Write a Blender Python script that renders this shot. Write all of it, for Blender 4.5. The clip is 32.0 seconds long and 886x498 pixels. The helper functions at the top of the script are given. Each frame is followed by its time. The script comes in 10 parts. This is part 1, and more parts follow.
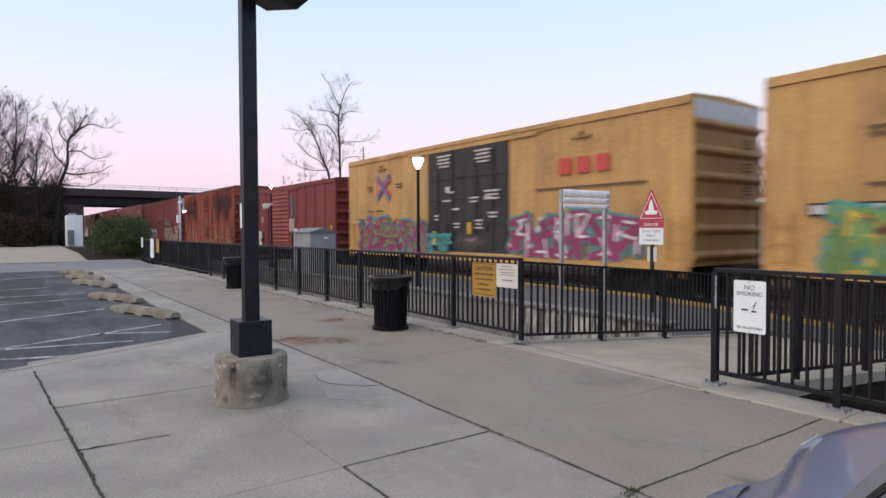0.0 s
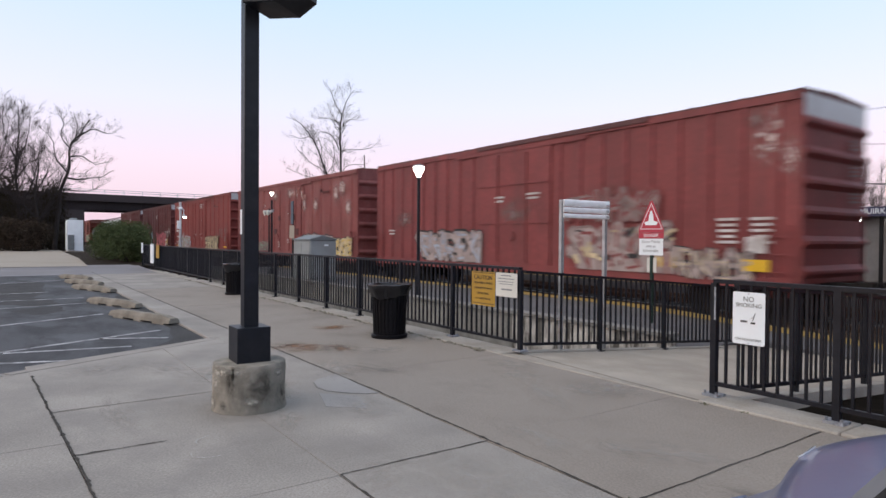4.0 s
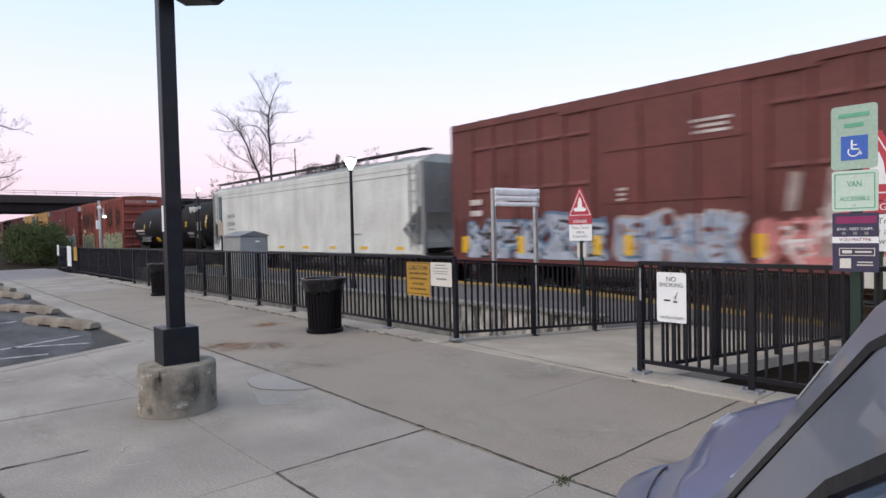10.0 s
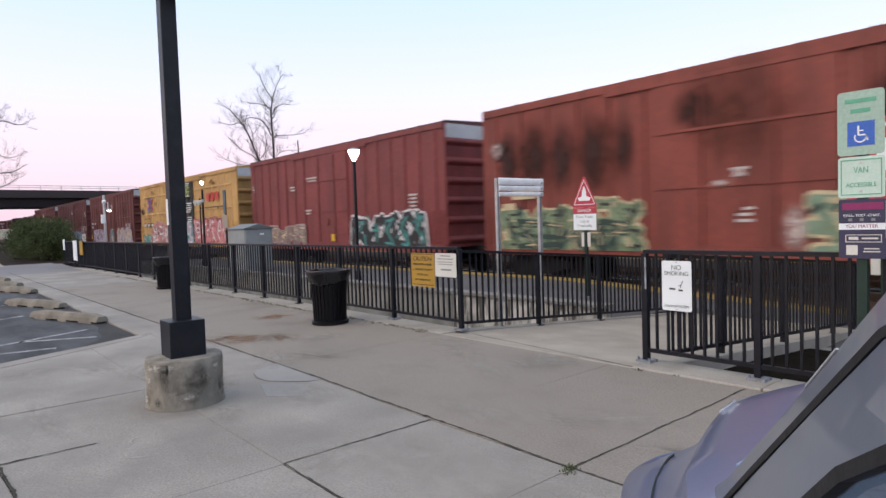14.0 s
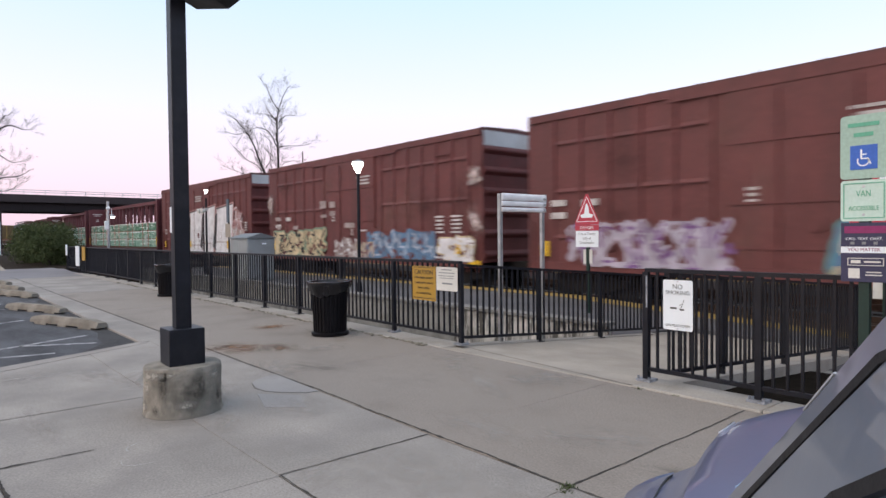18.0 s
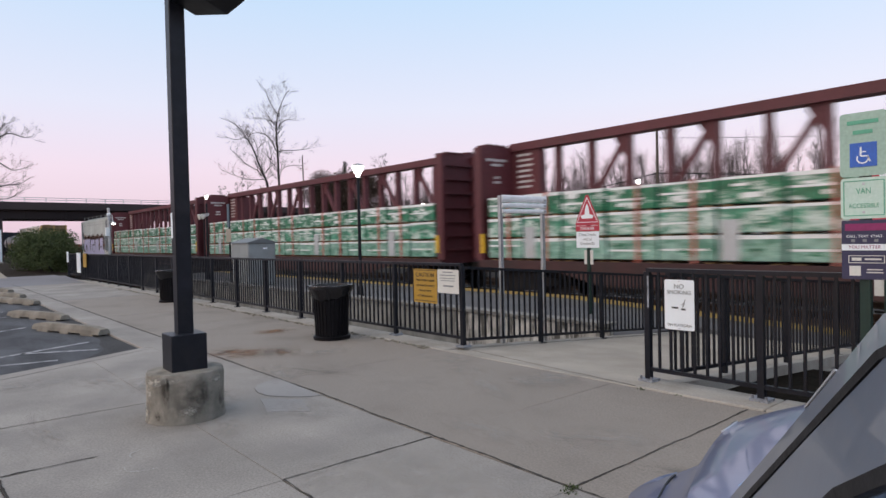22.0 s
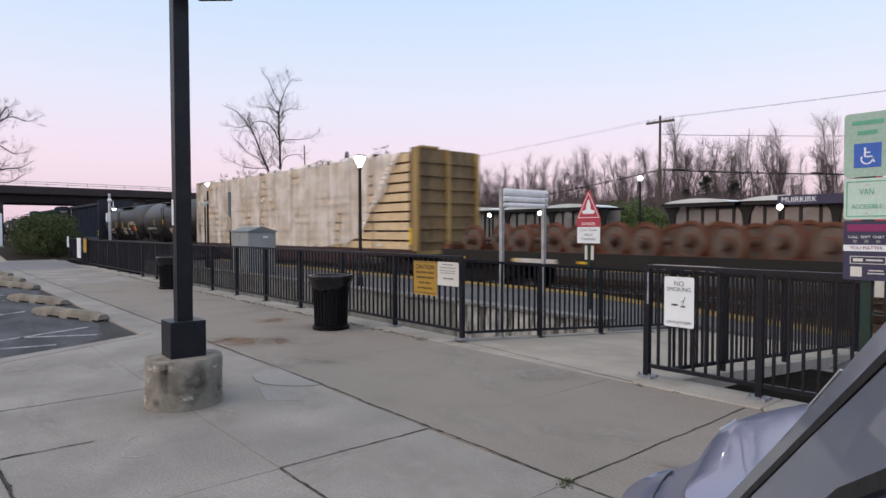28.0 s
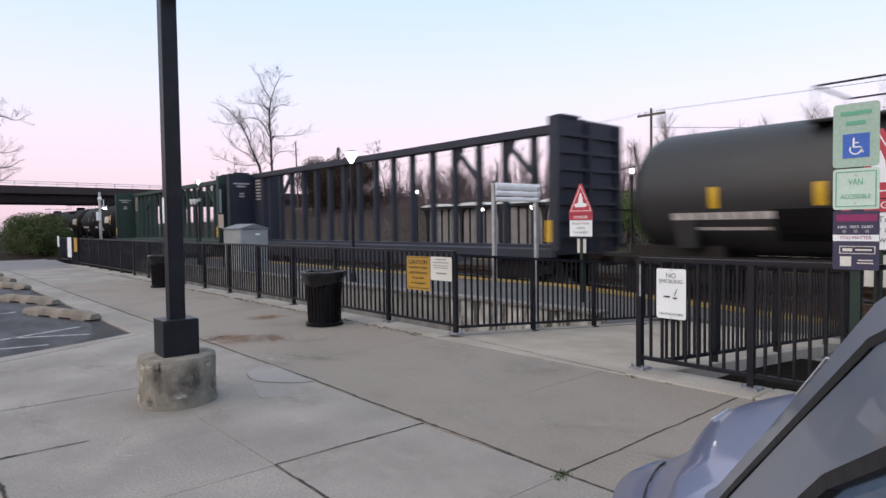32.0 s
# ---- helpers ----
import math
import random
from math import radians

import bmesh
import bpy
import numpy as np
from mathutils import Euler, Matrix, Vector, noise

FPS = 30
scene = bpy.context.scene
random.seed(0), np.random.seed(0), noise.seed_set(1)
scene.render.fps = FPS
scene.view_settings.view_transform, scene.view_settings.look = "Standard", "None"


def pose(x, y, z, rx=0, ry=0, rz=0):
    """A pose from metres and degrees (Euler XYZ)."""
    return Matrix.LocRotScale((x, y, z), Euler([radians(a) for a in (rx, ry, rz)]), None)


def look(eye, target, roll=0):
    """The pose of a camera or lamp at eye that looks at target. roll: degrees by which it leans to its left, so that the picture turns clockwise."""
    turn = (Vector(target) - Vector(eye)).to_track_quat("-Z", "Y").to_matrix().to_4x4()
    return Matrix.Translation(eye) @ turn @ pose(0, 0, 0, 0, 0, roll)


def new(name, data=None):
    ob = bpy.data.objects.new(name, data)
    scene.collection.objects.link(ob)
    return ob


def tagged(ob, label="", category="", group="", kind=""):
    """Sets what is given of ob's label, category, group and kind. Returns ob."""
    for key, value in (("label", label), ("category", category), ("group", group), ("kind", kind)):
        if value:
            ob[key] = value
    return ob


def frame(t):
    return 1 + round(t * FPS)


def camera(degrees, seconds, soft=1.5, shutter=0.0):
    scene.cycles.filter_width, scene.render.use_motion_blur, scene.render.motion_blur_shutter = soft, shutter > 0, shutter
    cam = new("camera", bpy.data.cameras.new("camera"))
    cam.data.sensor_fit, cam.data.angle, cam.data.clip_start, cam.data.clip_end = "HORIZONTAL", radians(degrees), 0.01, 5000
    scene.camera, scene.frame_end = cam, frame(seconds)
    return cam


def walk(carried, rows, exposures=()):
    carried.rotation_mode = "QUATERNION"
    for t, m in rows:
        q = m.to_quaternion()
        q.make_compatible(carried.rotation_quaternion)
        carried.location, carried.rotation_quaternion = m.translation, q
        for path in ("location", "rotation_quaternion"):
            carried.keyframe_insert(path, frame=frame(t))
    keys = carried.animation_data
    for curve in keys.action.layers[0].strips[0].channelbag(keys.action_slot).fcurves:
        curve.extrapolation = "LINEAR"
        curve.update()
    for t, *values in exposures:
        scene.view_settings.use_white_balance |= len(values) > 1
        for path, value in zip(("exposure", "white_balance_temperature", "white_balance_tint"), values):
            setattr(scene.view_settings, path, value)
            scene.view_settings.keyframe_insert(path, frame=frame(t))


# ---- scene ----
PATH = [
    (0, -0.017, -0.023, 1.432, 88.30, 0.19, 54.75),
    (0.5, -0.016, -0.020, 1.428, 88.35, 0.18, 54.76),
    (1, -0.016, -0.019, 1.423, 88.42, 0.10, 54.80),
    (1.5, -0.015, -0.019, 1.431, 88.41, 0.07, 54.82),
    (2, -0.018, -0.018, 1.427, 88.43, -0.05, 54.90),
    (2.5, -0.024, -0.027, 1.421, 88.68, -0.11, 54.88),
    (3, -0.019, -0.019, 1.429, 88.78, -0.24, 54.96),
    (3.5, -0.014, -0.025, 1.431, 88.99, -0.27, 54.98),
    (5.5, -0.005, -0.010, 1.426, 89.45, -0.99, 51.40),
    (6, 0.003, -0.013, 1.429, 89.38, -0.70, 49.36),
    (6.5, 0.003, -0.007, 1.425, 89.22, -0.23, 48.57),
    (7, 0.000, -0.008, 1.425, 88.98, 0.45, 48.14),
    (7.5, 0.006, -0.010, 1.430, 88.76, 0.55, 48.17),
    (8, -0.000, -0.011, 1.425, 88.73, 0.44, 48.55),
    (8.5, 0.005, -0.006, 1.420, 88.72, 0.31, 48.98),
    (9, 0.006, -0.002, 1.420, 88.58, 0.61, 48.98),
    (9.5, 0.005, 0.002, 1.418, 88.47, 1.07, 48.95),
    (10, 0.003, 0.003, 1.417, 88.28, 1.31, 48.82),
    (10.5, 0.014, 0.002, 1.419, 88.10, 1.66, 48.72),
    (11, 0.007, 0.003, 1.414, 87.97, 1.76, 48.67),
    (11.5, 0.007, 0.003, 1.417, 87.78, 1.79, 48.66),
    (12, -0.002, 0.003, 1.413, 87.70, 1.81, 48.73),
    (12.5, 0.003, 0.009, 1.410, 87.61, 1.95, 48.91),
    (13, 0.000, 0.007, 1.413, 87.54, 1.85, 48.99),
    (13.5, -0.001, 0.008, 1.412, 87.47, 1.85, 49.12),
    (14, 0.000, 0.004, 1.416, 87.44, 1.89, 49.19),
    (14.5, 0.007, 0.006, 1.420, 87.61, 1.98, 49.36),
    (16.5, 0.008, 0.007, 1.417, 88.28, 1.54, 49.44),
    (17, 0.004, 0.004, 1.417, 88.41, 1.57, 49.36),
    (17.5, 0.007, -0.000, 1.417, 88.56, 1.08, 49.33),
    (18, 0.004, 0.001, 1.418, 88.71, 0.60, 49.40),
    (18.5, 0.003, -0.002, 1.414, 88.78, 0.58, 49.41),
    (19, 0.004, -0.002, 1.419, 88.75, 0.73, 49.34),
    (19.5, 0.002, 0.002, 1.416, 88.73, 0.80, 49.34),
    (20, 0.002, -0.000, 1.417, 88.71, 0.65, 49.29),
    (20.5, 0.005, -0.002, 1.419, 88.80, 0.66, 49.37),
    (21, 0.006, -0.004, 1.418, 88.86, 0.91, 49.37),
    (21.5, 0.002, 0.002, 1.414, 88.95, 1.16, 49.43),
    (22, 0.007, -0.002, 1.418, 88.94, 1.29, 49.46),
    (22.5, 0.002, 0.001, 1.418, 88.95, 1.21, 49.45),
    (23, 0.000, -0.002, 1.418, 88.97, 1.24, 49.44),
    (23.5, 0.002, -0.002, 1.417, 88.94, 1.23, 49.47),
    (24, 0.004, -0.001, 1.417, 88.81, 0.95, 49.50),
    (24.5, -0.002, 0.000, 1.411, 88.75, 0.77, 49.46),
    (25, -0.001, 0.002, 1.414, 88.57, 0.72, 49.42),
    (25.5, -0.001, -0.002, 1.416, 88.48, 0.72, 49.36),
    (27.5, -0.006, 0.002, 1.416, 88.32, 0.62, 49.54),
    (28, -0.001, -0.001, 1.416, 88.25, 0.12, 49.51),
    (28.5, 0.005, 0.002, 1.415, 88.18, 0.07, 49.43),
    (29, 0.004, 0.006, 1.417, 88.07, 0.46, 49.24),
    (29.5, 0.007, 0.003, 1.417, 87.93, 0.57, 48.99),
    (30, 0.001, 0.005, 1.413, 87.85, 0.84, 48.93),
    (30.5, 0.005, 0.007, 1.411, 87.75, 0.98, 48.80),
    (31, 0.001, 0.007, 1.413, 87.66, 1.25, 48.72),
    (31.5, 0.005, 0.005, 1.413, 87.70, 1.20, 48.78),
    (32, 0.003, 0.001, 1.415, 87.78, 0.79, 48.85),
]
cam = camera(71.1, 32.0, soft=1.5, shutter=0.5)
walk(cam, [(r[0], pose(*r[1:])) for r in PATH],
     exposures=[(0.0, -0.06), (6.0, -0.02), (9.0, 0.06), (10.0, 0.05), (11.0, -0.12), (12.0, -0.1), (13.0, 0.03), (17.0, 0.08), (20.0, 0.08), (22.0, -0.2), (25.0, -0.2), (28.0, -0.18), (30.0, -0.14), (32.0, -0.02)])

# ---------------------------------------------------------------- sky and light
world = bpy.data.worlds.new("dusk_sky")
scene.world = world
world.use_nodes = True
wn, wl = world.node_tree.nodes, world.node_tree.links
wn.clear()
w_out = wn.new("ShaderNodeOutputWorld")
w_bg = wn.new("ShaderNodeBackground")
w_tc = wn.new("ShaderNodeTexCoord")
w_sep = wn.new("ShaderNodeSeparateXYZ")
w_ramp = wn.new("ShaderNodeValToRGB")
w_sky = wn.new("ShaderNodeTexSky")
w_sky.sky_type = "NISHITA"
w_sky.sun_disc = False
w_sky.sun_elevation = radians(3.0)
w_sky.sun_rotation = radians(195.0)
w_scale = wn.new("ShaderNodeMix")
w_scale.data_type = "RGBA"
w_scale.blend_type = "ADD"
w_scale.inputs[0].default_value = 0.045
SKY = [(0.0, (0.55, 0.46, 0.52)), (0.02, (0.88, 0.67, 0.82)), (0.11, (0.98, 0.80, 0.96)), (0.20, (0.87, 0.88, 1.06)),
       (0.36, (0.64, 0.83, 1.08)), (0.62, (0.58, 0.68, 0.88)), (1.0, (0.56, 0.62, 0.74))]
el = w_ramp.color_ramp.elements
el[0].position, el[0].color = SKY[0][0], (*SKY[0][1], 1)
el[1].position, el[1].color = SKY[-1][0], (*SKY[-1][1], 1)
for at_z, col in SKY[1:-1]:
    e = el.new(at_z)
    e.color = (*col, 1)
wl.new(w_tc.outputs["Generated"], w_sep.inputs[0])
wl.new(w_sep.outputs["Z"], w_ramp.inputs[0])
wl.new(w_ramp.outputs[0], w_scale.inputs[6])
wl.new(w_sky.outputs[0], w_scale.inputs[7])
wl.new(w_scale.outputs[2], w_bg.inputs[0])
w_bg.inputs[1].default_value = 1.0
wl.new(w_bg.outputs[0], w_out.inputs[0])

sun = new("sun", bpy.data.lights.new("sun", "SUN"))
sun.data.energy, sun.data.angle, sun.data.color = 1.45, radians(70), (1.0, 0.80, 0.58)
sun.matrix_world = look((-6, -40, 40), (0, 0, 0))


# ---------------------------------------------------------------- materials
def mat(name, base, rough=0.6, metal=0.0, var=0.14, scale=2.5, bump=0.15, bscale=45.0, dirt=None, amount=0.5,
        stretch=(1, 1, 1), dscale=1.2, emit=0.0, spec=0.5, coat=0.0, detail=0.25, edge=(0.47, 0.72)):
    """A surface with a broad and a fine variation, optional stains of the colour dirt, and fine relief."""
    m = bpy.data.materials.new(name)
    m.use_nodes = True
    n, l = m.node_tree.nodes, m.node_tree.links
    b = n["Principled BSDF"]
    b.inputs["Roughness"].default_value = rough
    b.inputs["Metallic"].default_value = metal
    b.inputs["Specular IOR Level"].default_value = spec
    b.inputs["Coat Weight"].default_value = coat
    tc = n.new("ShaderNodeTexCoord")
    big = n.new("ShaderNodeTexNoise")
    big.inputs["Scale"].default_value = scale
    big.inputs["Detail"].default_value = 6
    l.new(tc.outputs["Object"], big.inputs["Vector"])
    ramp = n.new("ShaderNodeValToRGB")
    ramp.color_ramp.elements[0].position, ramp.color_ramp.elements[1].position = 0.3, 0.7
    ramp.color_ramp.elements[0].color = (*[c * (1 - var) for c in base], 1)
    ramp.color_ramp.elements[1].color = (*[min(1, c * (1 + var)) for c in base], 1)
    l.new(big.outputs["Fac"], ramp.inputs[0])
    fine = n.new("ShaderNodeTexNoise")
    fine.inputs["Scale"].default_value = bscale
    fine.inputs["Detail"].default_value = 5
    l.new(tc.outputs["Object"], fine.inputs["Vector"])
    over = n.new("ShaderNodeMix")
    over.data_type, over.blend_type = "RGBA", "OVERLAY"
    over.inputs[0].default_value = detail
    l.new(ramp.outputs[0], over.inputs[6])
    l.new(fine.outputs["Fac"], over.inputs[7])
    colour = over.outputs[2]
    if dirt:
        mp = n.new("ShaderNodeMapping")
        mp.inputs["Scale"].default_value = stretch
        l.new(tc.outputs["Object"], mp.inputs["Vector"])
        dn = n.new("ShaderNodeTexNoise")
        dn.inputs["Scale"].default_value = dscale
        dn.inputs["Detail"].default_value = 8
        dn.inputs["Roughness"].default_value = 0.65
        l.new(mp.outputs[0], dn.inputs["Vector"])
        dr = n.new("ShaderNodeValToRGB")
        dr.color_ramp.elements[0].position, dr.color_ramp.elements[1].position = edge
        dr.color_ramp.elements[0].color, dr.color_ramp.elements[1].color = (0, 0, 0, 1), (amount, amount, amount, 1)
        l.new(dn.outputs["Fac"], dr.inputs[0])
        dm = n.new("ShaderNodeMix")
        dm.data_type = "RGBA"
        dm.inputs[7].default_value = (*dirt, 1)
        l.new(dr.outputs[0], dm.inputs[0])
        l.new(colour, dm.inputs[6])
        colour = dm.outputs[2]
    l.new(colour, b.inputs["Base Color"])
    if bump:
        bp = n.new("ShaderNodeBump")
        bp.inputs["Strength"].default_value = bump
        bp.inputs["Distance"].default_value = 0.01
        l.new(fine.outputs["Fac"], bp.inputs["Height"])
        l.new(bp.outputs[0], b.inputs["Normal"])
    if emit:
        b.inputs["Emission Color"].default_value = (*base, 1)
        b.inputs["Emission Strength"].default_value = emit
    return m


def glass_mat(name, tint, rough=0.02, ior=1.45):
    m = bpy.data.materials.new(name)
    m.use_nodes = True
    b = m.node_tree.nodes["Principled BSDF"]
    b.inputs["Base Color"].default_value = (*tint, 1)
    b.inputs["Transmission Weight"].default_value = 1.0
    b.inputs["Roughness"].default_value = rough
    b.inputs["IOR"].default_value = ior
    return m


M_CONC = mat("concrete_slab", (0.298, 0.276, 0.253), 0.85, var=0.20, scale=1.0, bump=0.16, bscale=70, dirt=(0.21, 0.195, 0.185), amount=0.75, dscale=1.1, detail=0.5)
M_CONC2 = mat("concrete_slab_brown", (0.276, 0.243, 0.212), 0.85, var=0.24, scale=0.9, bump=0.18, bscale=70, dirt=(0.185, 0.165, 0.145), amount=0.75, dscale=0.9, detail=0.5)
M_CONC3 = mat("concrete_new_patch", (0.296, 0.284, 0.276), 0.85, var=0.10, scale=1.5, bump=0.15, bscale=70)
M_SCUFFC = mat("chalky_scuff", (0.44, 0.43, 0.42), 0.9, var=0.2, scale=9, bump=0.1)
M_KERB = mat("kerb_concrete", (0.36, 0.335, 0.30), 0.85, var=0.14, scale=1.6, bump=0.3, bscale=50, dirt=(0.19, 0.17, 0.14), amount=0.6, dscale=1.5)
M_RAMP = mat("beige_ramp_concrete", (0.385, 0.345, 0.295), 0.85, var=0.16, scale=1.2, bump=0.25, bscale=60, dirt=(0.26, 0.225, 0.185), amount=0.6, dscale=1.0)
M_OLDCONC = mat("weathered_concrete", (0.265, 0.245, 0.21), 0.9, var=0.32, scale=6, bump=0.9, bscale=22, dirt=(0.085, 0.08, 0.065), amount=0.7, dscale=5.5, stretch=(1, 1, 0.5), edge=(0.46, 0.7))
M_RUBBLE = mat("crumbled_concrete", (0.20, 0.185, 0.15), 0.95, var=0.5, scale=14, bump=0.4)
M_WALLCONC = mat("stained_white_concrete", (0.50, 0.48, 0.45), 0.85, var=0.3, scale=5, bump=0.4, bscale=25, dirt=(0.075, 0.07, 0.062), amount=0.95, dscale=2.0, stretch=(3.4, 3.4, 0.55), edge=(0.46, 0.57))
M_WALLDK = mat("weathered_grey_wall", (0.26, 0.255, 0.24), 0.9, var=0.25, scale=2, bump=0.4, bscale=25, dirt=(0.09, 0.085, 0.075), amount=0.8, dscale=2.2, stretch=(1.6, 1.6, 0.35))
M_COPING = mat("grey_coping", (0.215, 0.21, 0.20), 0.9, var=0.2, scale=3, bump=0.3)
M_STOP = mat("worn_tan_concrete", (0.245, 0.225, 0.19), 0.9, var=0.25, scale=3, bump=0.5, bscale=40, dirt=(0.12, 0.105, 0.085), amount=0.8, dscale=2.5)
M_JOINT = mat("joint_dirt", (0.045, 0.04, 0.035), 0.95, var=0.4, scale=6, bump=0.5)
M_ASPHALT = mat("asphalt", (0.078, 0.081, 0.092), 0.85, var=0.3, scale=0.6, bump=0.5, bscale=120, dirt=(0.028, 0.029, 0.034), amount=0.85, dscale=0.9, stretch=(0.6, 1.6, 1), edge=(0.44, 0.6))
M_ASPHALT2 = mat("pale_worn_asphalt", (0.205, 0.198, 0.212), 0.85, var=0.15, scale=0.3, bump=0.4, bscale=90, dirt=(0.17, 0.16, 0.16), amount=0.5, dscale=0.25)
M_ASPHALT_NEW = mat("new_dark_asphalt", (0.036, 0.035, 0.036), 0.85, var=0.3, scale=2.0, bump=0.5, bscale=120)
M_TAN = mat("tan_concrete_drive", (0.36, 0.32, 0.27), 0.9, var=0.12, scale=0.3, bump=0.2, bscale=30, dirt=(0.25, 0.22, 0.19), amount=0.5, dscale=0.3)
M_LINE = mat("worn_white_paint", (0.50, 0.50, 0.52), 0.8, var=0.2, scale=6, bump=0.3, dirt=(0.08, 0.08, 0.09), amount=0.95, dscale=4.0, edge=(0.42, 0.6))
M_PLAT = mat("platform_asphalt", (0.112, 0.112, 0.120), 0.85, var=0.15, scale=0.8, bump=0.4, bscale=100)
M_YELLOW = mat("platform_yellow", (0.33, 0.22, 0.055), 0.7, var=0.2, scale=4, bump=0.2, dirt=(0.2, 0.15, 0.06), amount=0.5)
M_BALLAST = mat("ballast_stone", (0.075, 0.068, 0.062), 0.95, var=0.4, scale=14, bump=1.0, bscale=30)
M_RAIL = mat("rail_steel", (0.13, 0.09, 0.07), 0.5, 0.7, var=0.3, scale=5)
M_TIE = mat("creosote_tie", (0.05, 0.04, 0.033), 0.9, var=0.3, scale=6)
M_GRASS = mat("winter_grass", (0.045, 0.047, 0.026), 0.95, var=0.4, scale=0.6, bump=1.0, bscale=25, dirt=(0.06, 0.05, 0.033), amount=0.6, dscale=0.2)
M_MULCH = mat("dark_bark_mulch", (0.030, 0.023, 0.018), 0.95, var=0.4, scale=1.5, bump=1.0, bscale=25, spec=0.1)
M_BLACK = mat("black_painted_steel", (0.007, 0.009, 0.015), 0.42, 0.0, var=0.3, scale=8, bump=0.08, bscale=80, dirt=(0.04, 0.04, 0.045), amount=0.3, dscale=5, spec=0.3)
M_WORN = mat("chipped_grey_paint", (0.30, 0.32, 0.36), 0.6, 0.2, var=0.3, scale=20, dirt=(0.015, 0.015, 0.02), amount=0.9, dscale=14)
M_SLAT = mat("white_galvanised_slat", (0.85, 0.86, 0.88), 0.45, 0.0, var=0.08, scale=9, bump=0.05)
M_GALVDULL = mat("dull_galvanised_steel", (0.42, 0.43, 0.45), 0.5, 0.4, var=0.2, scale=9, bump=0.05)
M_GALV = mat("galvanised_steel", (0.55, 0.57, 0.60), 0.38, 0.45, var=0.12, scale=9, bump=0.05)
M_GREENPOST = mat("green_post", (0.012, 0.035, 0.028), 0.5, 0.2, var=0.2)
M_BIN = mat("black_plastic", (0.004, 0.004, 0.006), 0.5, var=0.25, scale=8, bump=0.15, spec=0.2)
M_LINER = mat("black_bin_liner", (0.007, 0.008, 0.011), 0.25, var=0.3, scale=12, bump=0.5, bscale=22)


def stain_mat(name, base, strength, least=0.0, grain=3.5, edge=(0.35, 0.65)):
    """A stain that fades out round its middle and is broken up by noise."""
    m = bpy.data.materials.new(name)
    m.use_nodes = True
    n, l = m.node_tree.nodes, m.node_tree.links
    b = n["Principled BSDF"]
    b.inputs["Base Color"].default_value, b.inputs["Roughness"].default_value = (*base, 1), 0.9
    tc, gr, no, mu = n.new("ShaderNodeTexCoord"), n.new("ShaderNodeTexGradient"), n.new("ShaderNodeTexNoise"), n.new("ShaderNodeMath")
    gr.gradient_type = "QUADRATIC_SPHERE"
    no.inputs["Scale"].default_value, no.inputs["Detail"].default_value = grain, 6
    l.new(tc.outputs["Object"], gr.inputs["Vector"])
    oi, va = n.new("ShaderNodeObjectInfo"), n.new("ShaderNodeVectorMath")
    va.operation, va.inputs[1].default_value = "MULTIPLY_ADD", (1, 1, 1)
    ten = n.new("ShaderNodeMath")
    ten.operation, ten.inputs[1].default_value = "MULTIPLY", 40.0
    l.new(oi.outputs["Random"], ten.inputs[0])
    l.new(tc.outputs["Object"], va.inputs[0])
    l.new(ten.outputs[0], va.inputs[2])
    l.new(va.outputs[0], no.inputs["Vector"])
    mr = n.new("ShaderNodeMapRange")
    mr.inputs["From Min"].default_value, mr.inputs["From Max"].default_value = edge
    mr.inputs["To Min"].default_value, mr.inputs["To Max"].default_value = least, strength
    l.new(no.outputs["Fac"], mr.inputs["Value"])
    mu.operation = "MULTIPLY"
    l.new(gr.outputs["Fac"], mu.inputs[0])
    l.new(mr.outputs[0], mu.inputs[1])
    l.new(mu.outputs[0], b.inputs["Alpha"])
    return m


M_BURN = stain_mat("burnt_paint", (0.040, 0.015, 0.013), 2.0, 0.7, 2.6)
M_BROWNED = stain_mat("browned_paint", (0.115, 0.031, 0.021), 1.6, 0.4, 3.0)
M_SOOT = stain_mat("sooty_streak", (0.060, 0.028, 0.025), 0.45, 0.15)
M_RUSTBAND = stain_mat("brown_rust_bleed", (0.17, 0.085, 0.06), 2.2)
M_DUST = stain_mat("pale_road_dust", (0.30, 0.17, 0.14), 0.30, 0.05)
M_SCRATCH = stain_mat("scratched_white_paint", (0.58, 0.48, 0.46), 2.5, 0.0, 5.5, (0.47, 0.62))
M_GHOST = stain_mat("buffed_grey_tag", (0.24, 0.17, 0.165), 1.5)
M_OVERSPRAY = stain_mat("lime_overspray", (0.34, 0.42, 0.14), 1.6)
M_RUSTST = stain_mat("rust_stain", (0.26, 0.145, 0.08), 1.3)
M_RUSTSPOT = stain_mat("rust_spot", (0.10, 0.05, 0.03), 1.6)
M_CRUST = stain_mat("pale_lime_crust", (0.46, 0.44, 0.39), 1.9)
M_STREAK = stain_mat("dark_damp_streak", (0.10, 0.092, 0.078), 1.2)
M_DARKSPOT = stain_mat("dark_spot", (0.16, 0.145, 0.13), 0.6)
M_PALE = stain_mat("pale_wear", (0.42, 0.39, 0.36), 0.7)
M_WHITE = mat("white_sign_sheet", (0.84, 0.90, 0.94), 0.45, var=0.04, bump=0.02)
M_OFFWHITE = mat("faded_notice_sheet", (0.66, 0.66, 0.62), 0.5, var=0.07, bump=0.02)
M_CAUTION = mat("caution_yellow", (0.42, 0.25, 0.035), 0.5, var=0.08, scale=3, bump=0.03)
M_INK = mat("black_ink", (0.03, 0.03, 0.03), 0.6, var=0.1, bump=0)
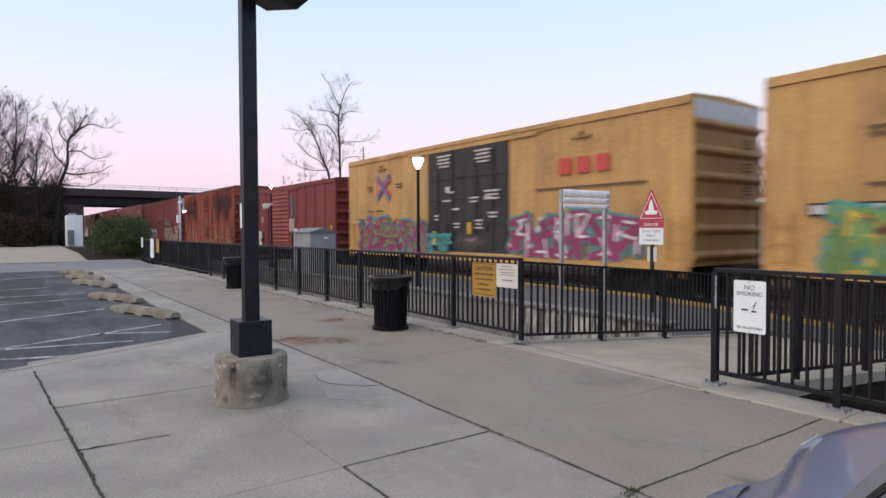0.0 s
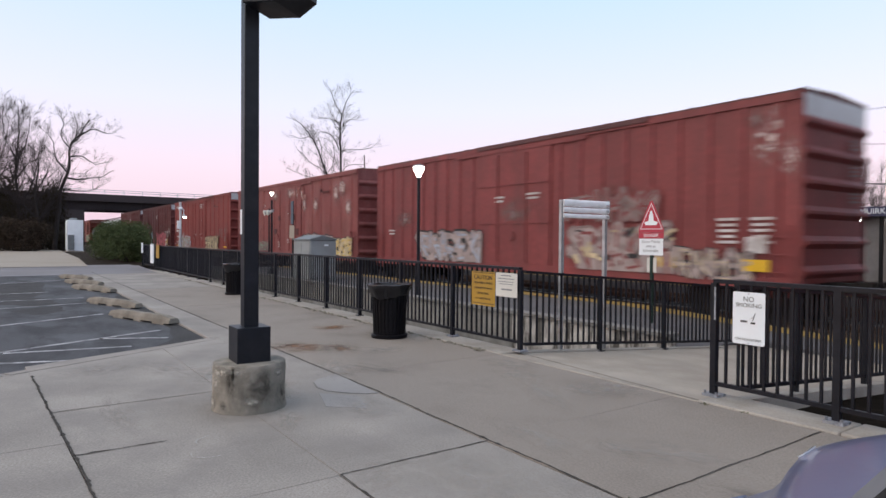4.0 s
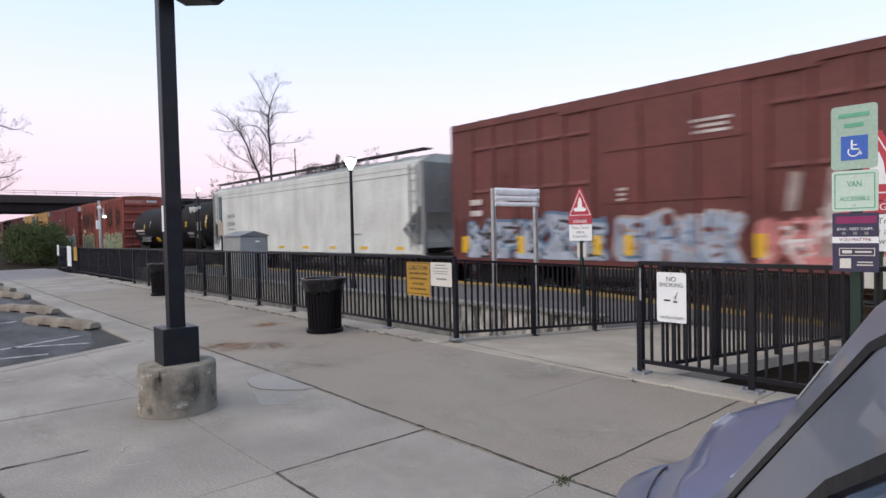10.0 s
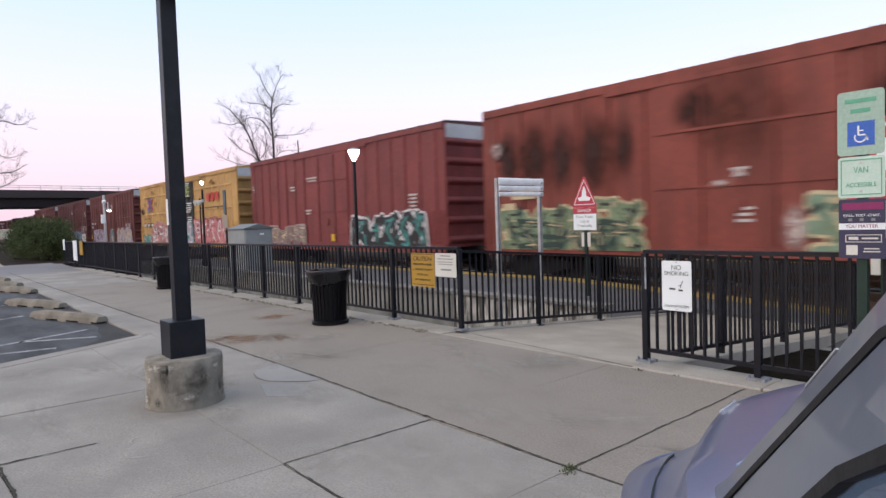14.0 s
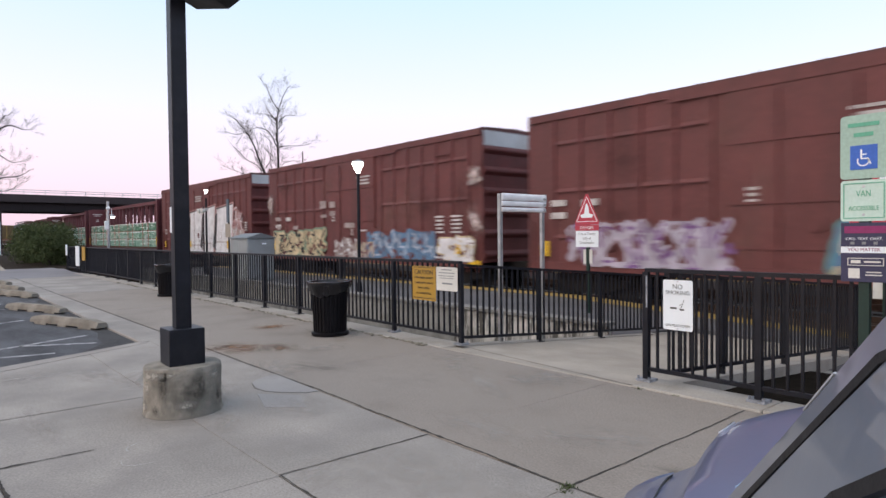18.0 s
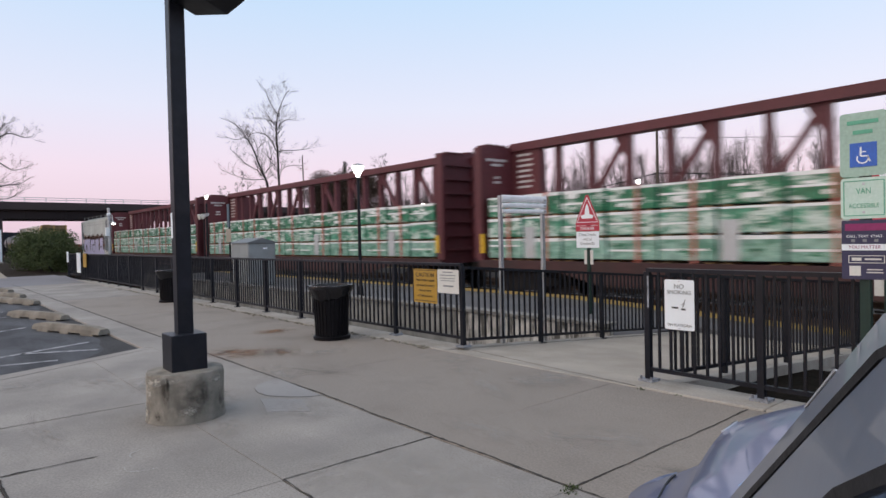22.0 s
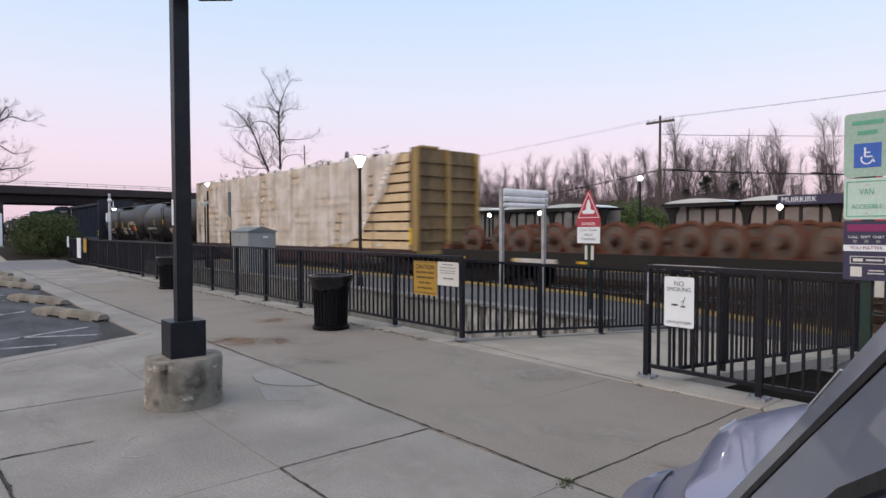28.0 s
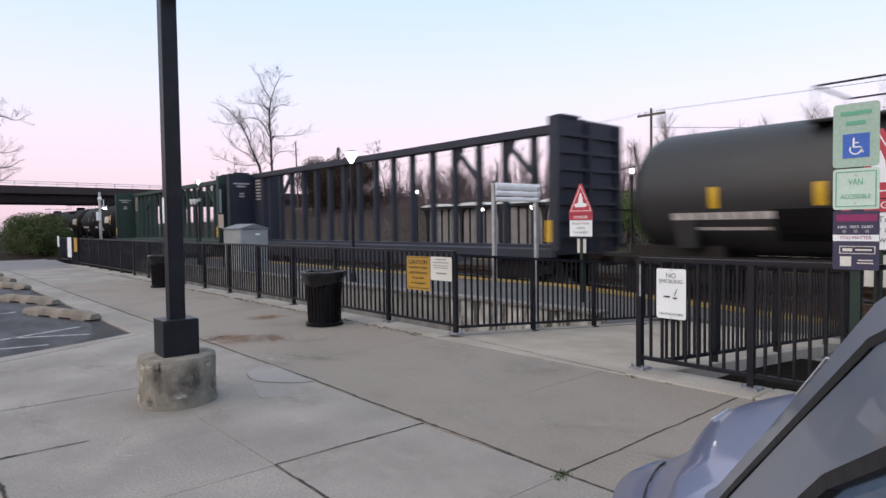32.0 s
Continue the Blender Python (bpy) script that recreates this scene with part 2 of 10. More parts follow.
M_GREYINK = mat("grey_ink", (0.22, 0.24, 0.25), 0.6, var=0.1, bump=0)
M_RED = mat("sign_red", (0.48, 0.045, 0.075), 0.5, var=0.06, bump=0.02)
M_GREENS = mat("faded_green_sheet", (0.36, 0.52, 0.44), 0.5, var=0.06, bump=0.02)
M_GREENS2 = mat("pale_green_sheet", (0.55, 0.72, 0.64), 0.5, var=0.05, bump=0.02)
M_GREENI = mat("green_ink", (0.12, 0.42, 0.28), 0.5, var=0.1, bump=0)
M_BLUE = mat("sign_blue", (0.035, 0.13, 0.52), 0.5, var=0.05, bump=0)
M_NAVY = mat("navy_sheet", (0.035, 0.035, 0.085), 0.5, var=0.1, bump=0.02)
M_MAGENTA = mat("magenta_ink", (0.25, 0.02, 0.12), 0.5, var=0.1, bump=0)
M_LAMP = mat("lit_lamp_glass", (1.0, 0.97, 0.90), 0.3, emit=9.0, var=0.0, bump=0)
M_SHED = mat("grey_cabinet_paint", (0.30, 0.33, 0.34), 0.5, 0.1, var=0.08, scale=2, dirt=(0.2, 0.2, 0.18), amount=0.4)
M_SHEDROOF = mat("grey_cabinet_roof", (0.17, 0.19, 0.20), 0.5, 0.1, var=0.1, scale=2)
M_BRIDGE = mat("weathering_steel", (0.020, 0.014, 0.016), 0.8, var=0.2, scale=0.4, bump=0.1, bscale=6)
M_BRIDGEC = mat("bridge_concrete", (0.055, 0.043, 0.046), 0.9, var=0.15, scale=0.4, dirt=(0.035, 0.028, 0.028), amount=0.6, dscale=0.4)
M_BARK = mat("bark", (0.026, 0.021, 0.020), 0.95, var=0.3, scale=4, bump=0.6, bscale=20)
M_TWIG = mat("bare_twigs", (0.036, 0.027, 0.028), 0.95, var=0.3, scale=3, bump=0)
M_WOODBARK = mat("grey_brown_bark", (0.080, 0.064, 0.063), 0.95, var=0.3, scale=2, bump=0)
M_WOODTWIG = mat("grey_brown_twigs", (0.112, 0.086, 0.087), 0.95, var=0.3, scale=0.3, bump=0)
M_HEDGE = mat("evergreen_leaves", (0.050, 0.072, 0.021), 0.85, var=0.4, scale=2.5, bump=0)
M_BRUSH = mat("dark_brush", (0.036, 0.030, 0.020), 0.95, var=0.5, scale=0.8, bump=0, spec=0.1)
M_BUSH = mat("brown_bush_leaves", (0.050, 0.036, 0.026), 0.9, var=0.4, scale=1.2, bump=0, spec=0.2)
M_SHRUB = mat("spring_shrub_leaves", (0.085, 0.13, 0.035), 0.8, var=0.35, scale=2.5, bump=0)
M_CONIFER = mat("conifer_needles", (0.020, 0.035, 0.020), 0.9, var=0.3, scale=3, bump=0)
M_SHELTER = mat("shelter_black_frame", (0.012, 0.013, 0.016), 0.5, 0.2, var=0.15)
M_SHROOF = mat("shelter_white_roof", (0.72, 0.76, 0.78), 0.5, var=0.05, scale=3)
M_SHPANE = mat("dusty_shelter_pane", (0.26, 0.25, 0.25), 0.2, var=0.1, scale=2)
M_WOODPOLE = mat("utility_pole_wood", (0.10, 0.08, 0.065), 0.9, var=0.2, scale=6)
M_CARPAINT = mat("lavender_grey_car_paint", (0.145, 0.172, 0.290), 0.30, 0.25, var=0.05, scale=3, bump=0.02, coat=0.5, detail=0.05)
M_CARINT = mat("grey_car_interior", (0.27, 0.30, 0.35), 0.7, var=0.1)
M_CARTRIM = mat("black_rubber_trim", (0.010, 0.010, 0.012), 0.55, var=0.2)
M_DOORFRAME = mat("dark_grey_door_frame", (0.150, 0.180, 0.235), 0.28, 0.1, var=0.1, bump=0.02, coat=0.6, detail=0.05)
M_PILLAR = mat("grey_pillar_paint", (0.160, 0.185, 0.235), 0.35, 0.15, var=0.05, bump=0.02, coat=0.5, detail=0.05)
M_CARGLASS = glass_mat("car_glass", (0.32, 0.38, 0.46), ior=1.8)
M_HEADLIGHT = mat("headlight_lens", (0.75, 0.78, 0.82), 0.12, var=0.05, bump=0, coat=0.8)
M_TYRE = mat("tyre_rubber", (0.02, 0.02, 0.02), 0.85, var=0.2)
M_RIM = mat("alloy_rim", (0.35, 0.35, 0.37), 0.3, 0.9, var=0.1)


def car_paint(name, base, dirt=(0.06, 0.045, 0.04), amount=0.45, rough=0.6, stretch=(1.6, 1.6, 0.28), dscale=1.1, edge=(0.45, 0.66)):
    return mat(name, base, rough, 0.0, var=0.16, scale=0.55, bump=0.25, bscale=9, dirt=dirt, amount=amount, stretch=stretch, dscale=dscale, edge=edge, detail=0.35)


C_YEL = car_paint("railcar_yellow", (0.54, 0.325, 0.115), (0.33, 0.19, 0.08), 0.5)
# Darker yellow for the boxcars' ends and side hooks.
C_YELEND = car_paint("railcar_yellow_dark", (0.36, 0.215, 0.075), (0.15, 0.09, 0.04), 0.5)
C_BLACKDOOR = car_paint("railcar_black", (0.022, 0.022, 0.025), (0.06, 0.055, 0.05), 0.4)
C_RED1 = car_paint("railcar_red", (0.215, 0.038, 0.036), (0.12, 0.025, 0.023), 0.65)
C_RED1B = car_paint("railcar_red_pale_door", (0.26, 0.060, 0.045), (0.16, 0.04, 0.03), 0.4)
C_RUST = car_paint("railcar_rust_orange", (0.300, 0.066, 0.032), (0.17, 0.036, 0.020), 0.9, stretch=(1.8, 1.8, 0.35), dscale=1.5, edge=(0.44, 0.62))
C_RED2 = car_paint("railcar_maroon_red", (0.215, 0.044, 0.044), (0.12, 0.034, 0.034), 0.55)
C_BRICK = car_paint("railcar_brick_red", (0.215, 0.054, 0.051), (0.28, 0.12, 0.112), 0.45)
C_BROWN = car_paint("railcar_brown_red", (0.225, 0.042, 0.037), (0.13, 0.03, 0.024), 0.6)
C_MAROON = car_paint("railcar_dark_maroon", (0.134, 0.035, 0.034), (0.082, 0.026, 0.025), 0.55)
C_ORANGE = car_paint("railcar_faded_orange_red", (0.235, 0.050, 0.036), (0.13, 0.028, 0.021), 0.7, stretch=(1.6, 1.6, 0.2), dscale=1.0, edge=(0.44, 0.62))
C_HOP = car_paint("railcar_pale_grey", (0.62, 0.67, 0.67), (0.36, 0.38, 0.36), 0.4)
C_HOP2 = car_paint("railcar_dirty_white", (0.55, 0.58, 0.57), (0.38, 0.38, 0.35), 0.5)
C_ROOFDK = car_paint("railcar_dark_roof", (0.105, 0.034, 0.034), (0.06, 0.03, 0.03), 0.4)
C_TAGDK = mat("spray_dark_purple", (0.07, 0.045, 0.09), 0.6, var=0.2)
# Hopper grey darkened for shade on ends and outlets; also serves dull tank markings.
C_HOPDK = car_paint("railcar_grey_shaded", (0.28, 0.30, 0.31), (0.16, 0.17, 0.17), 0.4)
M_SOIL = mat("dark_soil", (0.011, 0.009, 0.007), 0.98, var=0.5, scale=6, bump=1.0, bscale=15, spec=0.05)
C_TANK = mat("tank_black", (0.010, 0.010, 0.012), 0.62, 0.0, var=0.25, scale=0.6, bump=0.05, bscale=12, dirt=(0.028, 0.027, 0.026), amount=0.5, stretch=(1.4, 1.4, 0.4), dscale=0.9, spec=0.12)
C_TANK2 = mat("tank_charcoal", (0.028, 0.030, 0.033), 0.46, 0.0, var=0.2, scale=0.6, bump=0.05, bscale=12, dirt=(0.025, 0.025, 0.025), amount=0.6, stretch=(1.4, 1.4, 0.4), dscale=0.9)
C_CB = car_paint("centerbeam_red", (0.108, 0.024, 0.031), (0.07, 0.022, 0.022), 0.4)
# Sill red darkened for the shade it lies in; also dark strap corners.
C_SILLDK = car_paint("shaded_sill_red", (0.050, 0.017, 0.018), (0.02, 0.014, 0.013), 0.6)
C_CBY = car_paint("centerbeam_yellow", (0.45, 0.30, 0.10), (0.22, 0.13, 0.05), 0.45)
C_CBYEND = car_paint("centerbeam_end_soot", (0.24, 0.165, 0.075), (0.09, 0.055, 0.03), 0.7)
C_NAVY = car_paint("centerbeam_navy", (0.014, 0.020, 0.038), (0.028, 0.026, 0.030), 0.4)
C_GRN = car_paint("centerbeam_green", (0.022, 0.050, 0.042), (0.03, 0.03, 0.03), 0.4)
C_UNDER = mat("railcar_underframe", (0.013, 0.011, 0.011), 0.85, var=0.3, scale=3, bump=0.2)
C_WHEEL = mat("wheel_rust", (0.165, 0.060, 0.030), 0.85, 0.1, var=0.5, scale=3, dirt=(0.03, 0.022, 0.02), amount=0.8, dscale=3)
C_WHEELGREY = mat("wheel_face_grey", (0.135, 0.10, 0.082), 0.6, 0.4, var=0.3, scale=4)
C_CAP = mat("galvanised_end_cap", (0.50, 0.53, 0.55), 0.5, 0.3, var=0.12, scale=1.5, dirt=(0.35, 0.33, 0.3), amount=0.5)
C_BROWNINK = mat("stencil_brown", (0.13, 0.085, 0.045), 0.7, var=0.3, scale=5)
C_DECAL = mat("stencil_white", (0.55, 0.53, 0.52), 0.7, var=0.2, scale=3, dirt=(0.2, 0.1, 0.08), amount=0.5, dscale=4)
M_LIME = mat("lime_yellow_paint", (0.42, 0.46, 0.10), 0.6, var=0.2)
C_FAINT = mat("faint_stencil", (0.20, 0.15, 0.145), 0.8, var=0.3, scale=4)
C_REFL = mat("reflector_yellow", (0.72, 0.45, 0.02), 0.4, var=0.1)
C_LOADG = mat("green_wrap", (0.018, 0.165, 0.085), 0.28, var=0.5, scale=4, bump=0.9, bscale=9, dirt=(0.66, 0.76, 0.72), amount=0.85, dscale=2.6, stretch=(0.8, 1, 2.2), edge=(0.50, 0.62))
C_LOADW = mat("pale_green_wrap", (0.27, 0.45, 0.38), 0.28, var=0.4, scale=4, bump=0.9, bscale=9, dirt=(0.06, 0.22, 0.14), amount=0.8, dscale=2.4, stretch=(0.8, 1, 2.2), edge=(0.45, 0.62))
C_LOADM = mat("mixed_green_wrap", (0.055, 0.24, 0.15), 0.28, var=0.5, scale=4, bump=0.9, bscale=9, dirt=(0.66, 0.76, 0.72), amount=0.85, dscale=2.5, stretch=(0.8, 1, 2.2), edge=(0.45, 0.60))
C_WRAPTOP = mat("white_wrap_fold", (0.78, 0.82, 0.82), 0.3, var=0.1, bump=0.4, bscale=8)
C_SCUFF = mat("scuffed_pink_primer", (0.36, 0.17, 0.15), 0.8, var=0.4, scale=5)
C_STRAP = mat("faded_red_strap", (0.50, 0.15, 0.11), 0.6, var=0.2, dirt=(0.55, 0.42, 0.38), amount=0.8, dscale=3)
C_STRAPG = mat("grey_strap", (0.36, 0.33, 0.32), 0.6, var=0.2)
C_DUNN = mat("dunnage_wood", (0.32, 0.20, 0.10), 0.8, var=0.2)
C_LUM = mat("sawn_lumber", (0.70, 0.54, 0.33), 0.7, var=0.10, scale=2, bump=0.3, bscale=20, dirt=(0.58, 0.42, 0.24), amount=0.6, dscale=3, stretch=(0.4, 1, 4))
def spray(name, base, worn=0.45):
    """Spray paint on steel, dusty and worn in patches."""
    dull = tuple(0.30 * v + q for v, q in zip(base, (0.045, 0.02, 0.018)))
    return mat(name, base, 0.65, var=0.22, scale=2.5, bump=0.05, dirt=dull, amount=worn, dscale=3.2, stretch=(1, 1, 0.6), edge=(0.46, 0.62))


G_WHITE = spray("spray_white", (0.66, 0.66, 0.68), 0.10)
G_BLACK = mat("spray_black", (0.022, 0.022, 0.025), 0.6, var=0.2)
G_MOSS = mat("spray_moss_green", (0.16, 0.22, 0.13), 0.6, var=0.35, scale=3)
G_RIM = mat("spray_pale_pink", (0.42, 0.24, 0.24), 0.6, var=0.35, scale=4)
G_PINK = spray("spray_pink", (0.50, 0.11, 0.15))
G_SALMON = spray("spray_salmon", (0.58, 0.22, 0.22))
G_MAG = spray("spray_magenta", (0.28, 0.045, 0.13))
G_TEAL = spray("spray_teal", (0.06, 0.30, 0.29))
G_BLUE = spray("spray_blue", (0.10, 0.20, 0.33))
G_ICE = spray("spray_ice_blue", (0.36, 0.43, 0.54))
G_GREEN = spray("spray_green", (0.17, 0.31, 0.10))
G_SAGE = spray("spray_sage", (0.20, 0.30, 0.21))
G_CREAM = spray("spray_cream", (0.56, 0.47, 0.30))
G_YEL = spray("spray_yellow", (0.60, 0.42, 0.06))
G_BLOCK = mat("spray_pale_lilac", (0.50, 0.48, 0.66), 0.6, var=0.12)
G_LILAC = spray("spray_lilac", (0.43, 0.39, 0.47))
G_PURP = spray("spray_purple", (0.20, 0.10, 0.26))
G_GHOST = mat("buffed_tag", (0.22, 0.155, 0.15), 0.75, var=0.35, scale=3)
G_GREY = mat("spray_faded_grey", (0.34, 0.28, 0.27), 0.7, var=0.3, scale=3)
L_RED = mat("logo_red", (0.56, 0.07, 0.06), 0.6, var=0.1)
L_BLUE = mat("logo_blue", (0.07, 0.14, 0.45), 0.6, var=0.1)


# ---------------------------------------------------------------- mesh helpers
class Geo:
    """Vertices and faces of one mesh in the making; the number after a face is its material's slot."""

    def __init__(self):
        self.v, self.f, self.m = [], [], []

    def face(self, pts, m=0):
        n = len(self.v)
        self.v += [tuple(p) for p in pts]
        self.f.append(tuple(range(n, n + len(pts))))
        self.m.append(m)
        return self

    def box(self, x0, x1, y0, y1, z0, z1, m=0):
        n = len(self.v)
        self.v += [(x0, y0, z0), (x1, y0, z0), (x1, y1, z0), (x0, y1, z0), (x0, y0, z1), (x1, y0, z1), (x1, y1, z1), (x0, y1, z1)]
        for q in ((0, 3, 2, 1), (4, 5, 6, 7), (0, 1, 5, 4), (1, 2, 6, 5), (2, 3, 7, 6), (3, 0, 4, 7)):
            self.f.append(tuple(n + i for i in q))
            self.m.append(m)
        return self

    def bar(self, p, q, w, h=None, m=0):
        """A square bar from p to q."""
        p, q = Vector(p), Vector(q)
        d = (q - p).normalized()
        up = Vector((0, 0, 1)) if abs(d.z) < 0.95 else Vector((1, 0, 0))
        a = d.cross(up).normalized() * w / 2
        b = d.cross(a).normalized() * (h or w) / 2
        n = len(self.v)
        for c in (p, q):
            self.v += [tuple(c - a - b), tuple(c + a - b), tuple(c + a + b), tuple(c - a + b)]
        for k in ((0, 1, 2, 3), (7, 6, 5, 4), (0, 4, 5, 1), (1, 5, 6, 2), (2, 6, 7, 3), (3, 7, 4, 0)):
            self.f.append(tuple(n + i for i in k))
            self.m.append(m)
        return self

    def tube(self, p, q, r0, r1=None, n=10, m=0, caps=True):
        p, q = Vector(p), Vector(q)
        r1 = r0 if r1 is None else r1
        d = (q - p).normalized()
        up = Vector((0, 0, 1)) if abs(d.z) < 0.95 else Vector((1, 0, 0))
        a = d.cross(up).normalized()
        b = d.cross(a).normalized()
        k = len(self.v)
        for c, r in ((p, r0), (q, r1)):
            for i in range(n):
                t = 2 * math.pi * i / n
                self.v.append(tuple(c + r * (a * math.cos(t) + b * math.sin(t))))
        for i in range(n):
            j = (i + 1) % n
            self.f.append((k + i, k + j, k + n + j, k + n + i))
            self.m.append(m)
        if caps:
            self.f += [tuple(range(k + n - 1, k - 1, -1)), tuple(range(k + n, k + 2 * n))]
            self.m += [m, m]
        return self

    def loft(self, rings, m=0, closed=True, caps=True):
        """Joins rings of equal length."""
        k, n = len(self.v), len(rings[0])
        for r in rings:
            self.v += [tuple(p) for p in r]
        for s in range(len(rings) - 1):
            for i in range(n if closed else n - 1):
                j = (i + 1) % n
                self.f.append((k + s * n + i, k + s * n + j, k + (s + 1) * n + j, k + (s + 1) * n + i))
                self.m.append(m)
        if caps and closed:
            self.f += [tuple(range(k + n - 1, k - 1, -1)), tuple(range(k + (len(rings) - 1) * n, k + len(rings) * n))]
            self.m += [m, m]
        return self

    def mesh(self, name, mats, smooth=False):
        me = bpy.data.meshes.new(name)
        me.from_pydata(self.v, [], self.f)
        for m in mats if isinstance(mats, (list, tuple)) else [mats]:
            me.materials.append(m)
        if any(self.m):
            me.polygons.foreach_set("material_index", self.m)
        bm = bmesh.new()
        bm.from_mesh(me)
        bmesh.ops.recalc_face_normals(bm, faces=bm.faces)
        bm.to_mesh(me)
        bm.free()
        if smooth:
            me.shade_smooth()
            me.set_sharp_from_angle(angle=radians(38))
        return me


def part(name, g, mats, parent=None, label="", at=None, smooth=False, bevel=0.0):
    """One mesh object, under parent where one is given; g is a Geo or a mesh to share."""
    me = g.mesh(name, mats, smooth) if isinstance(g, Geo) else g
    ob = new(name, me)
    if parent:
        ob.parent = parent
    if at is not None:
        ob.matrix_basis = at if isinstance(at, Matrix) else Matrix.Translation(at)
    if bevel:
        bv = ob.modifiers.new("bevel", "BEVEL")
        bv.width, bv.segments, bv.limit_method = bevel, 2, "ANGLE"
        me.shade_smooth()
        me.set_sharp_from_angle(angle=radians(50))
    if label:
        ob["label"] = label
    return ob


def thing(name, label, category, at=None, group="", kind=""):
    ob = new(name)
    ob.empty_display_size = 0.2
    if at is not None:
        ob.matrix_basis = at if isinstance(at, Matrix) else Matrix.Translation(at)
    return tagged(ob, label, category, group, kind)


def words(body, size, material, parent, at, name="lettering", extrude=0.001, squash=1.0):
    """Lettering in the built-in font, turned into a mesh; it faces -y before at is applied."""
    cu = bpy.data.curves.new(name, "FONT")
    cu.body, cu.size, cu.extrude, cu.align_x, cu.align_y = body, size, extrude, "CENTER", "CENTER"
    tmp = bpy.data.objects.new(name, cu)
    me = bpy.data.meshes.new_from_object(tmp)
    bpy.data.objects.remove(tmp)
    me.transform(Matrix.Rotation(radians(90), 4, "X") @ Matrix.Diagonal((squash, 1, 1, 1)))
    me.materials.clear()
    me.materials.append(material)
    return part(name, me, None, parent, at=at)


# ---------------------------------------------------------------- the plan
FENCE_Y = 5.32          # the railing along the walk
RAIL_Z = -0.45          # top of the rails
TRACK_Y = 15.08         # middle of the near track
TRACK2_Y = 19.2
PLAT_Z = -0.20
RAMP_X0, RAMP_X1 = -5.92, -3.14


def ground():
    g = Geo()
    xs = [-2500, -600, -320, -220, -160, -120, -90, -60, -30, 0, 40, 90, 200, 600, 2500]
    ys = [-2500, -300, -60, -20, 5.6, 8.9, 13, 24, 30, 36, 44, 56, 75, 120, 400, 2500]

    def z(x, y):
        base = -1.25
        if y > 28 and -200 < x < 150:
            base += min(1, (y - 28) / 18.0) * (4.2 if x < -20 else 2.6)
        return base

    rows = [[(x, y, z(x, y)) for y in ys] for x in xs]
    g.loft(rows, closed=False)
    return tagged(part("ground", g, M_GRASS, smooth=True), "winter grass and bare earth beside the railway", "ground", kind="structure")


ground()


def slab(g, x0, x1, y0, y1, z0=0.0, z1=0.0, depth=0.14, gap=0.012, b=0.006):
    """A paving slab with a small chamfer; z0 and z1 are its levels at y0 and y1."""
    x0, x1, y0, y1 = x0 + gap, x1 - gap, y0 + gap, y1 - gap
    top = [(x0 + b, y0 + b, z0), (x1 - b, y0 + b, z0), (x1 - b, y1 - b, z1), (x0 + b, y1 - b, z1)]
    mid = [(x0, y0, z0 - b), (x1, y0, z0 - b), (x1, y1, z1 - b), (x0, y1, z1 - b)]
    low = [(x0, y0, z0 - depth), (x1, y0, z0 - depth), (x1, y1, z1 - depth), (x0, y1, z1 - depth)]
    return g.loft([low, mid, top])


pave = part("pavement", Geo().box(-34, 14, -14, 5.42, -1.3, -0.125), M_JOINT)
tagged(pave, "concrete walk of large slabs with dark joints", "pavement", kind="structure")


